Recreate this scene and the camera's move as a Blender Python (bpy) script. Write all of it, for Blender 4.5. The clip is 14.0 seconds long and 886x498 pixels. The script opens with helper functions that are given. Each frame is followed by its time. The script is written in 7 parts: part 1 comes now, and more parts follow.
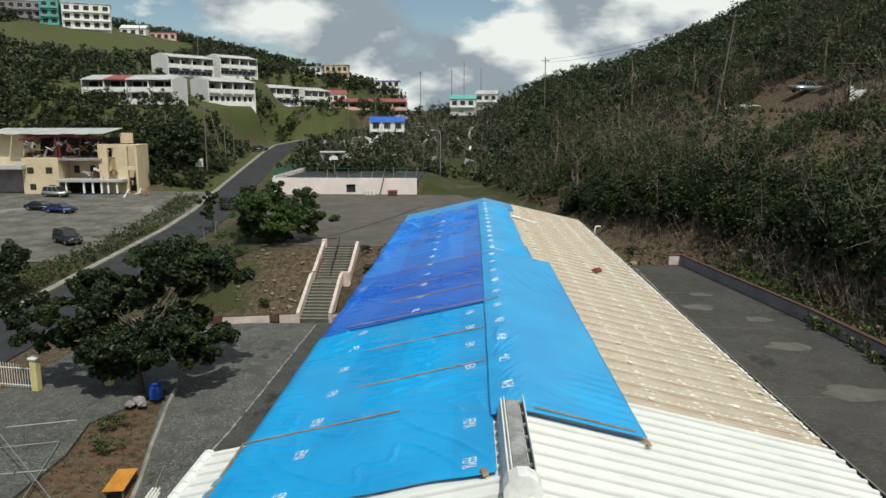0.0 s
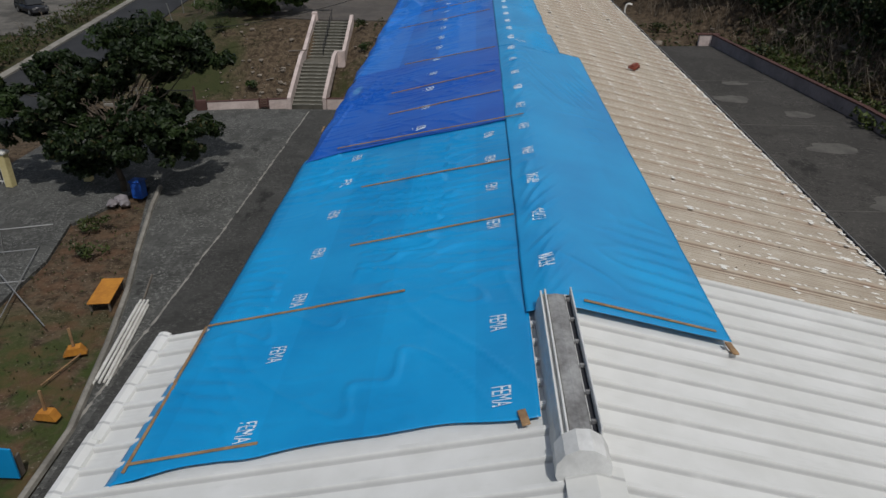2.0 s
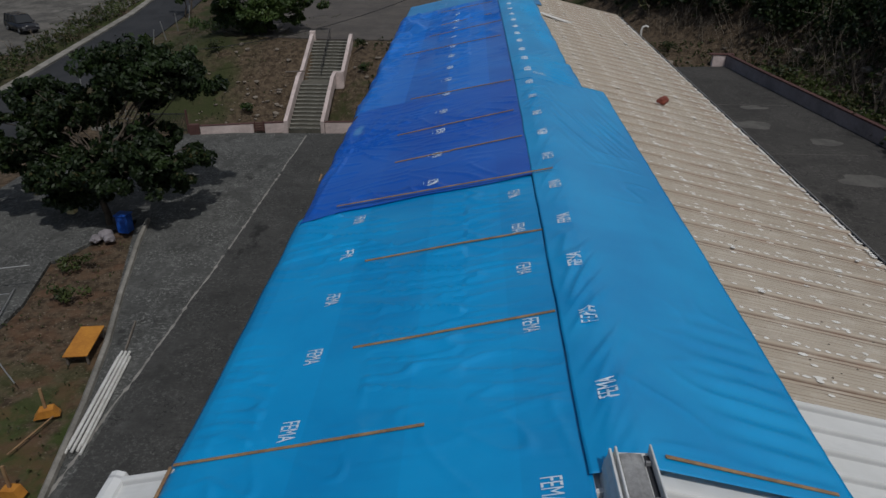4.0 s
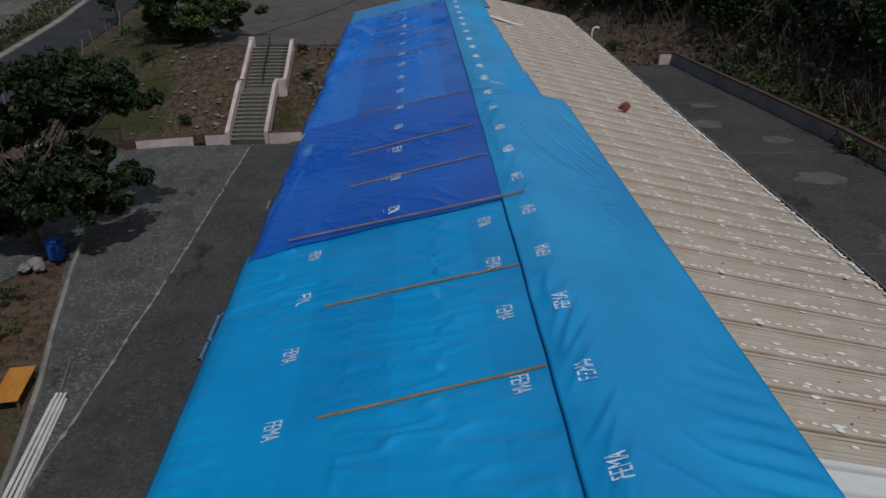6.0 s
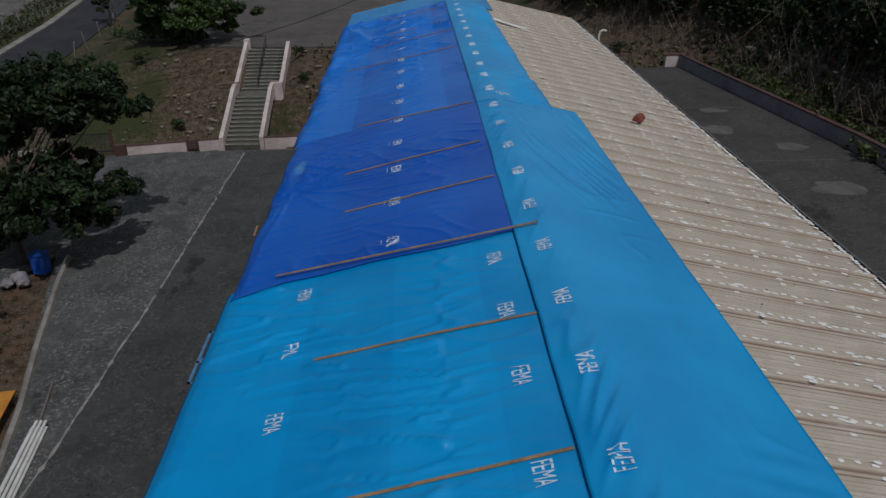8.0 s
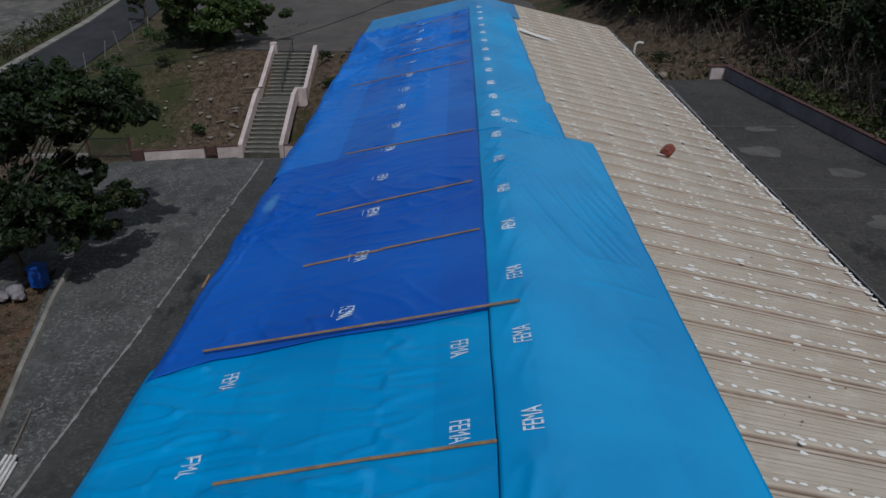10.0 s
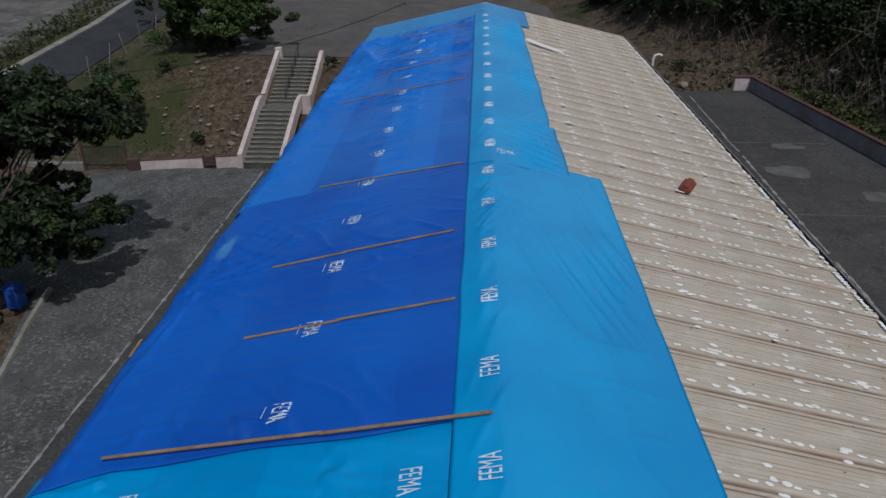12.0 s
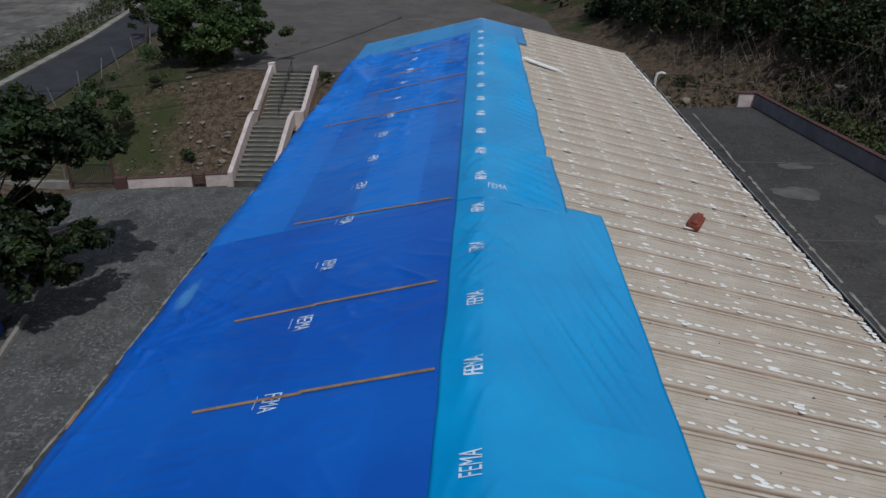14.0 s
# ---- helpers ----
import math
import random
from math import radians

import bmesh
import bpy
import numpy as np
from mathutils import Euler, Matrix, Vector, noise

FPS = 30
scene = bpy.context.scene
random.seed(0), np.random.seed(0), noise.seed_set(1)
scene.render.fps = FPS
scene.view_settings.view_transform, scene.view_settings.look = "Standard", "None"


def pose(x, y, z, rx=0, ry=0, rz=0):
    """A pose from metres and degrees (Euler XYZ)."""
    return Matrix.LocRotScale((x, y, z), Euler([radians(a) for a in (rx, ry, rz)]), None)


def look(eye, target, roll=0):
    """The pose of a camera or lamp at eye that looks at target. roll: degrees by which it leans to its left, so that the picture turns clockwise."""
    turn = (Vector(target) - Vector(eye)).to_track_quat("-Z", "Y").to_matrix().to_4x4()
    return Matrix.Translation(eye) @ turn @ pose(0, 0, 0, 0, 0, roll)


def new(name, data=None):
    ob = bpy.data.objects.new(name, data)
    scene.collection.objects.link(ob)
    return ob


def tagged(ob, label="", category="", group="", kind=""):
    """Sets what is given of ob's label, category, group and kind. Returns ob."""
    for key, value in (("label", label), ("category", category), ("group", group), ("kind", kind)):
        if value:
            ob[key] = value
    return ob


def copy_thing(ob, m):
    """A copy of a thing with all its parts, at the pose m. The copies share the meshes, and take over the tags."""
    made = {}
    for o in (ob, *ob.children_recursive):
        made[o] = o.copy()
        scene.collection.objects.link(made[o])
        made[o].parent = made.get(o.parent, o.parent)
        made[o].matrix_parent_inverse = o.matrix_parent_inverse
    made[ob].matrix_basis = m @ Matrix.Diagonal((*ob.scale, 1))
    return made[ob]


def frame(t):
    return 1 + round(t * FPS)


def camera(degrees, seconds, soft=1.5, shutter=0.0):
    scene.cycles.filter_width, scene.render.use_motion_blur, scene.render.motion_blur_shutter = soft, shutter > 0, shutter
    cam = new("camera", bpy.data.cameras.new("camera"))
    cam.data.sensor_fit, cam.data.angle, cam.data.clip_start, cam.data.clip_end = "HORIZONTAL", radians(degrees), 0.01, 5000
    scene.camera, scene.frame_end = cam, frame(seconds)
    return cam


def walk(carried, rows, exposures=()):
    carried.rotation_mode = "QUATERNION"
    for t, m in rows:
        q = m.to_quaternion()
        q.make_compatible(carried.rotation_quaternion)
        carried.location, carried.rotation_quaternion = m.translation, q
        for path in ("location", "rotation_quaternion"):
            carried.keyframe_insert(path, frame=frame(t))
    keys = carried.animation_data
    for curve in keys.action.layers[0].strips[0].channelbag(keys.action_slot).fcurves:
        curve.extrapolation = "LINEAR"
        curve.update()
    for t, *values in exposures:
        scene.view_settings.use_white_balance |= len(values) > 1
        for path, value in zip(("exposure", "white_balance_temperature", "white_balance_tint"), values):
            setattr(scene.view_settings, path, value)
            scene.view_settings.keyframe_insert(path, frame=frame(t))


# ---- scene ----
cam = camera(63.5, 14.0)
METRES, EYE, TILT, LEAN, TURN = 17.0, 16.45, -10.0, 0.0, 2.2
ROWS = [
    (0.0, 0.0, 0.0, 0.0, 0.0, 0.0, -0.0),
    (0.5, -0.0022, 0.0572, 0.009, 0.01, -3.53, -0.04),
    (1.0, -0.0051, 0.1187, 0.0228, 0.08, -15.59, -0.37),
    (1.5, -0.0097, 0.1827, 0.037, 0.08, -18.14, -0.37),
    (2.0, -0.0168, 0.2396, 0.0492, 0.07, -18.15, -0.37),
    (2.5, -0.0239, 0.2886, 0.0586, 0.05, -18.16, -0.33),
    (3.0, -0.0301, 0.3323, 0.0675, 0.02, -17.43, -0.31),
    (5.5, -0.0513, 0.468, 0.0923, -1.48, -17.19, 0.15),
    (6.0, -0.0556, 0.4857, 0.0947, -4.62, -17.29, 0.82),
    (6.5, -0.0602, 0.504, 0.0975, -4.8, -17.34, 0.88),
    (7.0, -0.0639, 0.527, 0.1003, -4.77, -17.38, 0.88),
    (7.5, -0.0625, 0.5512, 0.1039, -4.73, -17.41, 0.89),
    (8.0, -0.053, 0.5781, 0.1077, -4.69, -17.41, 0.92),
    (10.5, 0.0429, 0.7656, 0.1348, -0.11, -17.34, -0.07),
    (11.0, 0.056, 0.8028, 0.1401, 0.39, -17.32, -0.19),
    (11.5, 0.063, 0.8362, 0.1454, 0.41, -17.3, -0.19),
    (12.0, 0.0683, 0.8653, 0.149, 0.45, -17.29, -0.18),
    (12.5, 0.0745, 0.8888, 0.1527, 0.47, -17.23, -0.18),
    (13.0, 0.0802, 0.9118, 0.1565, 0.47, -16.46, -0.16),
    (13.5, 0.0837, 0.9333, 0.1593, 0.5, -16.45, -0.16),
    (14.0, 0.0844, 0.9513, 0.1619, 0.5, -16.45, -0.16),
]
EXPOSURES = [(0.0, 0.05, 6550, 2), (0.5, 0.0, 6500, 3), (1.0, -0.22, 6400, 6), (1.5, -0.54, 6350, 10), (2.0, -0.7, 6250, 11), (3.0, -0.97, 6150, 11), (5.5, -1.08, 5950, 12), (7.5, -1.15, 5900, 12), (10.5, -0.97, 5750, 11), (14.0, -0.77, 5750, 11)]
walk(cam, [(t, pose(0, 0, EYE, TILT, LEAN, TURN) @ pose(METRES * x, METRES * y, METRES * z, 90 + pitch, roll, yaw)) for t, x, y, z, yaw, pitch, roll in ROWS], EXPOSURES)

# ---- sky and sun ----
SUN_TO = Vector((0.20, -0.48, 0.85)).normalized()
sun = new("sun", bpy.data.lights.new("sun", "SUN"))
sun.data.energy, sun.data.angle, sun.data.color = 3.6, radians(0.6), (1.0, 0.96, 0.9)
sun.matrix_world = look(SUN_TO * 100, (0, 0, 0))

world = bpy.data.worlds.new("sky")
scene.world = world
world.use_nodes = True
wn, wl = world.node_tree.nodes, world.node_tree.links
wn.clear()
w_out, w_bg = wn.new("ShaderNodeOutputWorld"), wn.new("ShaderNodeBackground")
w_sky = wn.new("ShaderNodeTexSky")
w_sky.sky_type, w_sky.sun_disc = "NISHITA", False
w_sky.sun_elevation = math.asin(SUN_TO.z)
w_sky.sun_rotation = math.atan2(SUN_TO.x, SUN_TO.y)
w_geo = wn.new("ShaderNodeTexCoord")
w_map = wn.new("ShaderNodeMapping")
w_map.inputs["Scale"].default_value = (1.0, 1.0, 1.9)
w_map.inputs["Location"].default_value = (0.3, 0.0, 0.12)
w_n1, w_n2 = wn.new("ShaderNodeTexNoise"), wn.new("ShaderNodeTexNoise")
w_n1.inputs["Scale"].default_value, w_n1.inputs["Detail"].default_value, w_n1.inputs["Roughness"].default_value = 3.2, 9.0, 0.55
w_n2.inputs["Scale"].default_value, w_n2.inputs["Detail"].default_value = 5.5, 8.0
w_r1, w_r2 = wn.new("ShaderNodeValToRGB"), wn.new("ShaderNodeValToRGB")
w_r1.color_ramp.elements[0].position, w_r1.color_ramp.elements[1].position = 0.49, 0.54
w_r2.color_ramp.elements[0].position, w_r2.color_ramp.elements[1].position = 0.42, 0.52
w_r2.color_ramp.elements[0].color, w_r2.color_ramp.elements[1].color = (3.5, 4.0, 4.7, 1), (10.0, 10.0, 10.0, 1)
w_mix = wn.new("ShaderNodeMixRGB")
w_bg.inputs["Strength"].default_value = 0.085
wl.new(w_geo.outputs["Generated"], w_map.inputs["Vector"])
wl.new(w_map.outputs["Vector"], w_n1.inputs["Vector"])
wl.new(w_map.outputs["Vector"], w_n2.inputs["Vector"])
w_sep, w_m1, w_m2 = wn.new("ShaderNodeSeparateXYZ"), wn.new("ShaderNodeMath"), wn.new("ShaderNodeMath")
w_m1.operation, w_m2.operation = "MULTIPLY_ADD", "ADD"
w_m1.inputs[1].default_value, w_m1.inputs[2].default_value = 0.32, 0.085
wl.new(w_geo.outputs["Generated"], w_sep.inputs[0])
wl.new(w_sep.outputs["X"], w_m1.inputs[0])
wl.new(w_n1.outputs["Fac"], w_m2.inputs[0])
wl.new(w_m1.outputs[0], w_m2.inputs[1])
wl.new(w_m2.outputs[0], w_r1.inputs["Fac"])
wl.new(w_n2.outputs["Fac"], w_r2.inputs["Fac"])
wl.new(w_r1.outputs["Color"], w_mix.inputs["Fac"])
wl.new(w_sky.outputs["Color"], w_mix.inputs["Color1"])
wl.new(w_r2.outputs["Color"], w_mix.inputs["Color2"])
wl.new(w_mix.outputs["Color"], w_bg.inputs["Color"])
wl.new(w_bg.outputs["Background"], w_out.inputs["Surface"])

# ---- materials ----
class Nodes:
    """A small builder for node materials."""

    def __init__(self, name):
        self.mat = bpy.data.materials.new(name)
        self.mat.use_nodes = True
        self.t = self.mat.node_tree
        self.bsdf = self.t.nodes["Principled BSDF"]
        self.coord = self.t.nodes.new("ShaderNodeTexCoord").outputs["Object"]

    def link(self, a, b):
        self.t.links.new(a, b)

    def scaled(self, sx, sy, sz):
        n = self.t.nodes.new("ShaderNodeMapping")
        n.inputs["Scale"].default_value = (sx, sy, sz)
        self.link(self.coord, n.inputs["Vector"])
        return n.outputs["Vector"]

    def noise(self, scale, detail=4.0, rough=0.55, vec=None):
        n = self.t.nodes.new("ShaderNodeTexNoise")
        n.inputs["Scale"].default_value, n.inputs["Detail"].default_value, n.inputs["Roughness"].default_value = scale, detail, rough
        self.link(vec or self.coord, n.inputs["Vector"])
        return n.outputs["Fac"]

    def step(self, value, a, b):
        n = self.t.nodes.new("ShaderNodeMapRange")
        n.interpolation_type = "SMOOTHSTEP"
        n.inputs["From Min"].default_value, n.inputs["From Max"].default_value = a, b
        self.link(value, n.inputs["Value"])
        return n.outputs["Result"]

    def mix(self, fac, a, b, mode="MIX"):
        n = self.t.nodes.new("ShaderNodeMixRGB")
        n.blend_type = mode
        for value, socket in ((fac, "Fac"), (a, "Color1"), (b, "Color2")):
            if isinstance(value, (int, float)):
                n.inputs[socket].default_value = value if socket == "Fac" else (value, value, value, 1)
            elif isinstance(value, tuple):
                n.inputs[socket].default_value = (*value, 1)
            else:
                self.link(value, n.inputs[socket])
        return n.outputs["Color"]

    def maths(self, op, a, b=0.0):
        n = self.t.nodes.new("ShaderNodeMath")
        n.operation = op
        for k, value in enumerate((a, b)):
            if isinstance(value, (int, float)):
                n.inputs[k].default_value = value
            else:
                self.link(value, n.inputs[k])
        return n.outputs[0]

    def axis(self, name):
        n = self.t.nodes.new("ShaderNodeSeparateXYZ")
        self.link(self.coord, n.inputs[0])
        return n.outputs[name]

    def random(self):
        return self.t.nodes.new("ShaderNodeObjectInfo").outputs["Random"]

    def island(self):
        return self.t.nodes.new("ShaderNodeNewGeometry").outputs["Random Per Island"]

    def bump(self, height, strength, distance=0.02):
        n = self.t.nodes.new("ShaderNodeBump")
        n.inputs["Strength"].default_value, n.inputs["Distance"].default_value = strength, distance
        self.link(height, n.inputs["Height"])
        self.link(n.outputs["Normal"], self.bsdf.inputs["Normal"])

    def done(self, colour, rough=0.8, metal=0.0, spec=0.5):
        if isinstance(colour, tuple):
            self.bsdf.inputs["Base Color"].default_value = (*colour, 1)
        else:
            self.link(colour, self.bsdf.inputs["Base Color"])
        if isinstance(rough, (int, float)):
            self.bsdf.inputs["Roughness"].default_value = rough
        else:
            self.link(rough, self.bsdf.inputs["Roughness"])
        self.bsdf.inputs["Metallic"].default_value = metal
        self.bsdf.inputs["Specular IOR Level"].default_value = spec
        return self.mat


def worn(name, light, dark, coarse=0.5, fine=12.0, rough=0.8, relief=0.3, depth=0.01, metal=0.0, spread=0.18, spec=0.4):
    """A surface with large soft patches, fine grain and relief, and a little change from piece to piece."""
    n = Nodes(name)
    big = n.step(n.noise(coarse, 5, 0.6), 0.5 - spread, 0.5 + spread)
    small = n.noise(fine, 6, 0.65)
    base = n.mix(big, dark, light)
    base = n.mix(0.35, base, n.mix(n.step(small, 0.3, 0.7), dark, light))
    base = n.mix(n.maths("MULTIPLY", n.random(), 0.18), base, dark)
    n.bump(small, relief, depth)
    return n.done(base, rough, metal, spec)


def leafy(name, dark, light, dry, dryness=0.1):
    """Leaves that vary from one to the next, a few of them dry, with some light coming through."""
    n = Nodes(name)
    isl = n.island()
    base = n.mix(isl, dark, light)
    base = n.mix(n.step(isl, 1.0 - dryness, 1.0 - dryness + 0.01), base, dry)
    patch = n.step(n.noise(0.12, 3), 0.35, 0.65)
    base = n.mix(n.maths("MULTIPLY", patch, 0.45), base, dark)
    tuft = n.step(n.noise(0.42, 3), 0.5, 0.68)
    base = n.mix(n.maths("MULTIPLY", tuft, 0.6), base, tuple(1.7 * c for c in light))
    wide = n.step(n.noise(0.075, 3, 0.55), 0.5, 0.66)
    base = n.mix(n.maths("MULTIPLY", wide, 0.55), base, tuple(1.5 * c for c in light))
    brown = n.step(n.noise(0.27, 3, 0.5, n.scaled(1, 1, 1.3)), 0.58, 0.68)
    base = n.mix(n.maths("MULTIPLY", brown, dryness * 5), base, tuple(0.55 * c for c in dry))
    m = n.done(base, 0.55, 0.0, 0.35)
    tr = n.t.nodes.new("ShaderNodeBsdfTranslucent")
    n.link(base, tr.inputs["Color"])
    mixer = n.t.nodes.new("ShaderNodeMixShader")
    mixer.inputs["Fac"].default_value = 0.25
    n.link(n.bsdf.outputs["BSDF"], mixer.inputs[1])
    n.link(tr.outputs["BSDF"], mixer.inputs[2])
    n.link(mixer.outputs["Shader"], n.t.nodes["Material Output"].inputs["Surface"])
    return m


def soil_material():
    n = Nodes("ground_soil_and_grass")
    soil = n.mix(n.step(n.noise(2.5, 8, 0.7), 0.35, 0.65), (0.036, 0.025, 0.015), (0.115, 0.084, 0.054))
    soil = n.mix(n.step(n.noise(9, 3, 0.5), 0.62, 0.7), soil, (0.22, 0.18, 0.135))
    grass = n.mix(n.noise(6, 6, 0.7), (0.016, 0.024, 0.007), (0.052, 0.06, 0.019))
    lawn_side = n.step(n.axis("X"), -38, -46)
    grass = n.mix(lawn_side, grass, n.mix(n.noise(6, 6, 0.7), (0.028, 0.040, 0.012), (0.09, 0.10, 0.034)))
    near = n.step(n.axis("Y"), 70, 118)
    where = n.step(n.maths("ADD", n.noise(0.16, 6, 0.65), n.maths("SUBTRACT", n.maths("MULTIPLY", near, 0.2), 0.11)), 0.46, 0.58)
    base = n.mix(n.maths("MULTIPLY", where, n.step(n.axis("X"), 34, 27)), soil, grass)
    bank = n.maths("MULTIPLY", n.step(n.axis("X"), -17.5, -21), n.step(n.noise(0.35, 6, 0.65), 0.34, 0.58))
    bank = n.maths("MULTIPLY", bank, n.maths("MULTIPLY", n.step(n.axis("Y"), 56, 60), n.step(n.axis("Y"), 100, 84)))
    base = n.mix(bank, base, n.mix(n.noise(5, 7, 0.7), (0.016, 0.022, 0.007), (0.06, 0.066, 0.024)))
    # short turf on the planted strip beside the white roof
    turf = n.maths("MULTIPLY", n.step(n.axis("Y"), 31, 25), n.step(n.noise(0.55, 6, 0.65), 0.36, 0.56))
    base = n.mix(n.maths("MULTIPLY", turf, n.step(n.axis("Y"), 4, 8)), base, n.mix(n.noise(9, 6, 0.7), (0.022, 0.034, 0.008), (0.07, 0.088, 0.026)))
    red = n.maths("MULTIPLY", n.step(n.noise(0.8, 5, 0.6), 0.45, 0.62), n.step(n.axis("Y"), 50, 40))
    base = n.mix(n.maths("MULTIPLY", red, 0.5), base, (0.13, 0.068, 0.038))
    n.bump(n.noise(7, 8, 0.7), 0.7, 0.08)
    return n.done(base, 0.95, 0, 0.2)


def concrete_material(name, light, dark, stain):
    n = Nodes(name)
    base = n.mix(n.step(n.noise(0.35, 6, 0.65), 0.36, 0.64), dark, light)
    streak = n.step(n.noise(1.3, 7, 0.7, n.scaled(2.2, 0.25, 1)), 0.45, 0.75)
    base = n.mix(n.maths("MULTIPLY", streak, 0.4), base, light)
    base = n.mix(n.step(n.noise(0.13, 4, 0.6), 0.6, 0.68), base, stain)
    mottle = n.step(n.noise(3.6, 9, 0.78), 0.5, 0.64)
    base = n.mix(n.maths("MULTIPLY", mottle, 0.65), base, light)
    brush = n.step(n.noise(2.0, 7, 0.75, n.scaled(0.35, 4.5, 1)), 0.5, 0.68)
    base = n.mix(n.maths("MULTIPLY", brush, 0.5), base, light)
    base = n.mix(n.maths("MULTIPLY", n.step(n.noise(0.8, 8, 0.7), 0.52, 0.62), 0.55), base, dark)
    base = n.mix(n.maths("MULTIPLY", n.step(n.noise(16, 5, 0.7), 0.35, 0.65), 0.45), base, dark)
    n.bump(n.noise(25, 6, 0.7), 0.5, 0.015)
    return n.done(base, 0.9, 0, 0.3)


def court_material(name, light, dark, grit):
    """Old broom-finished concrete: soft stains, broom lines across, pale worn grit, hairline cracks."""
    n = Nodes(name)
    base = n.mix(n.step(n.noise(0.16, 5, 0.6), 0.32, 0.68), tuple(0.72 * c for c in light), light)
    base = n.mix(n.maths("MULTIPLY", n.step(n.noise(0.45, 8, 0.75), 0.5, 0.66), 0.45), base, dark)
    broom = n.step(n.noise(3.0, 5, 0.7, n.scaled(0.5, 7, 1)), 0.4, 0.66)
    base = n.mix(n.maths("MULTIPLY", broom, 0.38), base, dark)
    worn_top = n.step(n.noise(1.1, 8, 0.75, n.scaled(1.4, 0.8, 1)), 0.5, 0.62)
    base = n.mix(n.maths("MULTIPLY", worn_top, 0.5 * grit), base, tuple(min(1, 1.5 * c) for c in light))
    speck = n.step(n.noise(6.0, 9, 0.8), 0.52, 0.58)
    base = n.mix(n.maths("MULTIPLY", n.maths("MULTIPLY", speck, n.step(n.noise(0.6, 5, 0.65), 0.38, 0.56)), grit * 0.8), base, tuple(min(1, 2.5 * c) for c in light))
    pits = n.step(n.noise(11, 7, 0.75), 0.56, 0.66)
    base = n.mix(n.maths("MULTIPLY", pits, 0.5), base, tuple(0.6 * c for c in dark))
    oil = n.step(n.noise(0.3, 6, 0.7, n.scaled(1.2, 0.7, 1)), 0.6, 0.68)
    base = n.mix(n.maths("MULTIPLY", oil, 0.7), base, tuple(0.5 * c for c in dark))
    crack = n.step(n.maths("ABSOLUTE", n.maths("SUBTRACT", n.noise(0.35, 7, 0.6), 0.5)), 0.004, 0.001)
    base = n.mix(n.maths("MULTIPLY", crack, 0.7), base, tuple(0.4 * c for c in dark))
    n.bump(n.noise(22, 6, 0.75), 0.5, 0.015)
    return n.done(base, 0.92, 0, 0.25)


def tarp_material(name, deep, pale, soft, spots=()):
    """Woven plastic sheet: faint fold panels, scuffs, weave; spots are faded places (x, y, long, wide)."""
    n = Nodes(name)
    base = n.mix(n.step(n.noise(0.45, 4, 0.55), 0.3, 0.7), deep, pale)
    ph = n.maths("FRACT", n.maths("MULTIPLY", n.maths("ADD", n.axis("X"), 3.63 + 26.7), 1 / 2.67))
    stripe = n.step(n.maths("ABSOLUTE", n.maths("SUBTRACT", ph, 0.5)), 0.245, 0.255)
    base = n.mix(n.maths("MULTIPLY", stripe, soft), base, tuple(c * 1.18 for c in pale))
    base = n.mix(n.maths("MULTIPLY", n.step(n.noise(1.7, 8, 0.7), 0.55, 0.85), 0.12), base, (0.2, 0.45, 0.62))
    dirt = n.step(n.noise(0.8, 7, 0.7), 0.56, 0.8)
    base = n.mix(n.maths("MULTIPLY", dirt, 0.22), base, tuple(c * 0.55 for c in deep))
    scuff = n.step(n.noise(0.33, 3, 0.5), 0.63, 0.74)
    base = n.mix(n.maths("MULTIPLY", scuff, 0.22), base, tuple(min(1.0, c * 1.3 + 0.03) for c in pale))
    for sx, sy, long, wide in spots:
        dx = n.maths("MULTIPLY", n.maths("SUBTRACT", n.axis("X"), sx), 1 / wide)
        dy = n.maths("MULTIPLY", n.maths("SUBTRACT", n.axis("Y"), sy), 1 / long)
        d = n.maths("ADD", n.maths("MULTIPLY", dx, dx), n.maths("MULTIPLY", dy, dy))
        worn_spot = n.maths("MULTIPLY", n.step(n.maths("ADD", d, n.noise(2.5, 4)), 1.35, 0.4), 0.6)
        base = n.mix(worn_spot, base, (0.10, 0.30, 0.52))
    n.bump(n.maths("ADD", n.noise(14, 4, 0.6), n.maths("MULTIPLY", n.noise(160, 2, 0.5), 0.25)), 0.12, 0.01)
    return n.done(base, 0.38, 0, 0.5)


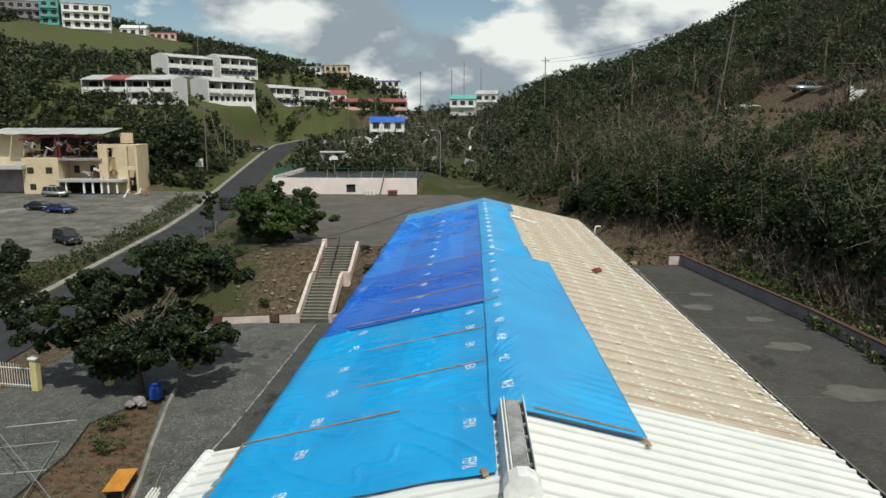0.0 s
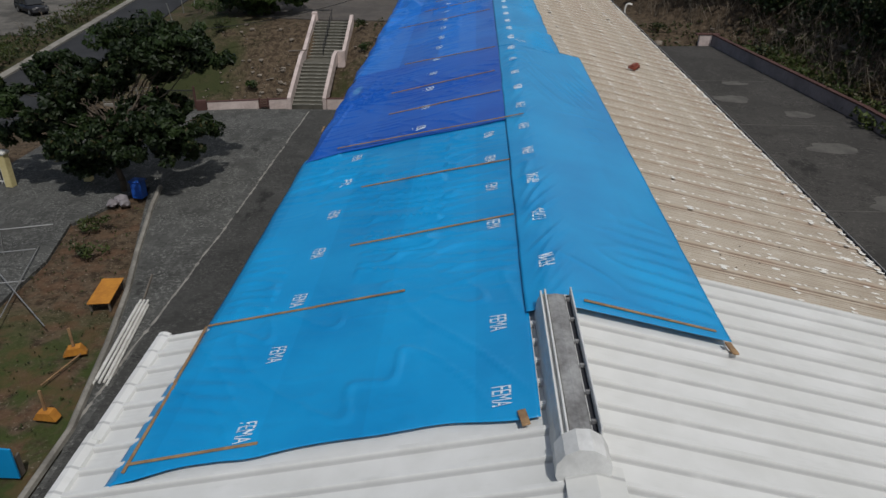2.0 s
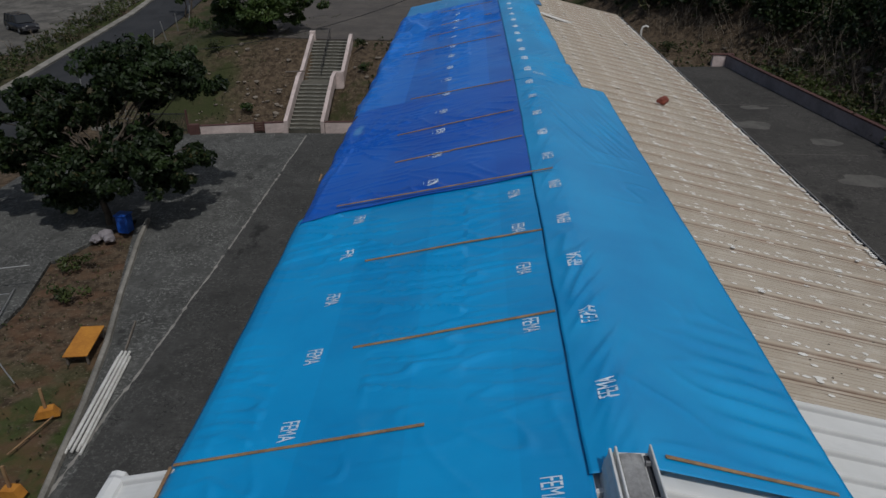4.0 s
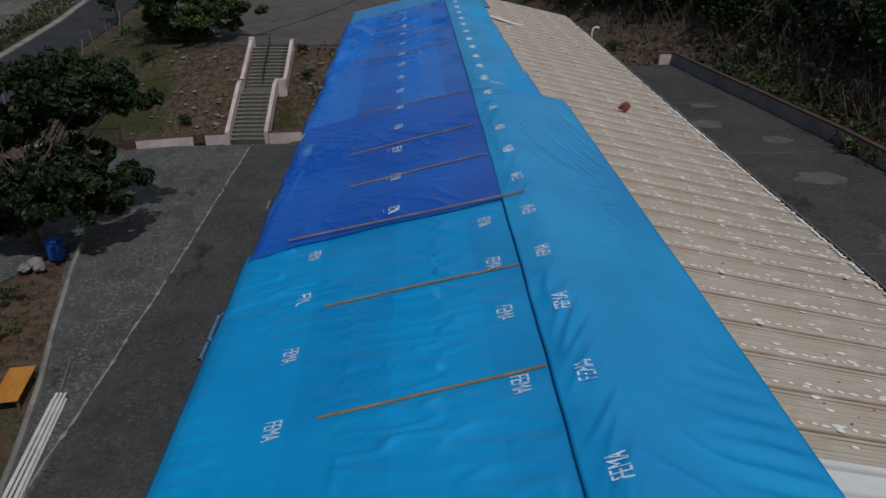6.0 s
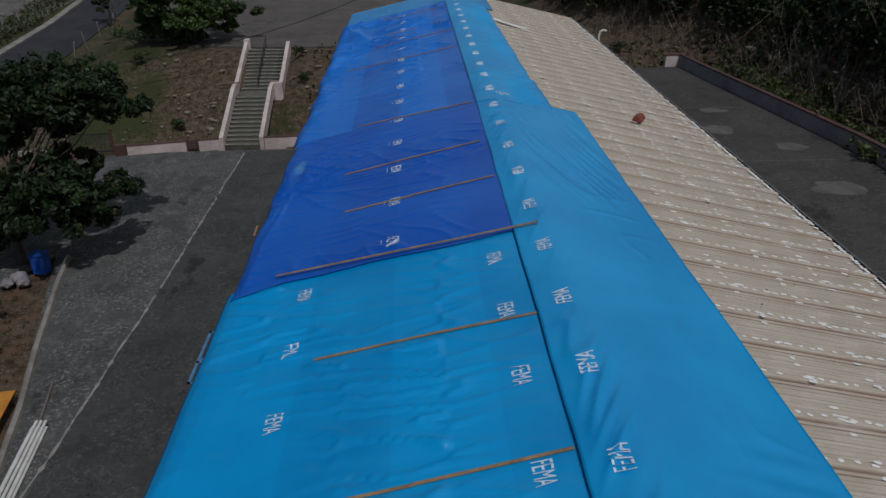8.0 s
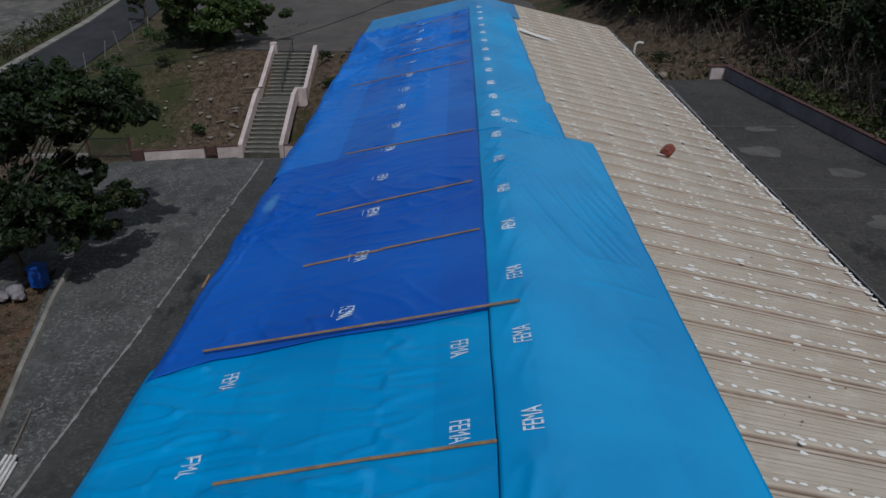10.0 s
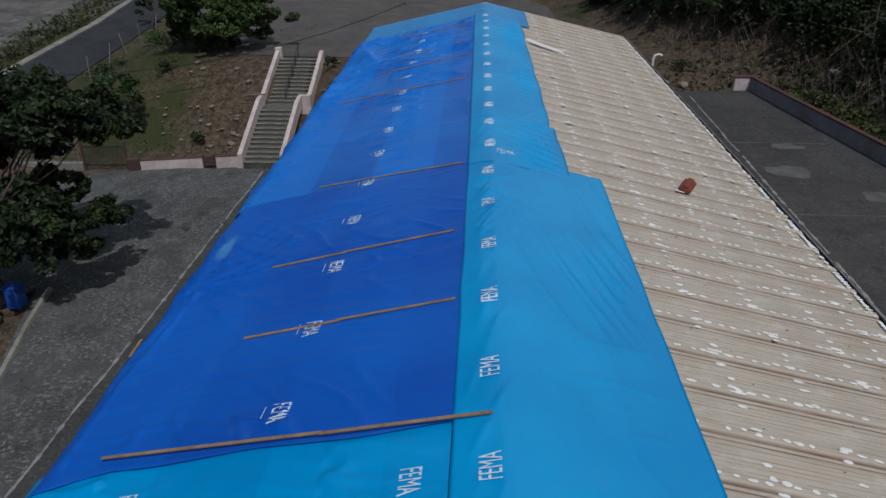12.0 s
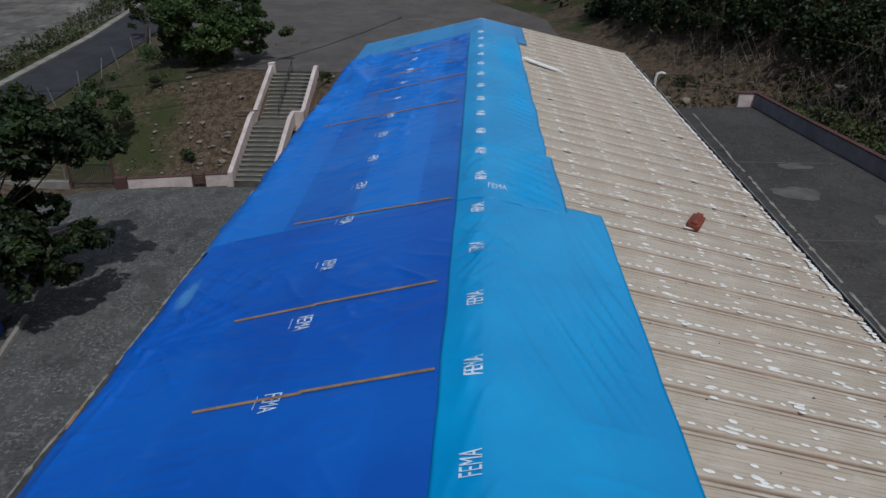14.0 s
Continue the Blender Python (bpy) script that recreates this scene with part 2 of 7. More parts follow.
def beige_material():
    n = Nodes("faded_beige_roof_paint")
    base = n.mix(n.step(n.noise(0.5, 6, 0.6), 0.3, 0.7), (0.375, 0.318, 0.245), (0.47, 0.408, 0.322))
    grain = n.noise(3.0, 6, 0.7, n.scaled(0.5, 9, 0.5))
    base = n.mix(n.maths("MULTIPLY", n.step(grain, 0.45, 0.7), 0.5), base, (0.66, 0.60, 0.51))
    base = n.mix(n.maths("MULTIPLY", n.step(n.noise(2.2, 8, 0.75), 0.6, 0.75), 0.5), base, (0.30, 0.19, 0.11))
    base = n.mix(n.maths("MULTIPLY", n.random(), 0.16), base, (0.38, 0.30, 0.2))
    for at, wide, much in ((0.447, 0.022, 0.85), (0.52, 0.03, 0.85), (0.707, 0.012, 0.6), (0.742, 0.007, 0.5), (0.05, 0.008, 0.45), (0.125, 0.007, 0.4), (0.2, 0.009, 0.48), (0.275, 0.007, 0.4), (0.35, 0.010, 0.48), (0.40, 0.007, 0.45), (0.77, 0.009, 0.45)):
        line = n.maths("ABSOLUTE", n.maths("SUBTRACT", n.axis("Y"), at))
        seed = n.maths("MULTIPLY", n.random(), 40.0)
        m = n.t.nodes.new("ShaderNodeMapping")
        m.inputs["Scale"].default_value = (0.9, 6, 1)
        m.inputs["Location"].default_value = (at * 30, 0, 0)
        n.link(n.coord, m.inputs["Vector"])
        shift = n.t.nodes.new("ShaderNodeVectorMath")
        n.link(m.outputs["Vector"], shift.inputs[0])
        n.link(seed, shift.inputs[1])
        patchy = n.step(n.noise(1.1, 6, 0.7, shift.outputs[0]), 0.2, 0.6)
        rust = n.maths("MULTIPLY", n.step(line, wide, wide * 0.3), patchy)
        base = n.mix(n.maths("MULTIPLY", rust, much), base, (0.10, 0.056, 0.032))
    blush = n.maths("MULTIPLY", n.step(n.maths("ABSOLUTE", n.maths("SUBTRACT", n.axis("Y"), 0.52)), 0.13, 0.0), n.step(n.noise(0.7, 5, 0.6), 0.45, 0.7))
    base = n.mix(n.maths("MULTIPLY", blush, 0.4), base, (0.30, 0.16, 0.095))
    for sx in (3.6, 5.35):
        smear = n.maths("MULTIPLY", n.step(n.maths("ABSOLUTE", n.maths("SUBTRACT", n.axis("X"), sx)), 0.5, 0.0), n.step(n.noise(3.0, 5, 0.6), 0.5, 0.7))
        base = n.mix(n.maths("MULTIPLY", smear, 0.35), base, (0.66, 0.63, 0.56))
    n.bump(grain, 0.25, 0.006)
    return n.done(base, 0.6, 0, 0.4)


def white_roof_material():
    n = Nodes("white_roof_coating")
    base = n.mix(n.step(n.noise(0.6, 6, 0.6), 0.3, 0.7), (0.60, 0.60, 0.57), (0.72, 0.72, 0.70))
    grime = n.step(n.noise(1.6, 7, 0.7, n.scaled(0.6, 3, 1)), 0.52, 0.8)
    base = n.mix(n.maths("MULTIPLY", grime, 0.35), base, (0.40, 0.40, 0.37))
    # grey line at each rib's foot: the rib's shade, painted into the colour
    ph = n.maths("FRACT", n.maths("MULTIPLY", n.axis("Y"), 1 / 0.416))
    rib_shade = n.step(n.maths("ABSOLUTE", n.maths("SUBTRACT", ph, 0.69)), 0.075, 0.02)
    base = n.mix(n.maths("MULTIPLY", n.maths("MULTIPLY", rib_shade, n.step(n.noise(0.9, 5, 0.6), 0.15, 0.45)), 0.5), base, (0.25, 0.25, 0.25))
    n.bump(n.noise(8, 4), 0.12, 0.01)
    return n.done(base, 0.5, 0, 0.4)


M_GROUND = soil_material()
M_COURT = court_material("court_concrete", (0.092, 0.092, 0.085), (0.020, 0.020, 0.018), 1.0)
M_STRIPLOT = court_material("smooth_dark_concrete", (0.066, 0.065, 0.060), (0.022, 0.022, 0.020), 0.5)
M_JOINT = worn("pale_joint_mortar", (0.34, 0.32, 0.285), (0.13, 0.122, 0.11), 1.2, 8)
M_UPPER = concrete_material("upper_lot_asphalt", (0.115, 0.100, 0.086), (0.066, 0.059, 0.053), (0.12, 0.11, 0.10))
M_RLOT = court_material("side_lot_concrete", (0.066, 0.062, 0.056), (0.024, 0.023, 0.021), 0.45)
M_LLOT = concrete_material("patched_lot_asphalt", (0.17, 0.157, 0.137), (0.06, 0.057, 0.05), (0.24, 0.225, 0.2))
M_ROAD = concrete_material("road_asphalt", (0.040, 0.041, 0.043), (0.021, 0.022, 0.024), (0.055, 0.055, 0.053))
M_KERB = worn("kerb_concrete", (0.32, 0.30, 0.26), (0.14, 0.13, 0.11), 0.8, 9)
M_PINKW = worn("pale_pink_wall_paint", (0.68, 0.57, 0.53), (0.40, 0.325, 0.295), 0.8, 7)
M_PINKPALE = worn("clean_pink_wall_paint", (0.80, 0.70, 0.67), (0.68, 0.58, 0.55), 0.4, 5)
M_BRICKRED = worn("dull_red_paint", (0.105, 0.05, 0.042), (0.06, 0.028, 0.024), 0.8, 9)
# also carries the shade on the side lot's wall
M_GREYW = worn("weathered_grey_wall", (0.33, 0.30, 0.31), (0.17, 0.155, 0.16), 0.5, 6)
M_CREAM = worn("cream_wall_paint", (0.68, 0.56, 0.38), (0.50, 0.40, 0.26), 0.3, 4)
M_WHITEW = worn("white_wall_paint", (0.80, 0.79, 0.77), (0.66, 0.65, 0.63), 0.2, 3)
M_SLATE = worn("slate_blue_wall_paint", (0.16, 0.17, 0.22), (0.10, 0.11, 0.15), 0.3, 3)
M_PINKB = worn("salmon_wall_paint", (0.70, 0.50, 0.42), (0.56, 0.38, 0.32), 0.3, 3)
M_TEAL = worn("teal_wall_paint", (0.12, 0.42, 0.38), (0.08, 0.3, 0.28), 0.3, 3)
M_REDROOF = worn("red_metal_roof", (0.34, 0.09, 0.08), (0.2, 0.05, 0.05), 0.4, 4, 0.6)
M_GREYROOF = worn("grey_metal_roof", (0.5, 0.5, 0.48), (0.34, 0.34, 0.33), 0.4, 4, 0.55)
M_RUSTRED = worn("red_oxide_steel", (0.2, 0.03, 0.03), (0.09, 0.015, 0.015), 0.8, 6, 0.6)
M_DARK = worn("dark_interior", (0.035, 0.035, 0.04), (0.015, 0.015, 0.018), 0.8, 6)
M_WHITEROOF = white_roof_material()
M_BEIGE = beige_material()
M_CAULK = worn("white_sealant", (0.88, 0.87, 0.83), (0.70, 0.67, 0.60), 3, 20, 0.6, 0.5)
M_VENT = worn("galvanised_vent_steel", (0.46, 0.46, 0.45), (0.16, 0.155, 0.15), 2.2, 14, 0.5, 0.3, 0.01, 0.25)
M_VENTW = worn("white_vent_paint", (0.78, 0.78, 0.76), (0.55, 0.55, 0.53), 1.5, 10, 0.5)
M_CYAN = tarp_material("cyan_tarp", (0.004, 0.225, 0.515), (0.008, 0.292, 0.615), 0.25)
M_CYANPLAIN = tarp_material("plain_cyan_tarp", (0.004, 0.235, 0.53), (0.008, 0.305, 0.625), 0.1)
M_BLUE = tarp_material("royal_blue_tarp", (0.004, 0.074, 0.40), (0.006, 0.103, 0.47), 0.2, ((-4.12, 27.0, 0.75, 0.2),))
# paler than the near sheet: sheen at a grazing view, put into the colour
M_BLUEFAR = tarp_material("faded_blue_tarp", (0.008, 0.102, 0.44), (0.014, 0.155, 0.54), 0.6)
M_SKYB = tarp_material("sky_blue_tarp", (0.02, 0.20, 0.46), (0.03, 0.25, 0.54), 0.3)
M_INK = worn("white_print", (0.72, 0.78, 0.82), (0.45, 0.6, 0.72), 5, 30, 0.5)
M_STRIP = worn("raw_pine_strip", (0.40, 0.25, 0.12), (0.17, 0.10, 0.055), 2.2, 24, 0.75, 0.4)
M_TIMBER = worn("grey_weathered_timber", (0.20, 0.17, 0.14), (0.10, 0.085, 0.07), 2, 20)
M_BARK = worn("grey_brown_bark", (0.12, 0.095, 0.07), (0.04, 0.032, 0.024), 2, 14, 0.9, 0.8, 0.03)
M_TWIG = worn("bare_pale_twigs", (0.30, 0.25, 0.19), (0.06, 0.048, 0.035), 0.6, 8, 0.9)
M_LEAF = leafy("broad_green_leaves", (0.006, 0.014, 0.004), (0.028, 0.048, 0.011), (0.07, 0.06, 0.02), 0.03)
M_BUSHLEAF = leafy("fresh_green_leaves", (0.016, 0.032, 0.007), (0.055, 0.09, 0.02), (0.09, 0.08, 0.025), 0.04)
M_SCRUB = leafy("scrub_leaves", (0.009, 0.015, 0.004), (0.055, 0.072, 0.02), (0.11, 0.088, 0.04), 0.07)
M_FARLEAF = leafy("far_woodland_leaves", (0.012, 0.022, 0.008), (0.045, 0.062, 0.022), (0.085, 0.07, 0.04), 0.08)
M_OLIVE = leafy("olive_scrub_leaves", (0.02, 0.024, 0.008), (0.085, 0.09, 0.03), (0.14, 0.11, 0.05), 0.12)
M_BROWNLEAF = leafy("brown_wilted_leaves", (0.03, 0.021, 0.013), (0.085, 0.062, 0.038), (0.13, 0.10, 0.06), 0.15)
M_GRASS = leafy("long_grass", (0.018, 0.03, 0.008), (0.06, 0.08, 0.02), (0.13, 0.10, 0.045), 0.2)
M_ORANGE = worn("orange_board_paint", (0.55, 0.24, 0.03), (0.36, 0.14, 0.02), 2, 12)
M_STEEL = worn("galvanised_pipe", (0.45, 0.45, 0.44), (0.28, 0.28, 0.27), 2, 20, 0.45, 0.2, 0.005, 0.6)
M_PVC = worn("white_plastic_pipe", (0.75, 0.74, 0.70), (0.55, 0.53, 0.48), 2, 12, 0.5)
M_WIRE = worn("black_cable", (0.03, 0.03, 0.03), (0.015, 0.015, 0.015), 2, 12, 0.6)
M_YPOST = worn("pale_yellow_post_paint", (0.66, 0.58, 0.30), (0.5, 0.42, 0.2), 1, 8)
M_ROCK = worn("pale_rubble_rock", (0.30, 0.26, 0.21), (0.13, 0.105, 0.08), 1.2, 9, 0.95, 0.8, 0.05)
M_STEP = worn("mossy_concrete_steps", (0.15, 0.14, 0.112), (0.045, 0.043, 0.033), 1.1, 7, 0.9, 0.5)
M_CARBLACK = worn("black_car_paint", (0.025, 0.026, 0.03), (0.016, 0.017, 0.02), 1, 8, 0.25, 0.02)
M_CARBLUE = worn("dark_blue_car_paint", (0.015, 0.03, 0.16), (0.01, 0.02, 0.11), 1, 8, 0.3, 0.02)
M_CARSILVER = worn("silver_car_paint", (0.36, 0.37, 0.37), (0.28, 0.29, 0.29), 1, 8, 0.3, 0.02, 0.01, 0.5)
M_CARGLASS = Nodes("tinted_car_glass").done((0.02, 0.022, 0.025), 0.08)
M_TYRE = worn("tyre_rubber", (0.03, 0.03, 0.03), (0.02, 0.02, 0.02), 2, 12, 0.85)
M_RIM = worn("alloy_rim", (0.4, 0.4, 0.4), (0.28, 0.28, 0.28), 2, 12, 0.4, 0.1, 0.005, 0.7)
M_GREENMESH = worn("green_fence_screen", (0.06, 0.20, 0.15), (0.03, 0.11, 0.08), 1, 8)
M_BLUEPAINT = worn("bright_blue_paint", (0.02, 0.10, 0.45), (0.01, 0.06, 0.3), 1, 8, 0.5)

# ---- building helpers ----
def link_mesh(name, bm, material, smooth=False):
    me = bpy.data.meshes.new(name)
    bm.to_mesh(me)
    bm.free()
    me.materials.append(material)
    if smooth:
        me.shade_smooth()
    return new(name, me)


def part(name, bm, material, parent, label="", smooth=False):
    """One mesh object under a thing or under a part."""
    ob = link_mesh(name, bm, material, smooth)
    ob.parent = parent
    return tagged(ob, label)


def thing(name, label, category, at=(0, 0, 0), turn=0, group="", kind=""):
    ob = new(name)
    ob.empty_display_size = 0.3
    ob.matrix_basis = pose(*at, 0, 0, turn)
    return tagged(ob, label, category, group, kind)


def solo(name, bm, material, label, category, group="", kind="", smooth=False):
    return tagged(link_mesh(name, bm, material, smooth), label, category, group, kind)


def raw(name, verts, faces, material, smooth=False):
    me = bpy.data.meshes.new(name)
    me.from_pydata(verts, [], faces)
    me.materials.append(material)
    if smooth:
        me.shade_smooth()
    return new(name, me)


def box(x0, y0, z0, x1, y1, z1, bevel=0.0, bm=None):
    """A box between two corners, with its edges broken by bevel."""
    mine = bmesh.new()
    bmesh.ops.create_cube(mine, size=1, matrix=Matrix.LocRotScale(((x0 + x1) / 2, (y0 + y1) / 2, (z0 + z1) / 2), None, (abs(x1 - x0), abs(y1 - y0), abs(z1 - z0))))
    if bevel:
        bmesh.ops.bevel(mine, geom=mine.edges[:], offset=bevel, segments=1, affect="EDGES")
    return merge(mine, bm)


def merge(mine, bm):
    if bm is None:
        return mine
    me = bpy.data.meshes.new("tmp")
    mine.to_mesh(me)
    mine.free()
    bm.from_mesh(me)
    bpy.data.meshes.remove(me)
    return bm


def tube(points, radii, sides=8, bm=None):
    """A round bar through points, tapering by radii."""
    bm = bm or bmesh.new()
    pts = [Vector(q) for q in points]
    rad = radii if isinstance(radii, (list, tuple)) else [radii] * len(pts)
    rings = []
    for k, q in enumerate(pts):
        d = (pts[min(k + 1, len(pts) - 1)] - pts[max(k - 1, 0)]).normalized()
        a = d.orthogonal().normalized() if k == 0 else (rings[-1][1] - d * rings[-1][1].dot(d)).normalized()
        b = d.cross(a)
        ring = [bm.verts.new(q + (a * math.cos(s) + b * math.sin(s)) * rad[k]) for s in (2 * math.pi * j / sides for j in range(sides))]
        rings.append((ring, a))
    for (r0, _), (r1, _) in zip(rings, rings[1:]):
        for j in range(sides):
            bm.faces.new((r0[j], r0[(j + 1) % sides], r1[(j + 1) % sides], r1[j]))
    bm.faces.new(rings[0][0][::-1])
    bm.faces.new(rings[-1][0])
    return bm


def prism(outline, axis, a, b, bm=None):
    """A flat outline pushed from a to b along x, y or z."""
    bm = bm or bmesh.new()
    put = {"x": lambda u, v, w: (w, u, v), "y": lambda u, v, w: (u, w, v), "z": lambda u, v, w: (u, v, w)}[axis]
    r0 = [bm.verts.new(put(u, v, a)) for u, v in outline]
    r1 = [bm.verts.new(put(u, v, b)) for u, v in outline]
    n = len(outline)
    for j in range(n):
        bm.faces.new((r0[j], r0[(j + 1) % n], r1[(j + 1) % n], r1[j]))
    bm.faces.new(r0[::-1])
    bm.faces.new(r1)
    bmesh.ops.recalc_face_normals(bm, faces=bm.faces[:])
    return bm


def leaf_cloud(rng, centres, radii, count, size, squash=0.8):
    """Small leaves scattered through soft clumps: arrays of corners and quads."""
    c = np.repeat(np.asarray(centres, float), count, axis=0)
    r = np.repeat(np.asarray(radii, float), count)
    d = rng.normal(size=c.shape)
    d /= np.linalg.norm(d, axis=1, keepdims=True)
    p = c + d * (r * rng.uniform(0.35, 1.0, len(c)) ** 0.6)[:, None] * np.array([1, 1, squash])
    n = d * 0.7 + rng.normal(size=c.shape) * 0.7 + np.array([0, 0, 0.5])
    n /= np.linalg.norm(n, axis=1, keepdims=True)
    u = np.cross(n, rng.normal(size=c.shape))
    u /= np.linalg.norm(u, axis=1, keepdims=True)
    w = np.cross(n, u)
    s = (size * rng.uniform(0.6, 1.4, len(c)))[:, None]
    v = np.stack([p - u * s, p + w * s * 0.5, p + u * s, p - w * s * 0.5], axis=1).reshape(-1, 3)
    f = np.arange(len(v)).reshape(-1, 4)
    return v, f


def cloud_mesh(name, v, f, material):
    me = bpy.data.meshes.new(name)
    me.vertices.add(len(v))
    me.vertices.foreach_set("co", np.asarray(v, np.float32).ravel())
    me.loops.add(f.size)
    me.loops.foreach_set("vertex_index", np.asarray(f, np.int32).ravel())
    me.polygons.add(len(f))
    me.polygons.foreach_set("loop_start", np.arange(0, f.size, f.shape[1], dtype=np.int32))
    me.update(calc_edges=True)
    me.materials.append(material)
    return new(name, me)

# ---- the ground ----
def ease(a, b, v):
    s = np.clip((np.asarray(v, float) - a) / (b - a), 0, 1)
    return s * s * (3 - 2 * s)


ROAD = [(-31.5, -40, 0.0), (-33.5, 20, 0.0), (-35.5, 50, 0.1), (-36.3, 62, 0.6), (-37.0, 75, 1.2), (-38.3, 95, 2.0), (-39.8, 110, 2.9), (-43.5, 130, 3.9), (-47.5, 158, 6.0), (-50.5, 185, 8.6), (-52.5, 205, 10.0), (-48, 222, 11.3), (-38, 237, 13.0), (-22, 252, 15.5)]
ROAD_Y, ROAD_X, ROAD_Z = [q[1] for q in ROAD], [q[0] for q in ROAD], [q[2] for q in ROAD]
TERRACE = 4.35
PADS = [(-86.5, 160, 2.9, 19.7, 10, 20.5), (-69.5, 192, 51, 14.1, 9, 21.0), (-88.3, 212, 53.7, 14.9, 9, 29.2), (-77.7, 226, 50.4, 13, 9, 30.1), (-67.3, 240, 51, 12.8, 11, 21.6), (-57.7, 252, 56, 12.1, 10, 22.3), (-49.7, 264, 8.7, 26.4, 9, 20.8)]


def road_x(y):
    return np.interp(y, ROAD_Y, ROAD_X)


def road_z(y):
    return np.interp(y, ROAD_Y + [285, 330, 420, 900], ROAD_Z + [20.5, 22, 16, 8])


def wobble(x, y, s, seed=0.0):
    return np.sin(x * 0.71 / s + y * 0.33 / s + seed) * 0.5 + np.sin(x * 0.27 / s - y * 0.83 / s + 2.1 + seed) * 0.3 + np.sin(x * 1.9 / s + y * 1.3 / s + 4 + seed) * 0.2


def hill_foot(y):
    return np.interp(y, [-60, 62, 78, 95, 120, 160, 260], [24, 22.5, 13, 9, 4, 3, 3])


def ground_z(x, y):
    x, y = np.asarray(x, float), np.asarray(y, float)
    v = road_z(y)
    lower = v * (1 - ease(-30, -25, x) * (1 - ease(56, 66, y))) - 0.12 * ease(-31, -27, x)
    # terrace behind the school: a bank above the lower court
    up = ease(58.3, 69.0, y) * ease(-33, -24, x - np.clip((y - 75) * -0.12, -12, 0))
    z = lower * (1 - up) + np.maximum(TERRACE, v * ease(150, 175, y)) * up
    # the raised ball court and the ground behind it
    ball = ease(122.9, 123.3, y) * (1 - ease(146, 160, y)) * ease(-35.2, -34.4, x) * (1 - ease(-9, -2, x))
    z = z * (1 - ball) + 6.6 * ball
    # the stairs' bed
    z = z - 0.9 * ease(-14.7, -14.5, x) * (1 - ease(-11.2, -11.0, x)) * ease(57.2, 57.8, y) * (1 - ease(69.2, 69.9, y))
    # side lot, level with the terrace
    side = ease(0.5, 6, x) * (1 - ease(58, 69, y))
    z = z * (1 - side) + TERRACE * side
    # wooded hill on the right
    d = np.maximum(x - hill_foot(y), 0)
    rise = 0.40 * np.minimum(d, 34) + 2.4 * ease(0, 4, d) * (1 - ease(70, 95, y)) + 0.5 * np.clip(d - 42, 0, 55)
    rise = rise + 5.0 * ease(116, 142, y) * ease(3, 22, d)
    rise = rise * (1 - 0.75 * ease(200, 380, y))
    z = z + rise + wobble(x, y, 6) * 0.5 * ease(2, 10, d)
    # hill with the apartment rows on the left
    hill = 20.2 + 0.16 * (np.minimum(y, 290) - 160) - 0.2 * np.maximum(y - 310, 0) + 0.27 * np.clip(-79 - x, -60, 0) + 0.2 * np.clip(-79 - x, 0, 160)
    edge = np.interp(y, [120, 158, 205, 225, 240, 256, 300], [-49, -54, -59, -57, -50, -16, -12])
    far = ease(128, 156, y + 0.1 * (x + 60)) * (1 - ease(edge - 9, edge, x))
    z = np.maximum(z, z * (1 - far) + np.maximum(hill, 5) * far)
    z = z + wobble(x, y, 14, 1.0) * 0.9 * far
    # terraces of the apartment rows: corner, turn, length, depth, height
    for px, py, turn, wide, deep, pz in PADS:
        c, s = math.cos(radians(turn)), math.sin(radians(turn))
        u, w = (x - px) * c + (y - py) * s, (y - py) * c - (x - px) * s
        front = -26 if py > 239 else -7
        m = ease(-5, -1, u) * (1 - ease(wide + 1, wide + 5, u)) * ease(front, front + 5, w) * (1 - ease(deep, deep + 5, w))
        z = z * (1 - m) + pz * m
    # the road lies in an even bed
    bed = 1 - ease(4.2, 9.5, np.abs(x - road_x(y)))
    z = z * (1 - bed) + road_z(y) * bed
    return z


def spaced(a, b, fine_a, fine_b, step, grow=1.22):
    out = list(np.arange(fine_a, fine_b + 0.01, step))
    s, v = step, fine_a
    while v > a:
        s *= grow
        v -= s
        out.insert(0, v)
    s, v = step, out[-1]
    while v < b:
        s *= grow
        v += s
        out.append(v)
    return np.array(out)


def drape(name, xs, ys, lift, material):
    gx, gy = np.meshgrid(xs, ys)
    gz = ground_z(gx, gy) + lift
    v = np.stack([gx, gy, gz], -1).reshape(-1, 3)
    nx, ny = len(xs), len(ys)
    i = (np.arange(ny - 1)[:, None] * nx + np.arange(nx - 1)[None]).ravel()
    f = np.stack([i, i + 1, i + nx + 1, i + nx], 1)
    ob = cloud_mesh(name, v, f, material)
    ob.data.shade_smooth()
    return ob


tagged(drape("ground", spaced(-3000, 3000, -100, 70, 1.2), spaced(-2500, 4000, 5, 200, 1.2), -0.06, M_GROUND), "brown soil with patchy green grass", "ground", kind="structure")


def slab(name, outline, top, thick, material, label, category):
    return solo(name, prism(outline, "z", top - thick, top), material, label, category, kind="structure")


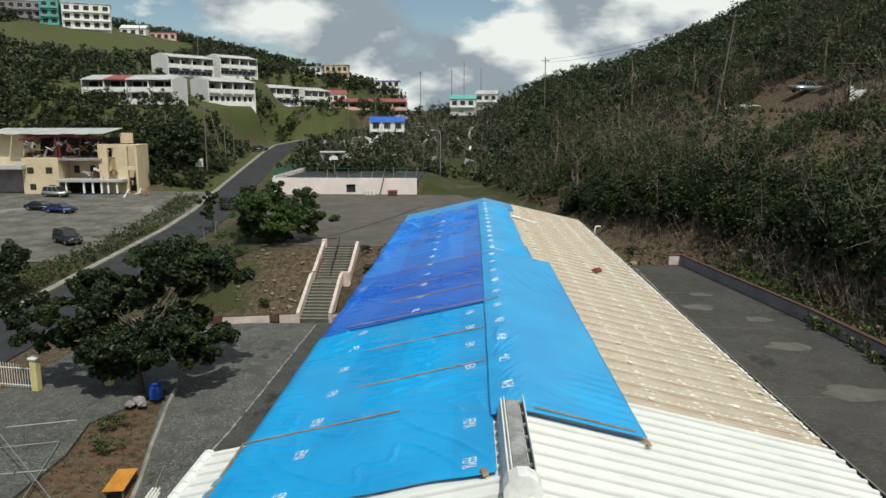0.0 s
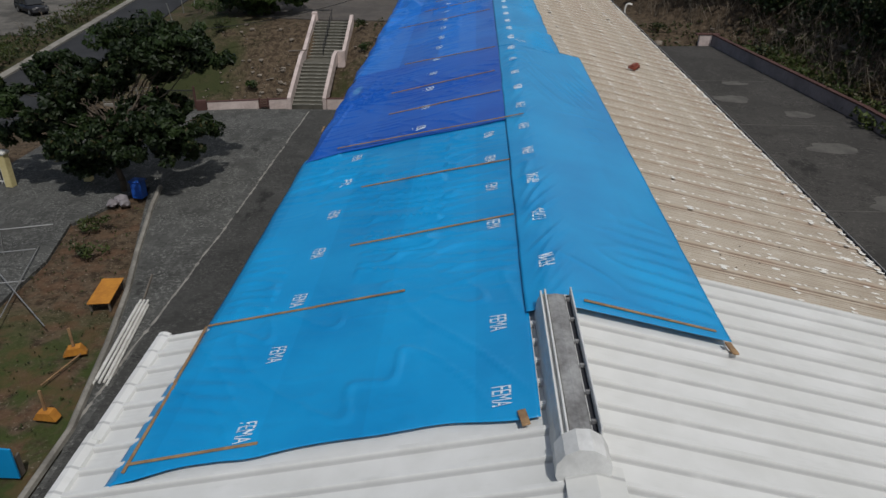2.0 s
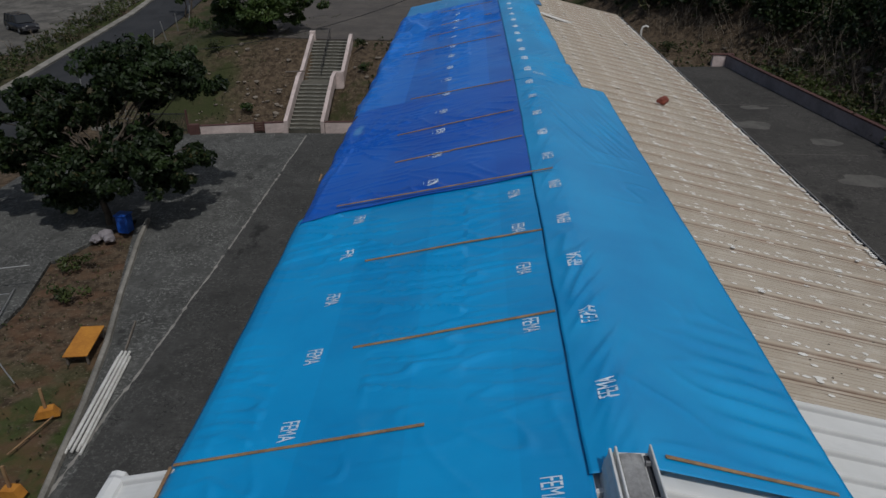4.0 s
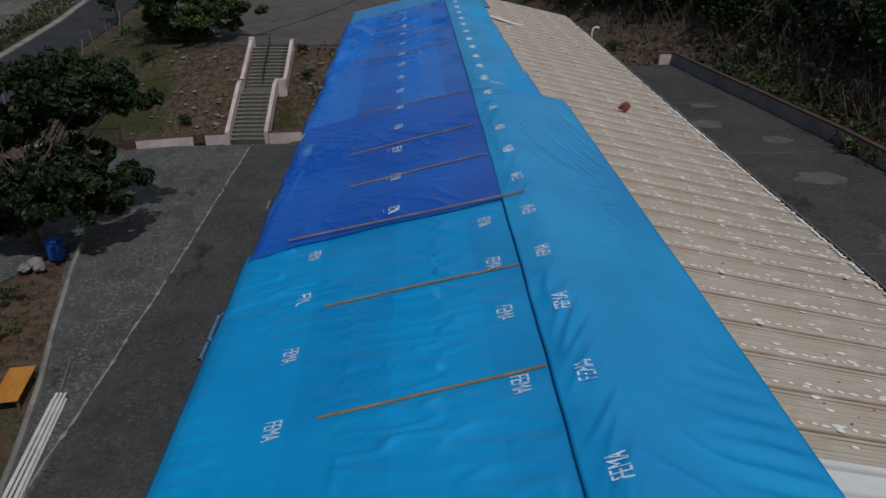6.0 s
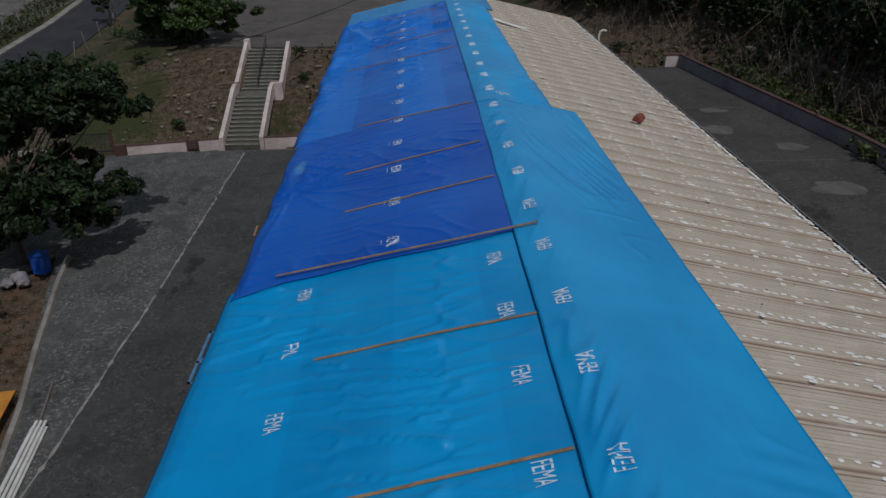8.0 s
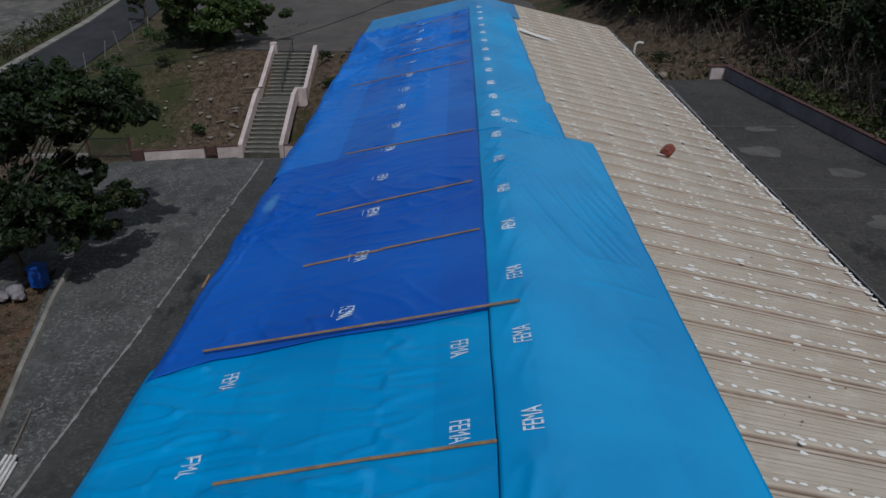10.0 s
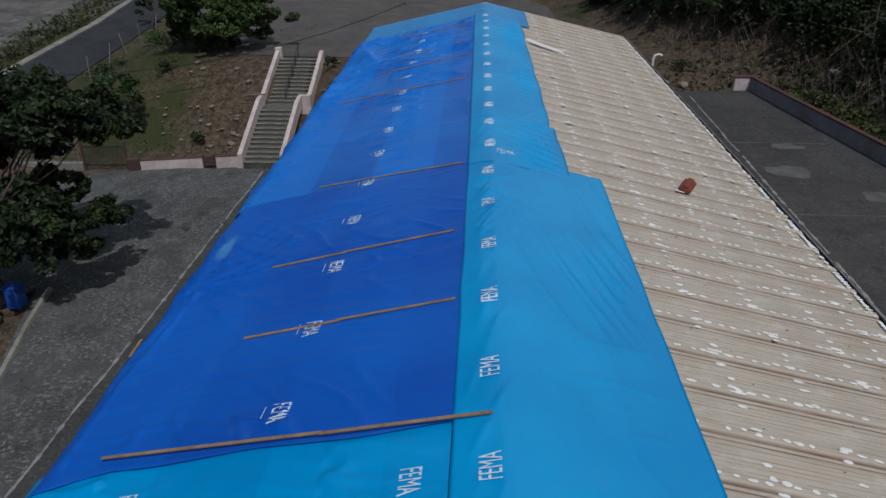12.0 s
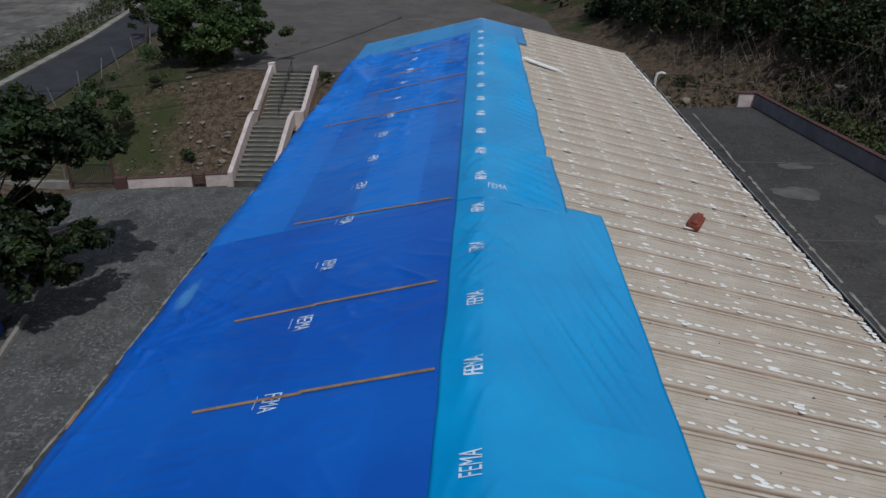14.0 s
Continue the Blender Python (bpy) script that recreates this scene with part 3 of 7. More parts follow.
def ribbon(name, centre, half_a, half_b, ys, lift, material, label, category, thick=0.0):
    """A band along the road's line, from half_a to half_b beside it."""
    v, f = [], []
    for y in ys:
        x, z = float(road_x(y)), float(road_z(y)) + lift
        v += [(x + half_a, y, z), (x + half_b, y, z), (x + half_a, y, z - thick - 0.2), (x + half_b, y, z - thick - 0.2)]
    for k in range(len(ys) - 1):
        a, b = 4 * k, 4 * k + 4
        f += [(a, a + 1, b + 1, b), (a + 2, b + 2, b + 3, a + 3), (a, b, b + 2, a + 2), (a + 1, a + 3, b + 3, b + 1)]
    return tagged(raw(name, v, f, material), label, category, kind="structure")


road_ys = np.arange(-40, 252, 2.5)
ribbon("road", ROAD, -3.1, 3.1, road_ys, 0.05, M_ROAD, "grey asphalt road winding uphill", "road")
ribbon("kerb", ROAD, -3.9, -3.1, road_ys, 0.2, M_KERB, "pale worn concrete kerb beside the road", "kerb")
slab("court", [(-4.0, -30), (-4.0, 57.6), (-21.0, 57.0), (-34, 50), (-34, 36), (-21, 37), (-19.0, 42.0), (-15.0, 29), (-13.2, 20.7), (-12.5, -30)], 0.0, 0.3, M_COURT, "stained grey concrete school court", "pavement")
slab("court_strip", [(-4.0, -30), (-4.0, 57.3), (-12.7, 57.0), (-12.82, 47), (-12.85, 41), (-13.05, 33), (-13.2, 28), (-13.0, 20.7), (-12.4, -30)], 0.005, 0.2, M_STRIPLOT, "darker smooth concrete beside the school", "pavement")
slab("side_lot", [(7.0, -30), (21.9, -30), (21.45, 36), (20.9, 43), (19.8, 51), (18.3, 61.5), (7, 60.5)], TERRACE, 0.3, M_RLOT, "dark stained concrete lot beside the school", "pavement")
slab("upper_lot", [(-20, 71), (-13.8, 69.8), (9, 69.5), (8, 95), (-2, 121), (-34, 121), (-30, 90)], TERRACE + 0.03, 0.3, M_UPPER, "brown grey asphalt lot above the stairs", "pavement")
tagged(drape("parking_lot", np.arange(-110, -42.5, 1.5), np.arange(76, 131, 1.5), 0.03, M_LLOT), "patched grey parking lot of the ruined building", "pavement", kind="structure")

# ---- the school building and its roof ----
RIDGE_X, RIDGE_Z, SLOPE = 0.95, 11.135, 0.230
EAVE_L, EAVE_R, ROOF_END, ROOF_START, WHITE_END = -4.55, 7.7, 50.6, -8.0, 14.485
SHEET = 0.832
SCREW_LINES = (2.35, 3.05, 4.05, 5.2, 6.22, 7.0, 7.4)


def roof_z(x):
    return RIDGE_Z - SLOPE * abs(x - RIDGE_X)


school = thing("school_building", "long school building with a gabled metal roof", "building", kind="")
part("wall", box(-4.1, ROOF_START + 0.4, -0.2, -3.9, ROOF_END - 0.4, 9.75), M_CREAM, school)
part("wall", box(7.1, ROOF_START + 0.4, 4.0, 7.3, ROOF_END - 0.4, 9.5), M_CREAM, school)
for yy in (ROOF_START + 0.4, ROOF_END - 0.6):
    part("gable_wall", prism([(-3.9, -0.2), (7.1, -0.2), (7.1, roof_z(7.1) - 0.15), (RIDGE_X, RIDGE_Z - 0.15), (-3.9, roof_z(-3.9) - 0.15)], "y", yy, yy + 0.2), M_CREAM, school)


def roof_sheet_mesh(name, x0, x1, width, pitch, high, top, material):
    """A ribbed metal sheet: ribs run down the slope from x0 to x1."""
    prof = []
    n = round(width / pitch)
    if n == 1:
        # pan with fine swages, then the sealed lap: groove, rounded rib, groove
        prof = [(0.0, 0.0)]
        for u in (0.05, 0.125, 0.2, 0.275, 0.35, 0.77):
            prof += [(u, 0.0), (u + 0.006, 0.006), (u + 0.02, 0.006), (u + 0.026, 0.0)]
        prof += [(0.425, 0.0), (0.438, -0.006), (0.458, -0.006), (0.475, 0.010), (0.5, 0.010), (0.512, -0.002), (0.53, -0.002), (0.55, high * 0.75), (0.58, high), (0.65, high), (0.68, high * 0.7), (0.70, -0.006), (0.715, -0.006), (0.722, 0.008), (0.735, 0.008), (0.742, 0.0)]
        prof.sort()
        n = 0
    for k in range(n):
        y = k * pitch
        prof += [(y, 0.0), (y + pitch * 0.70, 0.0), (y + pitch * 0.76, high), (y + pitch * 0.9, high), (y + pitch * 0.95, 0.0)]
    prof.append((width + 0.001, 0.0))
    v, f = [], []
    xs = [x0 + (x1 - x0) * k / 4 for k in range(5)]
    for x in xs:
        for y, h in prof:
            v.append((x, y, roof_z(x) + h + top))
    m = len(prof)
    for a in range(len(xs) - 1):
        for b in range(m - 1):
            q = (a * m + b, a * m + b + 1, a * m + m + b + 1, a * m + m + b)
            f.append(q if x1 < x0 else q[::-1])
    me = bpy.data.meshes.new(name)
    me.from_pydata(v, [], f)
    me.materials.append(material)
    return me


def lay_sheets(mesh, y0, y1, width, parent, tilt=0.002):
    rnd = random.Random(len(mesh.name) + int(y0))
    y = y0
    while y < y1 - 0.01:
        ob = new("roof_sheet", mesh)
        ob.parent = parent
        ob.location = (0, y, rnd.uniform(0, 0.004))
        y += width


def vnoise(x, y, seed=0):
    """Smooth noise from about -0.7 to 0.7 on a plane."""
    x, y = np.broadcast_arrays(np.asarray(x, float), np.asarray(y, float))
    xi, yi = np.floor(x).astype(np.int64), np.floor(y).astype(np.int64)
    fx, fy = x - xi, y - yi

    def corner(i, j):
        h = ((xi + i) * 374761393 + (yi + j) * 668265263 + int(seed * 1013) * 2246822519) & 0xFFFFFFFF
        h = ((h ^ (h >> 13)) * 1274126177) & 0xFFFFFFFF
        ang = ((h ^ (h >> 16)) & 0xFFFF) * (2 * math.pi / 65536)
        return np.cos(ang) * (fx - i) + np.sin(ang) * (fy - j)

    u, w = fx * fx * fx * (fx * (fx * 6 - 15) + 10), fy * fy * fy * (fy * (fy * 6 - 15) + 10)
    low = corner(0, 0) * (1 - u) + corner(1, 0) * u
    high = corner(0, 1) * (1 - u) + corner(1, 1) * u
    return low * (1 - w) + high * w


def crest(n, width=0.3):
    """Narrow raised folds along the zero lines of a noise."""
    return np.clip(1 - np.abs(n) / width, 0, 1) ** 1.6


FOLD_X, FOLD = -3.63, 1.335


def wrinkles_across(x, y, seed, tight=2.7, slant=0.16):
    """Slack folds running down the slope, broken where the sheet was once folded."""
    panel = np.floor((x - FOLD_X) / FOLD)
    bend = 0.35 * vnoise(x * 0.5, y * 0.4, seed + 1)
    u, w = x * 0.6 + panel * 7.3, (y + slant * x + bend) * tight
    mask = np.clip(0.5 + 1.7 * vnoise(x * 0.4 + panel * 3.1, y * 0.3, seed + 2), 0, 1.2)
    h = 0.060 * vnoise(u, w, seed) + 0.070 * crest(vnoise(u * 1.2, w * 1.1, seed + 4), 0.15)
    ph = (x - FOLD_X) / FOLD
    line = np.exp(-((ph - np.round(ph)) * FOLD / 0.035) ** 2) * (0.5 + vnoise(x * 0, y * 1.1, seed + 6))
    return h * mask + 0.006 * line


def relief_front(x, y):
    h = wrinkles_across(x, y, 11) * np.clip((y - 12.5) / 2.5, 0.12, 1)
    low = np.clip((15.0 - y) / 2.0, 0, 1)
    s = (x + 0.2) * 0.8 + (y - 10.4) * 0.55
    h = h + low * 0.035 * crest(vnoise(s * 1.5, (x - y) * 0.3, 15), 0.06)
    ribs = np.exp(-((x + 3.9) / 0.5) ** 2 - ((y - 11.8) / 1.1) ** 2)
    h = h + ribs * 0.016 * np.sin((y + 0.35 * x) * 2 * math.pi / 0.3)
    return h + 0.03 * vnoise(x * 0.4, y * 0.35, 18)


def relief_blue(x, y):
    h = 0.4 * wrinkles_across(x, y, 21, 1.9, -0.1)
    r, a = np.hypot(x + 4.12, y - 25.5), np.arctan2(y - 25.5, x + 4.12)
    h = h + 0.06 * crest(vnoise(a * 4.4, r * 0.35, 23), 0.16) * np.exp(-(r / 1.9) ** 2) * np.clip(r / 0.2, 0, 1)
    line = -4.12 - 0.06 * (25.5 - y) + 0.04 * np.sin(y * 1.3)
    h = h + 0.03 * np.exp(-((x - line) / 0.035) ** 2) * (y < 25.6)
    h = h - 0.5 * np.clip(np.minimum(line, -4.34) - x, 0, 1) ** 1.2
    h = h + 0.05 * crest(vnoise((x + y) * 1.3, (x - y) * 0.3, 26), 0.1) * np.clip(vnoise(x * 0.4, y * 0.4, 27) + 0.1, 0, 1) * 2
    return h + 0.035 * vnoise(x * 0.45, y * 0.3, 28)


def relief_blue_far(x, y):
    far = np.clip((y - 32) / 8, 0, 1)
    h = wrinkles_across(x, y, 31, 1.5, -0.12) * (0.45 + 1.3 * far)
    h = h - 0.45 * np.clip(-4.36 - x, 0, 1) ** 1.2
    for lx, ly, lh, lw, tilt in ((-3.55, 42.6, 0.34, 0.55, 0.5), (-4.25, 38.6, 0.2, 0.5, -0.3), (-4.1, 44.8, 0.2, 0.5, 0.2), (-2.3, 41.3, 0.09, 0.6, 0.9), (-4.3, 34.2, 0.12, 0.6, 0.2), (-0.2, 37.5, 0.12, 0.5, 1.2)):
        u, w = (x - lx) + tilt * (y - ly), (y - ly) * 0.55 - tilt * (x - lx)
        h = h + lh * np.clip(1 - np.abs(u) / lw, 0, 1) * np.clip(1 - np.abs(w) / (lw * 1.8), 0, 1)
    edge = np.clip((-3.4 - x) / 0.9, 0, 1)
    h = h + edge * 0.09 * (vnoise(x * 1.4, y * 0.9, 35) + 0.6 * crest(vnoise(x * 0.8 + y * 0.5, y * 1.6, 36), 0.2))
    return h + 0.04 * vnoise(x * 0.4, y * 0.3, 38)


def relief_ridge(x, y):
    s = y - 2.0 * x
    strip_mask = np.exp(-((x - 0.82) / 0.34) ** 2) * np.clip(0.75 + 1.3 * vnoise(y * 0.45, 0.5, 41), 0.1, 1.3)
    h = strip_mask * (0.024 * vnoise(s * 2.3, x * 0.9, 42) + 0.05 * crest(vnoise(s * 1.6, x * 0.7 + 3, 43), 0.18))
    pull = np.clip((y - 21.5) / 3, 0, 1) * np.clip((29.6 - y) / 0.8, 0, 1) * np.clip((x - 1.05) / 0.35, 0, 1)
    pull = pull * np.clip(0.6 + 1.3 * vnoise(x * 0.7, y * 0.3, 49), 0.1, 1.2)
    s = x + (0.2 + 0.02 * (29 - y)) * (y - 25)
    h = h + pull * (0.018 * vnoise(s * 4.2, y * 0.3, 44) + 0.034 * crest(vnoise(s * 3.4, y * 0.22, 45), 0.17))
    low = np.clip((16.2 - y) / 2, 0, 1) * np.clip((x - 1.9) / 0.6, 0, 1)
    h = h + low * 0.024 * np.sin((y + 0.12 * x) * 2 * math.pi / 0.416)
    h = h + 0.05 * crest(vnoise((y + 0.5 * x) * 0.9, (x - 0.4 * y) * 0.5, 46), 0.1) * np.clip(vnoise(x * 0.5, y * 0.25, 47) + 0.1, 0, 1)
    return h + 0.03 * vnoise(x * 0.5, y * 0.35, 48)


def relief_ridge_far(x, y):
    side = np.clip((x - 1.3) / 0.5, 0, 1) * np.clip(0.5 + 1.6 * vnoise(x * 0.6, y * 0.22, 51), 0, 1)
    h = side * 0.034 * np.sin((y + 0.5 * x) * 2 * math.pi / 0.416)
    s = y - 1.5 * x
    h = h + 0.07 * crest(vnoise(s * 1.3, x * 0.8, 52), 0.13) * np.clip(0.4 + vnoise(x * 0.5, y * 0.3, 53), 0, 1)
    h = h + 0.03 * np.exp(-((y - 32.2 + 0.15 * x) / 0.05) ** 2)
    return h + 0.03 * vnoise(x * 0.6, y * 0.35, 54)


def relief_end(x, y):
    return 0.5 * wrinkles_across(x, y, 61, 0.9, 0.1) + 0.03 * vnoise(x * 0.5, y * 0.4, 62)


BATTENS = [(-2.78, 18.48, 0.42, 18.45), (-2.58, 15.66, 0.38, 15.73), (-3.78, 21.2, 0.85, 21.02), (-2.72, 23.55, 0.37, 23.61), (-2.87, 25.74, 0.28, 25.89), (-2.79, 29.4, 0.36, 29.15), (-3.68, 36.69, 0.3, 36.51), (-2.73, 39.68, 0.45, 39.78), (-2.63, 42.02, 0.06, 42.11), (-2.63, 45.95, 0.19, 45.76), (-4.6, 13.62, -1.39, 13.7), (-4.58, 10.6, -2.94, 10.65), (1.21, 12.69, 3.11, 12.66), (-4.62, 10.44, -4.6, 13.6)]


def held(x, y):
    """How free the cloth is: none where a batten nails it down."""
    free = np.ones(np.broadcast(x, y).shape)
    for x0, y0, x1, y1 in BATTENS:
        if abs(x1 - x0) > 0.3:
            along = np.clip((x - x0) / (x1 - x0), -0.03, 1.03)
            off = np.hypot(y - (y0 + (y1 - y0) * along), x - (x0 + (x1 - x0) * along))
            free = np.minimum(free, np.clip((off - 0.03) / 0.16, 0.0, 1))
    return free


def cloth_z(x, y, lift, relief, pin=1.0):
    """Height of a tarp: never below the ribs that carry it, but free beyond the eave."""
    fold = np.maximum(relief(x, y) * pin * held(x, y), 0.066 - lift - 0.8 * np.clip(-4.32 - x, 0, 1))
    return RIDGE_Z - SLOPE * np.abs(x - RIDGE_X) + lift + fold


def tarp(name, x0, x1, y0, y1, lift, material, label, relief, edge=None, hang=0.0, step=0.055):
    """A slack sheet laid over the roof; relief gives its folds and edge shifts its outline."""
    nx, ny = int((x1 - x0) / step), int((y1 - y0) / step)
    x, y = np.meshgrid(np.linspace(x0, x1, nx + 1), np.linspace(y0, y1, ny + 1))
    gap = np.minimum.reduce([x - x0, x1 - x, y - y0, y1 - y])
    pin = np.clip(gap / 0.3, 0.12, 1)
    if edge:
        x, y = edge(x, y)
    z = cloth_z(x, y, lift, relief, pin)
    # the cloth rounds off the roof's ridge
    z -= 0.02 * np.exp(-((x - RIDGE_X) / 0.12) ** 2)
    if hang:
        over = np.clip(1 - (x - x.min(axis=1, keepdims=True)) / 0.16, 0, 1)
        z -= hang * over
    v = np.stack([x, y, z], -1).reshape(-1, 3)
    i = (np.arange(ny)[:, None] * (nx + 1) + np.arange(nx)[None]).ravel()
    ob = cloud_mesh(name, v, np.stack([i, i + 1, i + nx + 2, i + nx + 1], 1), material)
    ob.data.shade_smooth()
    solid = ob.modifiers.new("thickness", "SOLIDIFY")
    solid.thickness, solid.offset = 0.006, -1
    return tagged(ob, label, "tarp", "tarps on the roof")


def front_edge(x, y):
    near = np.clip(1 - (y - 10.45) / 0.8, 0, 1)
    return x - 0.17 * np.clip(1 - (y - 10.45) / 4, 0, 1) * np.clip((0.4 - x) / 4, 0, 1) + 0.05 * vnoise(y * 0.8, 2.0, 3) * np.clip(-4.0 - x, 0, 1), y + near * (0.16 * vnoise(x * 0.9, 0.3, 4) - 0.12 * np.clip(-3.2 - x, 0, 1.4))


def blue_edge(x, y):
    out = np.clip((-3.9 - x) / 0.7, 0, 1)
    near = np.clip(1 - (y - 21.05) / 2, 0, 1)
    return x + out * 0.22 * vnoise(y * 0.5, 1.0, 5), y - 0.25 * np.clip(-3.6 - x, 0, 2) * near + 0.08 * near * vnoise(x * 0.8, 3, 6)


def blue_far_edge(x, y):
    out = np.clip((-3.9 - x) / 0.7, 0, 1)
    return x + out * (0.3 * vnoise(y * 0.45, 1.0, 7) + 0.1 * vnoise(y * 1.7, 2.0, 8)), y


def ridge_far_edge(x, y):
    inner = np.clip((x - 1.5) / 1.0, 0, 1)
    return x + 0.06 * np.clip((1.2 - x) / 0.8, 0, 1) - inner * 0.13 * (y > 32.2) + inner * 0.06 * vnoise(y * 0.6, 0.4, 9), y


tarp_front = tarp("tarp", EAVE_L - 0.1, 0.44, 10.45, 21.2, 0.085, M_CYAN, "bright cyan plastic tarp nailed over the metal roof", relief_front, front_edge, 0.07, 0.05)
tarp_blue = tarp("tarp", EAVE_L - 0.12, 0.58, 21.05, 29.08, 0.118, M_BLUE, "deep royal blue plastic tarp nailed over the metal roof", relief_blue, blue_edge, 0.35, 0.05)
tarp_blue_far = tarp("tarp", EAVE_L - 0.12, 0.58, 28.8, 47.2, 0.1, M_BLUEFAR, "rumpled blue tarp on the roof's far end, paled for grazing sheen", relief_blue_far, blue_far_edge, 0.35, 0.07)
tarp_ridge = tarp("tarp", 0.39, 3.28, 12.5, 29.3, 0.138, M_CYANPLAIN, "bright cyan tarp folded over the roof ridge", relief_ridge, lambda x, y: (x + 0.025 * vnoise(y * 0.9, 0.2, 10) + 0.004 * (y - 12.5) * np.clip((1.2 - x) / 0.8, 0, 1), y), 0.0, 0.045)
tarp_ridge_far = tarp("tarp", 0.40, 2.58, 28.9, 47.4, 0.150, M_CYANPLAIN, "narrow cyan tarp over the far stretch of ridge", relief_ridge_far, ridge_far_edge, 0.0, 0.06)
tarp_end = tarp("tarp", EAVE_L + 0.1, 2.82, 46.6, 50.75, 0.07, M_SKYB, "pale blue tarp wrapped over the roof's end", relief_end, None, 0.0, 0.08)


def strip(x0, y0, x1, y1, lift, label="raw pine batten nailed over the tarp"):
    a, b = Vector((x0, y0, roof_z(x0) + lift)), Vector((x1, y1, roof_z(x1) + lift))
    d = b - a
    bm, rnd = bmesh.new(), random.Random(int(y0 * 100))
    wide = 0.022
    # two or three lengths butted end to end, each slightly bowed
    cuts = [0.0, d.length * rnd.uniform(0.4, 0.6), d.length] if d.length > 2.5 else [0.0, d.length]
    for k, (u0, u1) in enumerate(zip(cuts, cuts[1:])):
        o = rnd.uniform(-0.012, 0.012)
        box(u0 - (0.03 if k else 0), -wide + o, 0.004 * k, u1, wide + o, 0.02 + 0.004 * k, 0.004, bm)
    for q in bm.verts:
        q.co.z += 0.006 * math.sin(q.co.x * 2.1 + x0)
        q.co.y += 0.012 * math.sin(q.co.x * 1.1 + y0)
    ob = solo("batten", bm, M_STRIP, label, "batten", "battens on the tarps")
    ob.matrix_basis = Matrix.Translation(a) @ Vector((1, 0, 0)).rotation_difference(d).to_matrix().to_4x4()
    return ob


for q in BATTENS:
    strip(*q, (0.089 if q[1] < 20.9 else 0.124 if q[1] < 28.9 else 0.106) + (0.055 if q[2] > 0.6 else 0.0))
strip(-4.74, 23.9, -4.76, 24.4, -0.1, "loose pine batten hanging off the eave")


def word_mesh(body, size):
    """The printed letters as one flat mesh."""
    cu = bpy.data.curves.new("letters", "FONT")
    cu.body, cu.size, cu.align_x, cu.align_y, cu.extrude = body, size, "CENTER", "CENTER", 0.001
    ob = new("letters", cu)
    me = bpy.data.meshes.new_from_object(ob.evaluated_get(bpy.context.evaluated_depsgraph_get()))
    bpy.data.objects.remove(ob)
    me.materials.append(M_INK)
    return me


WORD = word_mesh("FEMA", 0.34)
UNDERLINE = bpy.data.meshes.new("small_print")
UNDERLINE.from_pydata([(-0.36, 0, 0), (0.2, 0, 0), (0.2, 0.01, 0), (-0.36, 0.01, 0)], [], [(0, 1, 2, 3)])
UNDERLINE.materials.append(M_INK)


def print_mark(sheet, relief, x, y, turn, lift, small=False):
    """The printed word on a tarp, lying on the cloth's own folds."""
    at = pose(x, y, 0, 0, 0, turn) @ Matrix.Diagonal((0.47, 1.0, 1, 1))
    for name, mesh, off in (("printed_word", WORD, 0.0), ("small_print", UNDERLINE, -0.2)):
        if off and not small:
            continue
        me = mesh.copy()
        me.transform(at @ Matrix.Translation((0, off, 0)))
        n = len(me.vertices)
        co = np.empty(n * 3, np.float32)
        me.vertices.foreach_get("co", co)
        co = co.reshape(-1, 3)
        co[:, 2] += cloth_z(co[:, 0], co[:, 1], lift, relief) + 0.012
        me.vertices.foreach_set("co", co.ravel())
        ob = new(name, me)
        ob.parent = sheet
        tagged(ob, "white printed capital letters" if not off else "")


for y in (10.87, 12.49, 13.96, 15.6, 17.23, 18.82, 20.43):
    print_mark(tarp_front, relief_front, -3.18, y, -90, 0.085)
for y in (10.85, 12.39, 15.48, 17.14, 18.69, 20.27):
    print_mark(tarp_front, relief_front, 0.0, y, -90, 0.085)
for k in range(10):
    print_mark(tarp_ridge, relief_ridge, 0.79 + 0.01 * k, 13.8 + 1.62 * k, 90, 0.138)
for k in range(12):
    print_mark(tarp_ridge_far, relief_ridge_far, 0.94, 30.0 + 1.52 * k, 90, 0.150)
print_mark(tarp_ridge_far, relief_ridge_far, 1.25, 29.5, 0, 0.150)
for k in range(14):
    sheet, fold, lift = (tarp_blue, relief_blue, 0.118) if k < 4 else (tarp_blue_far, relief_blue_far, 0.1)
    print_mark(sheet, fold, -1.7 + 0.008 * k, 21.62 + 1.85 * k, -90, lift, True)

M_PATCH = worn("pale_cement_patch", (0.13, 0.122, 0.108), (0.06, 0.057, 0.05), 1.2, 8)

# ---- stairs, bank and yard ----
def wedge_wall(x0, x1, run, z_low=None):
    """A parapet between x0 and x1 whose top follows run: (y, z) points, down to a little under the ground."""
    top = list(run)
    return prism(top + [(y, z - 0.95) for y, z in reversed(top)], "x", x0, x1)


M_NOSE = worn("worn_pale_step_edge", (0.34, 0.33, 0.28), (0.12, 0.12, 0.095), 1.6, 9)
stairs = thing("outdoor_stairs", "mossy concrete outdoor stairs with pale parapets", "stairs", kind="structure")
LOW, HIGH, STEPS = (57.95, 63.2), (64.5, 69.3), 12
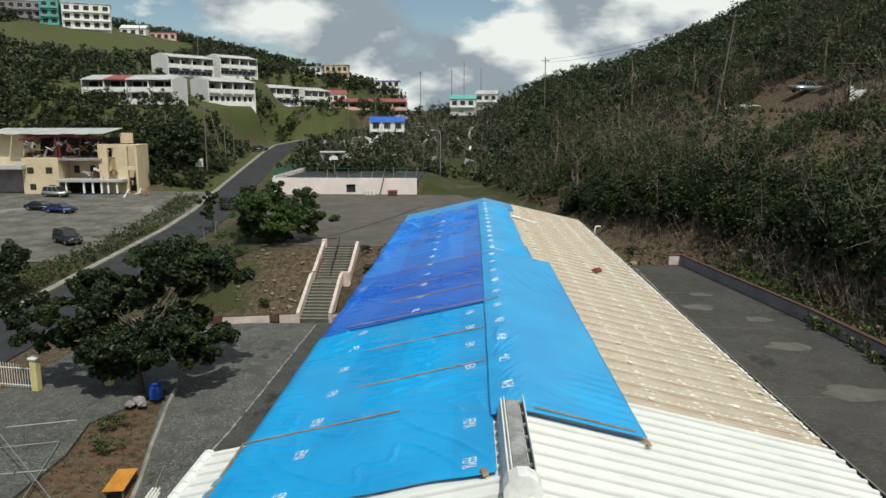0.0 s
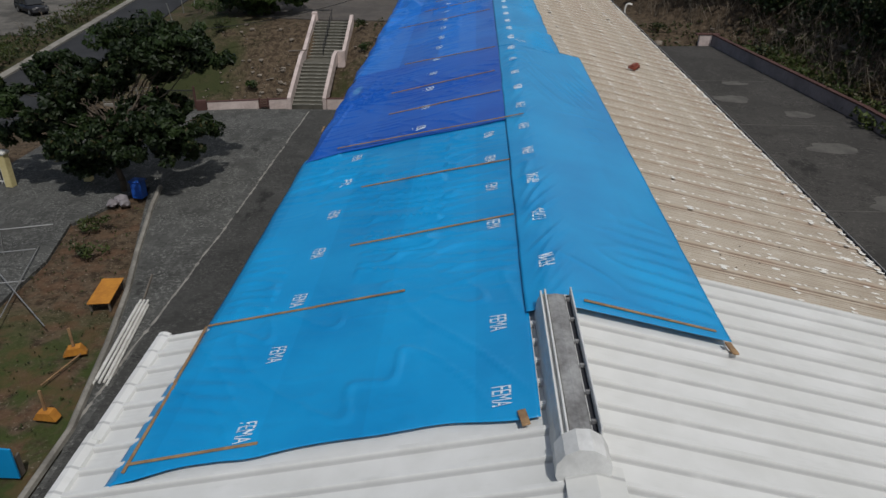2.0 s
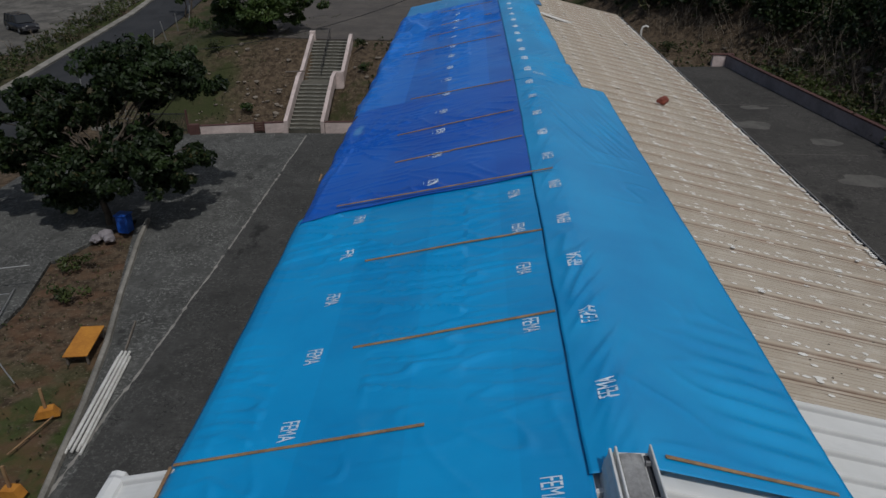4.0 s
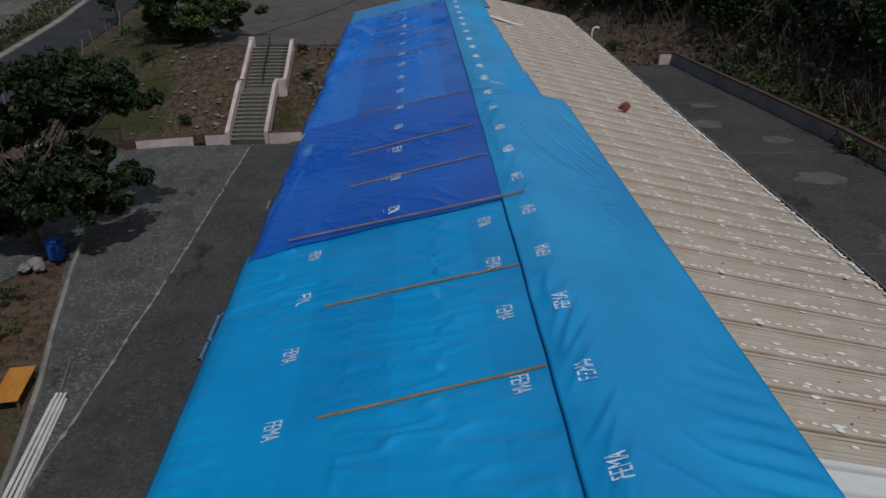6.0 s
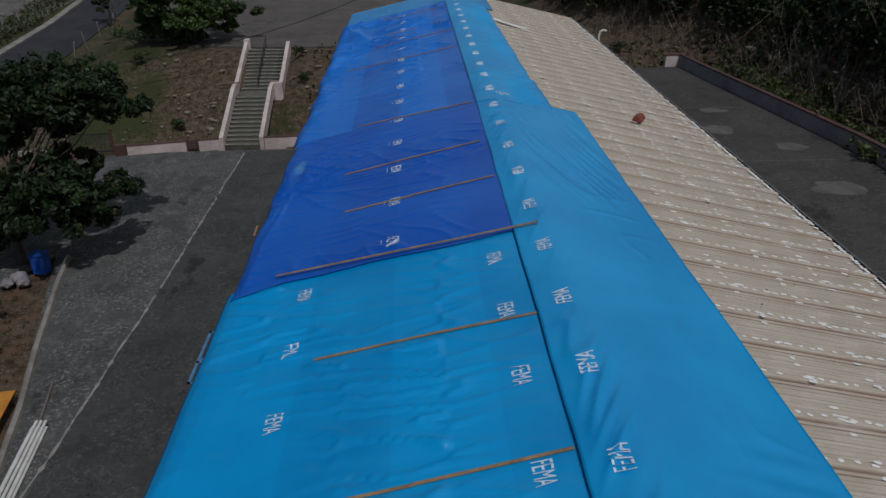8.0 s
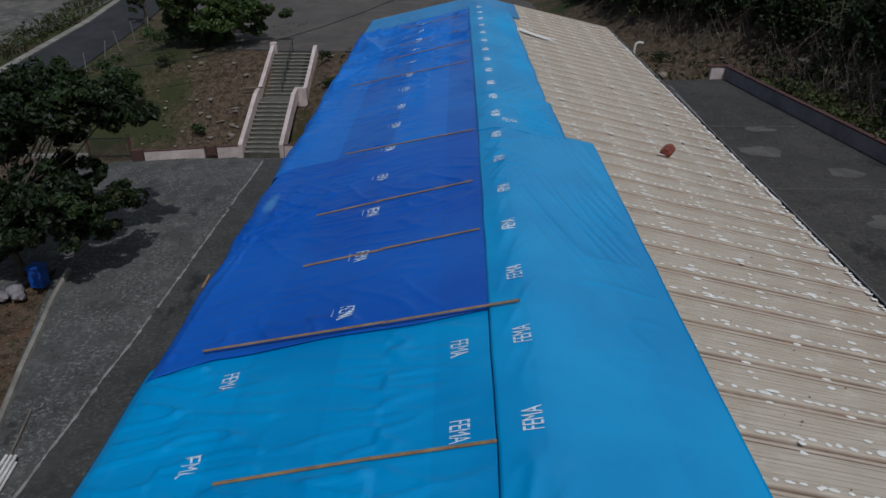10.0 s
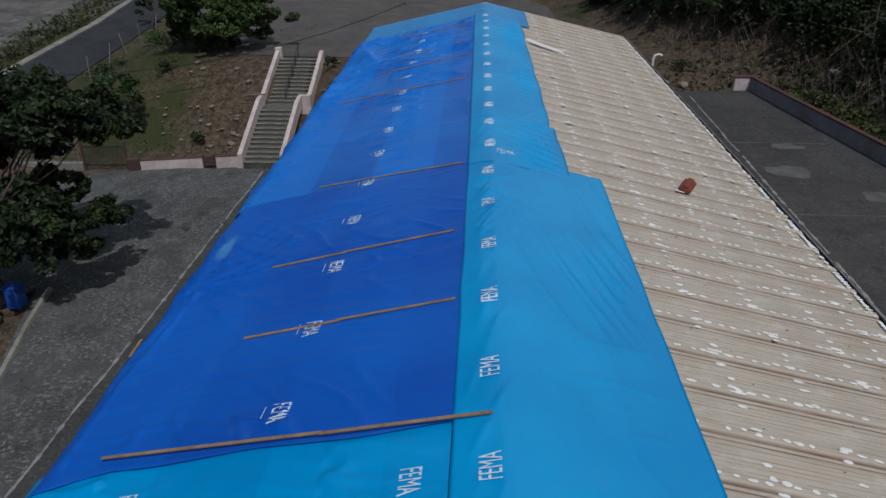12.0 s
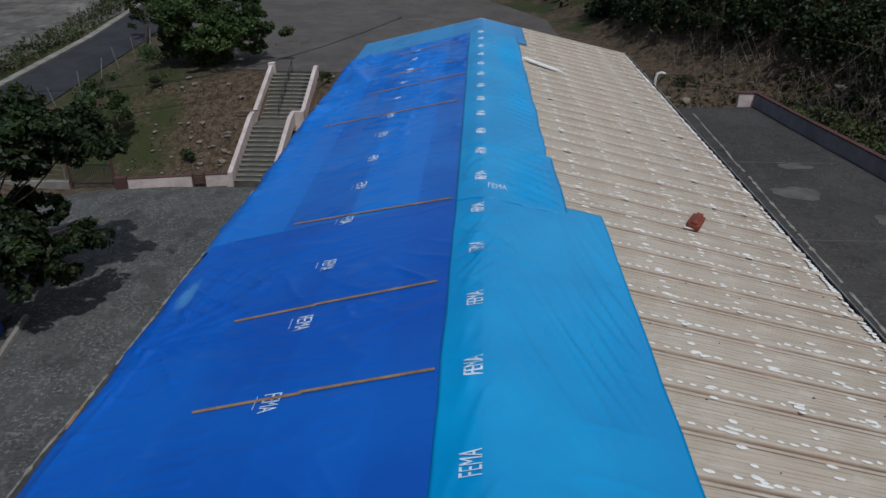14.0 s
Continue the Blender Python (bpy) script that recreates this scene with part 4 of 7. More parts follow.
for fl, (ya, yb), za, zb, xa, xb in ((0, LOW, 0.0, 2.2, -14.3, -11.85), (1, HIGH, 2.2, TERRACE, -14.3, -11.25)):
    tread, riser = (yb - ya) / STEPS, (zb - za) / STEPS
    bm = box(xa, 0, -0.55, xb, tread + 0.03, riser, 0.02)
    me = bpy.data.meshes.new("step")
    bm.to_mesh(me)
    bm.free()
    me.materials.append(M_STEP)
    bm = box(xa + 0.02, -0.025, riser - 0.045, xb - 0.02, 0.07, riser + 0.008, 0.008)
    nose = bpy.data.meshes.new("nosing")
    bm.to_mesh(nose)
    bm.free()
    nose.materials.append(M_NOSE)
    for k in range(STEPS):
        ob = new("step", me)
        ob.parent = stairs
        ob.location = (0, ya + k * tread, za + k * riser)
        edge = new("nosing", nose)
        edge.parent = ob
part("landing", box(-14.3, 63.2, 1.4, -11.85, 64.55, 2.2), M_STEP, stairs)
part("landing", box(-11.85, 63.9, 1.4, -11.25, 64.55, 2.2), M_STEP, stairs)
part("parapet", wedge_wall(-14.58, -14.3, [(57.8, 0.75), (62.9, 2.85), (63.5, 2.95), (64.3, 2.95), (69.2, 4.9), (69.55, 4.9)]), M_PINKW, stairs, "pale pink painted parapet")
part("parapet", wedge_wall(-11.85, -11.57, [(57.8, 0.75), (62.9, 2.85), (63.9, 2.95)]), M_PINKW, stairs)
part("parapet", box(-11.85, 63.85, 1.6, -10.97, 64.1, 2.98, 0.02), M_PINKW, stairs)
part("parapet", wedge_wall(-11.25, -10.97, [(64.0, 2.98), (64.4, 3.0), (69.2, 4.9), (69.5, 4.9)]), M_PINKW, stairs)
part("end_post", box(-14.68, 69.3, 4.0, -14.2, 69.75, 5.1, 0.05), M_PINKW, stairs)
rail = thing("handrail", "thin dark steel handrail in the middle of the upper stairs", "handrail", (-12.9, 0, 0))
part("top_bar", tube([(0, 64.6, 3.15), (0, 69.4, 5.25), (0, 70.3, 5.25)], 0.03, 6), M_WIRE, rail)
part("lower_bar", tube([(0, 64.6, 2.75), (0, 69.4, 4.85)], 0.02, 6), M_WIRE, rail)
for k in range(5):
    yy = 64.65 + k * 1.18
    zz = 2.2 + (yy - 64.5) * 0.448
    part("post", tube([(0, yy, zz), (0, yy, zz + 0.95)], 0.025, 6), M_WIRE, rail)
solo("cross_pipe", tube([(-15.6, 63.7, 2.95), (-14.1, 63.9, 3.0)], 0.06, 6), M_TIMBER, "short dark pipe lying across the parapet", "pipe")


def skew_wall(name, x0, y0, x1, y1, h, thick, material, label, category="wall", cap=None, z=0.0):
    d = math.degrees(math.atan2(y1 - y0, x1 - x0))
    ln = math.hypot(x1 - x0, y1 - y0)
    t = thing(name, label, category, (x0, y0, z), d, kind="structure")
    part("wall_body", box(0, 0, -0.3, ln, thick, h, 0.015), material, t)
    if cap:
        part("wall_cap", box(-0.02, -0.03, h, ln + 0.02, thick + 0.03, h + 0.04, 0.01), cap, t, "dull red painted cap")
    return t


skew_wall("low_wall", -20.45, 56.6, -16.75, 57.4, 0.62, 0.25, M_PINKW, "low pale pink retaining wall with red cap", cap=M_BRICKRED)
skew_wall("low_wall", -15.95, 57.57, -14.6, 57.85, 0.62, 0.25, M_PINKW, "low pale pink retaining wall with red cap", cap=M_BRICKRED)
skew_wall("low_wall", -11.55, 58.0, -8.0, 58.3, 0.62, 0.25, M_PINKW, "low pale pink retaining wall with red cap", cap=M_BRICKRED)
skew_wall("red_pier", -21.2, 56.4, -20.5, 56.6, 0.75, 0.4, M_BRICKRED, "dull red painted wall pier", "pier")
grille = thing("red_grille", "dull red slatted grille set in the low wall", "grille", (-16.7, 57.42, 0), 12)
for k in range(4):
    part("slat", box(0, 0, 0.06 + 0.17 * k, 0.72, 0.12, 0.16 + 0.17 * k, 0.01), M_BRICKRED, grille)
for k in (0, 0.64):
    part("upright", box(k, -0.02, 0, k + 0.1, 0.16, 0.78, 0.01), M_BRICKRED, grille)

# rubble on the bank
rng = np.random.default_rng(11)


def stone_mesh(seed):
    r = random.Random(seed)
    bm = bmesh.new()
    bmesh.ops.create_icosphere(bm, subdivisions=1, radius=1)
    for q in bm.verts:
        q.co *= r.uniform(0.65, 1.15)
        q.co.z *= 0.65
    me = bpy.data.meshes.new("rock")
    bm.to_mesh(me)
    bm.free()
    me.materials.append(M_ROCK)
    return me


STONES = [stone_mesh(k) for k in range(5)]


def scatter_stones(n, xr, yr, size, hot=None):
    for k in range(n):
        x, y = rng.uniform(*xr), rng.uniform(*yr)
        if hot and k % 2:
            x, y = rng.normal(hot[0], 1.3), rng.normal(hot[1], 1.0)
        s = size * rng.uniform(0.4, 1.5) ** 2
        ob = tagged(new("rock", STONES[k % 5]), "pale grey brown stone lying on bare soil", "rock", "stones on the bank")
        ob.matrix_basis = pose(x, y, float(ground_z(x, y)) + s * 0.15, 0, 0, rng.uniform(0, 360)) @ Matrix.Diagonal((s, s * 1.2, s, 1))


scatter_stones(80, (-22, -14.9), (58.3, 68), 0.12, (-16.6, 61.3))
scatter_stones(26, (-10.8, -7), (59, 68.5), 0.13)
scatter_stones(60, (22.2, 24.5), (28, 66), 0.22)
scatter_stones(30, (8, 21), (62.5, 68), 0.2)

# wall along the side lot
side_wall = thing("side_wall", "long low wall in the grey of its shaded face, with a red-brown cap", "wall", kind="structure")
WALL_LINE = [(21.9, -30), (21.5, 30), (21.3, 36), (20.8, 43), (19.65, 51), (18.75, 57), (18.15, 61.6)]
for (xa, ya), (xb, yb) in zip(WALL_LINE, WALL_LINE[1:]):
    d = Vector((xb - xa, yb - ya, 0)).normalized()
    nrm = Vector((d.y, -d.x, 0)) * 0.3
    # grey body colour holds this face's shade; the end keeps the pale paint
    for nm, z0, z1, o, m in (("wall_body", 4.0, 5.15, 0.0, M_GREYW), ("wall_cap", 5.15, 5.24, 0.04, M_BRICKRED)):
        e = nrm * (1 + o)
        a, b = Vector((xa, ya, 0)) - nrm * o, Vector((xb, yb, 0)) - nrm * o
        part(nm, prism([(a.x, a.y), (b.x, b.y), ((b + e).x, (b + e).y), ((a + e).x, (a + e).y)], "z", z0, z1), m, side_wall)
part("wall_end", box(17.2, 61.6, 4.0, 18.7, 61.95, 5.15, 0.02), M_PINKW, side_wall, "pale painted wall end")
part("wall_cap", box(16.95, 61.55, 5.15, 18.75, 62.0, 5.24, 0.01), M_BRICKRED, side_wall)

# kerb of the planted strip, and saw joints in the court
kerb_line = [(-13.0, -10), (-13.4, 21.7), (-14.35, 26.5), (-15.25, 30.3), (-16.35, 34), (-17.2, 37.2), (-17.7, 39), (-18.3, 41.8)]
solo("planter_kerb", tube([(x, y, 0.04) for x, y in kerb_line], 0.14, 6), M_KERB, "worn concrete kerb between court and soil", "kerb", kind="structure")
for name, pts in (("court_joint", [(-13.4, 22.0), (-13.2, 28.0), (-13.05, 33.0), (-12.85, 41.0), (-12.82, 47.0), (-12.7, 56.9)]), ("lot_joint", [(13.4, 10), (13.4, 34), (14, 60)])):
    z = 0.012 if name == "court_joint" else TERRACE + 0.008
    v, f = [], []
    dense = [(np.interp(t, [q[1] for q in pts], [q[0] for q in pts]), t) for t in np.arange(pts[0][1], pts[-1][1], 0.2)]
    for k, (x, y) in enumerate(dense):
        x += 0.08 * noise.noise(Vector((y * 0.4, 8, 0)))
        w = 0.045 + 0.10 * max(-0.35, noise.noise(Vector((y * 2.9, 3, 0))))
        v += [(x - w, y, z), (x + w, y, z)]
        if k:
            f.append((2 * k - 2, 2 * k - 1, 2 * k + 1, 2 * k)) if noise.noise(Vector((y * 0.9, 1, 0))) > -0.35 else None
    tagged(raw(name, v, f, M_JOINT), "pale crumbling joint in the concrete", "joint", kind="structure")
for k, y in enumerate((20, 31, 42, 51)):
    solo("lot_joint", box(7.8, y, TERRACE + 0.002, 20.5 - k * 0.6, y + 0.06, TERRACE + 0.008), M_PATCH, "pale joint across the dark concrete", "joint", kind="structure")


def patch(name, x, y, z, r, material, label, seed):
    v = [(x, y, z)]
    n = 28
    for k in range(n):
        a = 2 * math.pi * k / n
        rr = r * (1 + 0.5 * noise.noise(Vector((math.cos(a) * 1.4, math.sin(a) * 1.4, seed))))
        v.append((x + rr * 1.25 * math.cos(a), y + rr * 0.8 * math.sin(a), z))
    return tagged(raw(name, v, [(0, k + 1, (k + 1) % n + 1) for k in range(n)], material), label, "patch", kind="structure")


patch("cement_patch", 17.6, 38.5, TERRACE + 0.006, 1.0, M_PATCH, "pale cement patch on the dark lot", 1)
patch("cement_patch", 17.6, 31.5, TERRACE + 0.006, 1.2, M_PATCH, "pale cement patch on the dark lot", 2)
patch("cement_patch", 15.2, 47, TERRACE + 0.006, 0.9, M_PATCH, "pale cement patch on the dark lot", 3)
patch("cement_patch", 16.4, 50.5, TERRACE + 0.006, 0.6, M_PATCH, "pale cement patch on the dark lot", 4)
patch("cement_patch", 18.0, 44.0, TERRACE + 0.006, 0.7, M_PATCH, "pale cement patch on the dark lot", 5)


# things on the planted strip
def board_on_legs():
    t = thing("orange_board", "orange painted board standing on short legs", "board", (-15.95, 29.9, 0), 8)
    part("panel", box(-0.46, -1.05, 0.3, 0.46, 1.05, 0.35, 0.01), M_ORANGE, t)
    for sx in (-0.38, 0.38):
        for sy in (-0.9, 0.9):
            part("leg", box(sx - 0.04, sy - 0.04, -0.15, sx + 0.04, sy + 0.04, 0.3), M_TIMBER, t)
    return t


board_on_legs()


def barrier(x, y, turn):
    t = thing("sign_stand", "small orange sign stand with wooden post", "sign", (x, y, 0), turn, "sign stands")
    part("base", prism([(-0.42, 0), (0.42, 0), (0.25, 0.32), (-0.2, 0.3)], "y", -0.2, 0.15), M_ORANGE, t)
    part("post", box(-0.05, -0.04, 0.28, 0.05, 0.04, 1.15, 0.01), M_STRIP, t)
    return t


for q in ((-15.35, 25.9, 20), (-14.5, 22.3, -5)):
    barrier(*q)
solo("wooden_stick", tube([(-15.0, 26.1, 0.04), (-15.6, 23.9, 0.04)], 0.03, 5), M_STRIP, "thin pale wooden stick on the grass", "stick")
for k in range(7):
    o = k * 0.085
    ob = solo("plastic_pipe", tube([(-13.75 + o, 24.0 + 0.15 * (k % 3), 0.06 + 0.1 * (k % 2)), (-14.35 + o * 0.9, 29.3 + 0.2 * (k % 2), 0.06 + 0.1 * (k % 2))], 0.05, 7), M_PVC, "white pipe in a loose bundle by the kerb", "pipe", "bundle of white pipes")
solo("dark_pole", tube([(-14.2, 29.4, 0.05), (-14.75, 31.8, 0.05)], 0.05, 5), M_TIMBER, "dark wooden pole lying by the kerb", "pole")
panel = thing("blue_signboard", "bright blue board standing in the grass", "board", (-14.3, 19.6, 0), 0)
part("panel", prism([(-0.4, 0), (0.4, 0), (0.4, 1.15), (-0.4, 1.2)], "y", -0.03, 0.03), M_CYAN, panel)
part("leg", box(-0.35, 0.04, -0.1, -0.28, 0.35, 0.7), M_TIMBER, panel)
part("leg", box(0.28, 0.04, -0.1, 0.35, 0.35, 0.7), M_TIMBER, panel)
bin_t = thing("blue_bin", "blue plastic bin beneath the tree", "bin", (-18.9, 40.4, 0), -8)
part("body", box(-0.32, -0.3, 0.0, 0.32, 0.3, 0.95, 0.05), M_BLUEPAINT, bin_t)
part("lid", box(-0.36, -0.34, 0.95, 0.36, 0.34, 1.05, 0.03), M_BLUEPAINT, bin_t)
for k, (sx, sy, ss) in enumerate(((-19.6, 39.6, 0.36), (-19.25, 39.2, 0.3), (-19.9, 39.1, 0.28))):
    sack = bmesh.new()
    bmesh.ops.create_icosphere(sack, subdivisions=2, radius=ss)
    for q in sack.verts:
        q.co += q.co.normalized() * ss * 0.4 * noise.noise(q.co * 6 + Vector((k, 0, 0)))
        q.co.z = max(q.co.z * 0.8 + ss * 0.6, 0)
    ob = solo("rubbish_sack", sack, M_GREYW, "crumpled grey rubbish sack beside the bin", "rubbish", "rubbish sacks")
    ob.location = (sx, sy, 0)
drive = slab("driveway", [(-36, 8), (-20.3, 8), (-20.3, 33), (-21.3, 37.5), (-36, 37.5)], -0.005, 0.3, M_COURT, "grey concrete drive inside the gate", "pavement")

# collapsed pipe frame on the grass
frame_t = thing("fallen_trellis", "fallen trellis of grey steel pipes with torn netting", "trellis", (0, 0, 0))
for a, b in (((-24.2, 33.2, 1.6), (-17.2, 27.2, 0.3)), ((-23.5, 33.4, 1.2), (-20.3, 34.2, 1.3)), ((-23.8, 31.4, 0.9), (-19.9, 31.9, 1.2)), ((-22.8, 28.9, 0.8), (-19.2, 29.6, 0.9)), ((-21.3, 34.2, 0.1), (-19.0, 26.4, 0.2)), ((-20.9, 29.4, 0.0), (-20.4, 29.3, 1.1)), ((-22.6, 33.4, 0.0), (-22.4, 33.3, 1.3))):
    part("pipe", tube([a, b], 0.026, 6), M_STEEL, frame_t)
# gate
gate = thing("entrance_gate", "white barred gate between pale yellow posts", "gate", (-26.95, 41.5, 0), 172)
part("gate_post", box(-0.22, -0.22, 0, 0.22, 0.22, 2.0, 0.03), M_YPOST, gate)
part("post_cap", box(-0.3, -0.3, 2.0, 0.3, 0.3, 2.18, 0.05), M_PVC, gate)
for zz in (0.25, 1.35):
    part("cross_bar", box(0.2, -0.02, zz, 4.4, 0.02, zz + 0.06), M_PVC, gate)
for k in range(22):
    part("bar", tube([(0.4 + 0.185 * k, 0, 0.1), (0.4 + 0.185 * k, 0, 1.45 + 0.25 * abs(math.sin(k * 0.15)))], 0.018, 5), M_PVC, gate)
post2 = thing("gate_post", "pale yellow gate post with white cap", "gate post", (-22.9, 42.6, 0))
part("shaft", box(-0.22, -0.22, 0, 0.22, 0.22, 2.0, 0.03), M_YPOST, post2)
part("post_cap", box(-0.3, -0.3, 2.0, 0.3, 0.3, 2.18, 0.05), M_PVC, post2)
# dark gate and fence at the foot of the bank
dgate = thing("dark_gate", "dark iron gate leaning at the foot of the bank", "gate", (-24.2, 56.9, 0), 4)
for zz in (0.15, 1.35):
    part("cross_bar", box(0, -0.02, zz, 2.7, 0.02, zz + 0.07), M_WIRE, dgate)
for k in range(24):
    part("bar", tube([(0.05 + 0.115 * k, 0, 0.05), (0.05 + 0.115 * k, 0, 1.4)], 0.02, 4), M_WIRE, dgate)
for k in (0, 2.7):
    part("gate_post", box(k - 0.06, -0.06, -0.2, k + 0.06, 0.06, 1.7), M_BRICKRED, dgate)
skew_wall("low_wall", -28.5, 56.6, -24.3, 56.8, 0.35, 0.25, M_KERB, "low worn concrete wall below the fence")
fence = thing("wire_fence", "sagging grey wire fence on the low wall", "fence", (-28.5, 56.7, 0), 2)
for k in range(4):
    part("post", tube([(1.35 * k, 0, 0.3), (1.35 * k, 0, 1.7)], 0.03, 5), M_STEEL, fence)
for zz in (0.5, 0.8, 1.1, 1.4, 1.65):
    part("wire", tube([(0, 0, zz), (4.1, 0, zz - 0.04)], 0.008, 4), M_STEEL, fence)
# leaning fence posts between bank and road
for k in range(8):
    y = 62 + k * 4.2
    x = float(road_x(y)) + 4.6
    z = float(ground_z(x, y))
    solo("fence_post", tube([(x, y, z - 0.2), (x + 0.3 * math.sin(k * 2.1), y + 0.35 * math.cos(k * 1.7), z + 1.9)], 0.05, 6), M_STEEL, "leaning grey steel post along the road", "fence post", "posts along the road")

# ---- fittings on the roof ----
ridge_vent = thing("ridge_vent", "ridge ventilator of galvanised and white-painted steel", "roof vent", (RIDGE_X - 0.17, 0, RIDGE_Z))
part("vent_base", prism([(-0.36, -0.12), (-0.33, 0.16), (-0.27, 0.27), (0.27, 0.27), (0.33, 0.16), (0.36, -0.12)], "y", 9.75, 12.55), M_VENTW, ridge_vent)
part("vent_pan", prism([(-0.17, 0.272), (0.17, 0.272), (0.15, 0.3), (0.0, 0.315), (-0.15, 0.3)], "y", 9.8, 12.5), M_VENT, ridge_vent, "stained galvanised pan")
part("edge_rib", box(-0.215, 9.75, 0.27, -0.18, 12.55, 0.36, 0.008), M_VENTW, ridge_vent)
part("edge_rib", box(-0.29, 9.75, 0.25, -0.25, 12.55, 0.33, 0.008), M_VENTW, ridge_vent)
part("edge_rib", box(0.255, 9.75, 0.26, 0.285, 12.55, 0.4, 0.008), M_VENTW, ridge_vent)
# near-black strip on the closed top, standing for the slot's unlit depth
part("slot", box(0.185, 9.82, 0.272, 0.252, 12.5, 0.285), M_DARK, ridge_vent, "slot, its dark depth painted as a flat strip")
for k in range(6):
    part("bracket", box(0.17, 9.95 + k * 0.48, 0.28, 0.256, 9.98 + k * 0.48, 0.33), M_VENT, ridge_vent)
oct_pts = [(0.39 * math.cos(a), 0.1 + 0.3 * math.sin(a)) for a in (2 * math.pi * (k + 0.5) / 12 for k in range(12))]
part("end_cap", prism(oct_pts, "y", 9.45, 9.76), M_VENTW, ridge_vent, "white rounded end cap")
ridge_vent.scale = (0.74, 1, 1)
cap = bmesh.new()
prism([(-0.30, -0.055), (-0.3, -0.03), (0.0, 0.055), (0.3, -0.03), (0.3, -0.055), (0, 0.03)], "y", ROOF_START, 9.6, cap)
ob = solo("ridge_cap", cap, M_WHITEROOF, "white folded metal ridge cap", "ridge cap", kind="structure")
ob.location = (RIDGE_X - 0.05, 0, RIDGE_Z + 0.05)
fas = thing("eave_fascia", "white painted rolled eave fascia", "fascia", kind="structure")
for ya, yb, o in ((11.2, 13.7, 0.0), (ROOF_START, 11.35, -0.04)):
    z = roof_z(-5.4)
    part("fascia_roll", prism([(-5.5 + o, z - 0.35), (-5.5 + o, z + 0.04), (-5.46 + o, z + 0.09), (-5.38 + o, z + 0.11), (-5.28 + o, z + 0.08), (-5.24 + o, z - 0.02), (-5.3 + o, z - 0.35)], "y", ya, yb), M_WHITEROOF, fas)
part("soffit", box(-5.5, ROOF_START, 9.25, -4.0, 13.68, 9.32), M_WHITEROOF, fas)

gutter = thing("eave_gutter", "black gutter with a thin pale lip along the eave", "gutter", kind="structure")
part("trough", prism([(EAVE_R - 0.05, roof_z(EAVE_R) - 0.16), (EAVE_R + 0.11, roof_z(EAVE_R) - 0.16), (EAVE_R + 0.12, roof_z(EAVE_R) - 0.02), (EAVE_R + 0.09, roof_z(EAVE_R) - 0.02), (EAVE_R + 0.07, roof_z(EAVE_R) - 0.12), (EAVE_R - 0.05, roof_z(EAVE_R) - 0.12)], "y", ROOF_START, ROOF_END), M_DARK, gutter)
part("lip", tube([(EAVE_R + 0.12, ROOF_START, roof_z(EAVE_R) - 0.01), (EAVE_R + 0.12, ROOF_END, roof_z(EAVE_R) - 0.01)], 0.014, 5), M_VENT, gutter)
solo("vent_pipe", tube([(7.9, 45.3, 8.6), (7.9, 45.3, 9.75), (7.95, 45.3, 9.95), (8.1, 45.3, 10.0), (8.25, 45.3, 9.95)], 0.05, 7), M_PVC, "pale bent pipe at the roof's edge", "pipe")

blk = bmesh.new()
box(-0.14, -0.36, 0.0, 0.14, 0.36, 0.13, 0.03, blk)
box(-0.07, -0.36, 0.12, 0.07, 0.36, 0.17, 0.015, blk)
ob = solo("red_roof_block", blk, worn("brick_red_clay", (0.24, 0.055, 0.03), (0.12, 0.03, 0.02), 4, 25), "loose brick-red ridge piece lying on the roof", "roof piece")
ob.matrix_basis = pose(5.42, 30.3, roof_z(5.42) + 0.045, 0, math.degrees(math.atan(SLOPE)), 0) @ pose(0, 0, 0, 0, 0, -26)
wp = bmesh.new()
prism([(0, -0.1), (0.5, -0.2), (1.7, -0.22), (1.8, -0.05), (1.5, 0.1), (0.7, 0.12), (0.1, 0.25)], "z", 0, 0.05, wp)
ob = solo("loose_flashing", wp, M_CAULK, "torn white flashing strip lying on the roof", "flashing")
ob.matrix_basis = pose(2.42, 43.6, roof_z(2.42) + 0.06, 0, math.degrees(math.atan(SLOPE)), 0) @ pose(0, 0, 0, 0, 0, -28)
for x, y in ((3.24, 12.36), (2.95, 29.2), (2.42, 31.5), (0.25, 10.4)):
    ob = solo("batten_end", box(-0.05, -0.13, 0, 0.05, 0.13, 0.03, 0.006), M_STRIP, "short wood block holding the tarp's corner", "batten", "battens on the tarps")
    ob.matrix_basis = pose(x, y, roof_z(x) + 0.1, 0, math.degrees(math.atan(SLOPE)) * (1 if x > RIDGE_X else -1), 0) @ pose(0, 0, 0, 0, 0, 10)
# painted parking bays beside the school
M_BLUELINE = worn("worn_light_blue_road_paint", (0.10, 0.27, 0.48), (0.05, 0.13, 0.24), 2, 14)
bay = thing("blue_parking_bay", "light blue painted parking bay with crossed hatching", "road marking", (-9.8, 31.5, 0.009), 0, kind="structure")
for x0, y0, x1, y1 in ((0, 0, 0.12, 3.45), (0, 0, 4.6, 0.12), (0, 3.33, 4.6, 3.45), (0, 1.3, 4.6, 1.42)):
    part("painted_line", box(x0, y0, 0, x1, y1, 0.004), M_BLUELINE, bay)
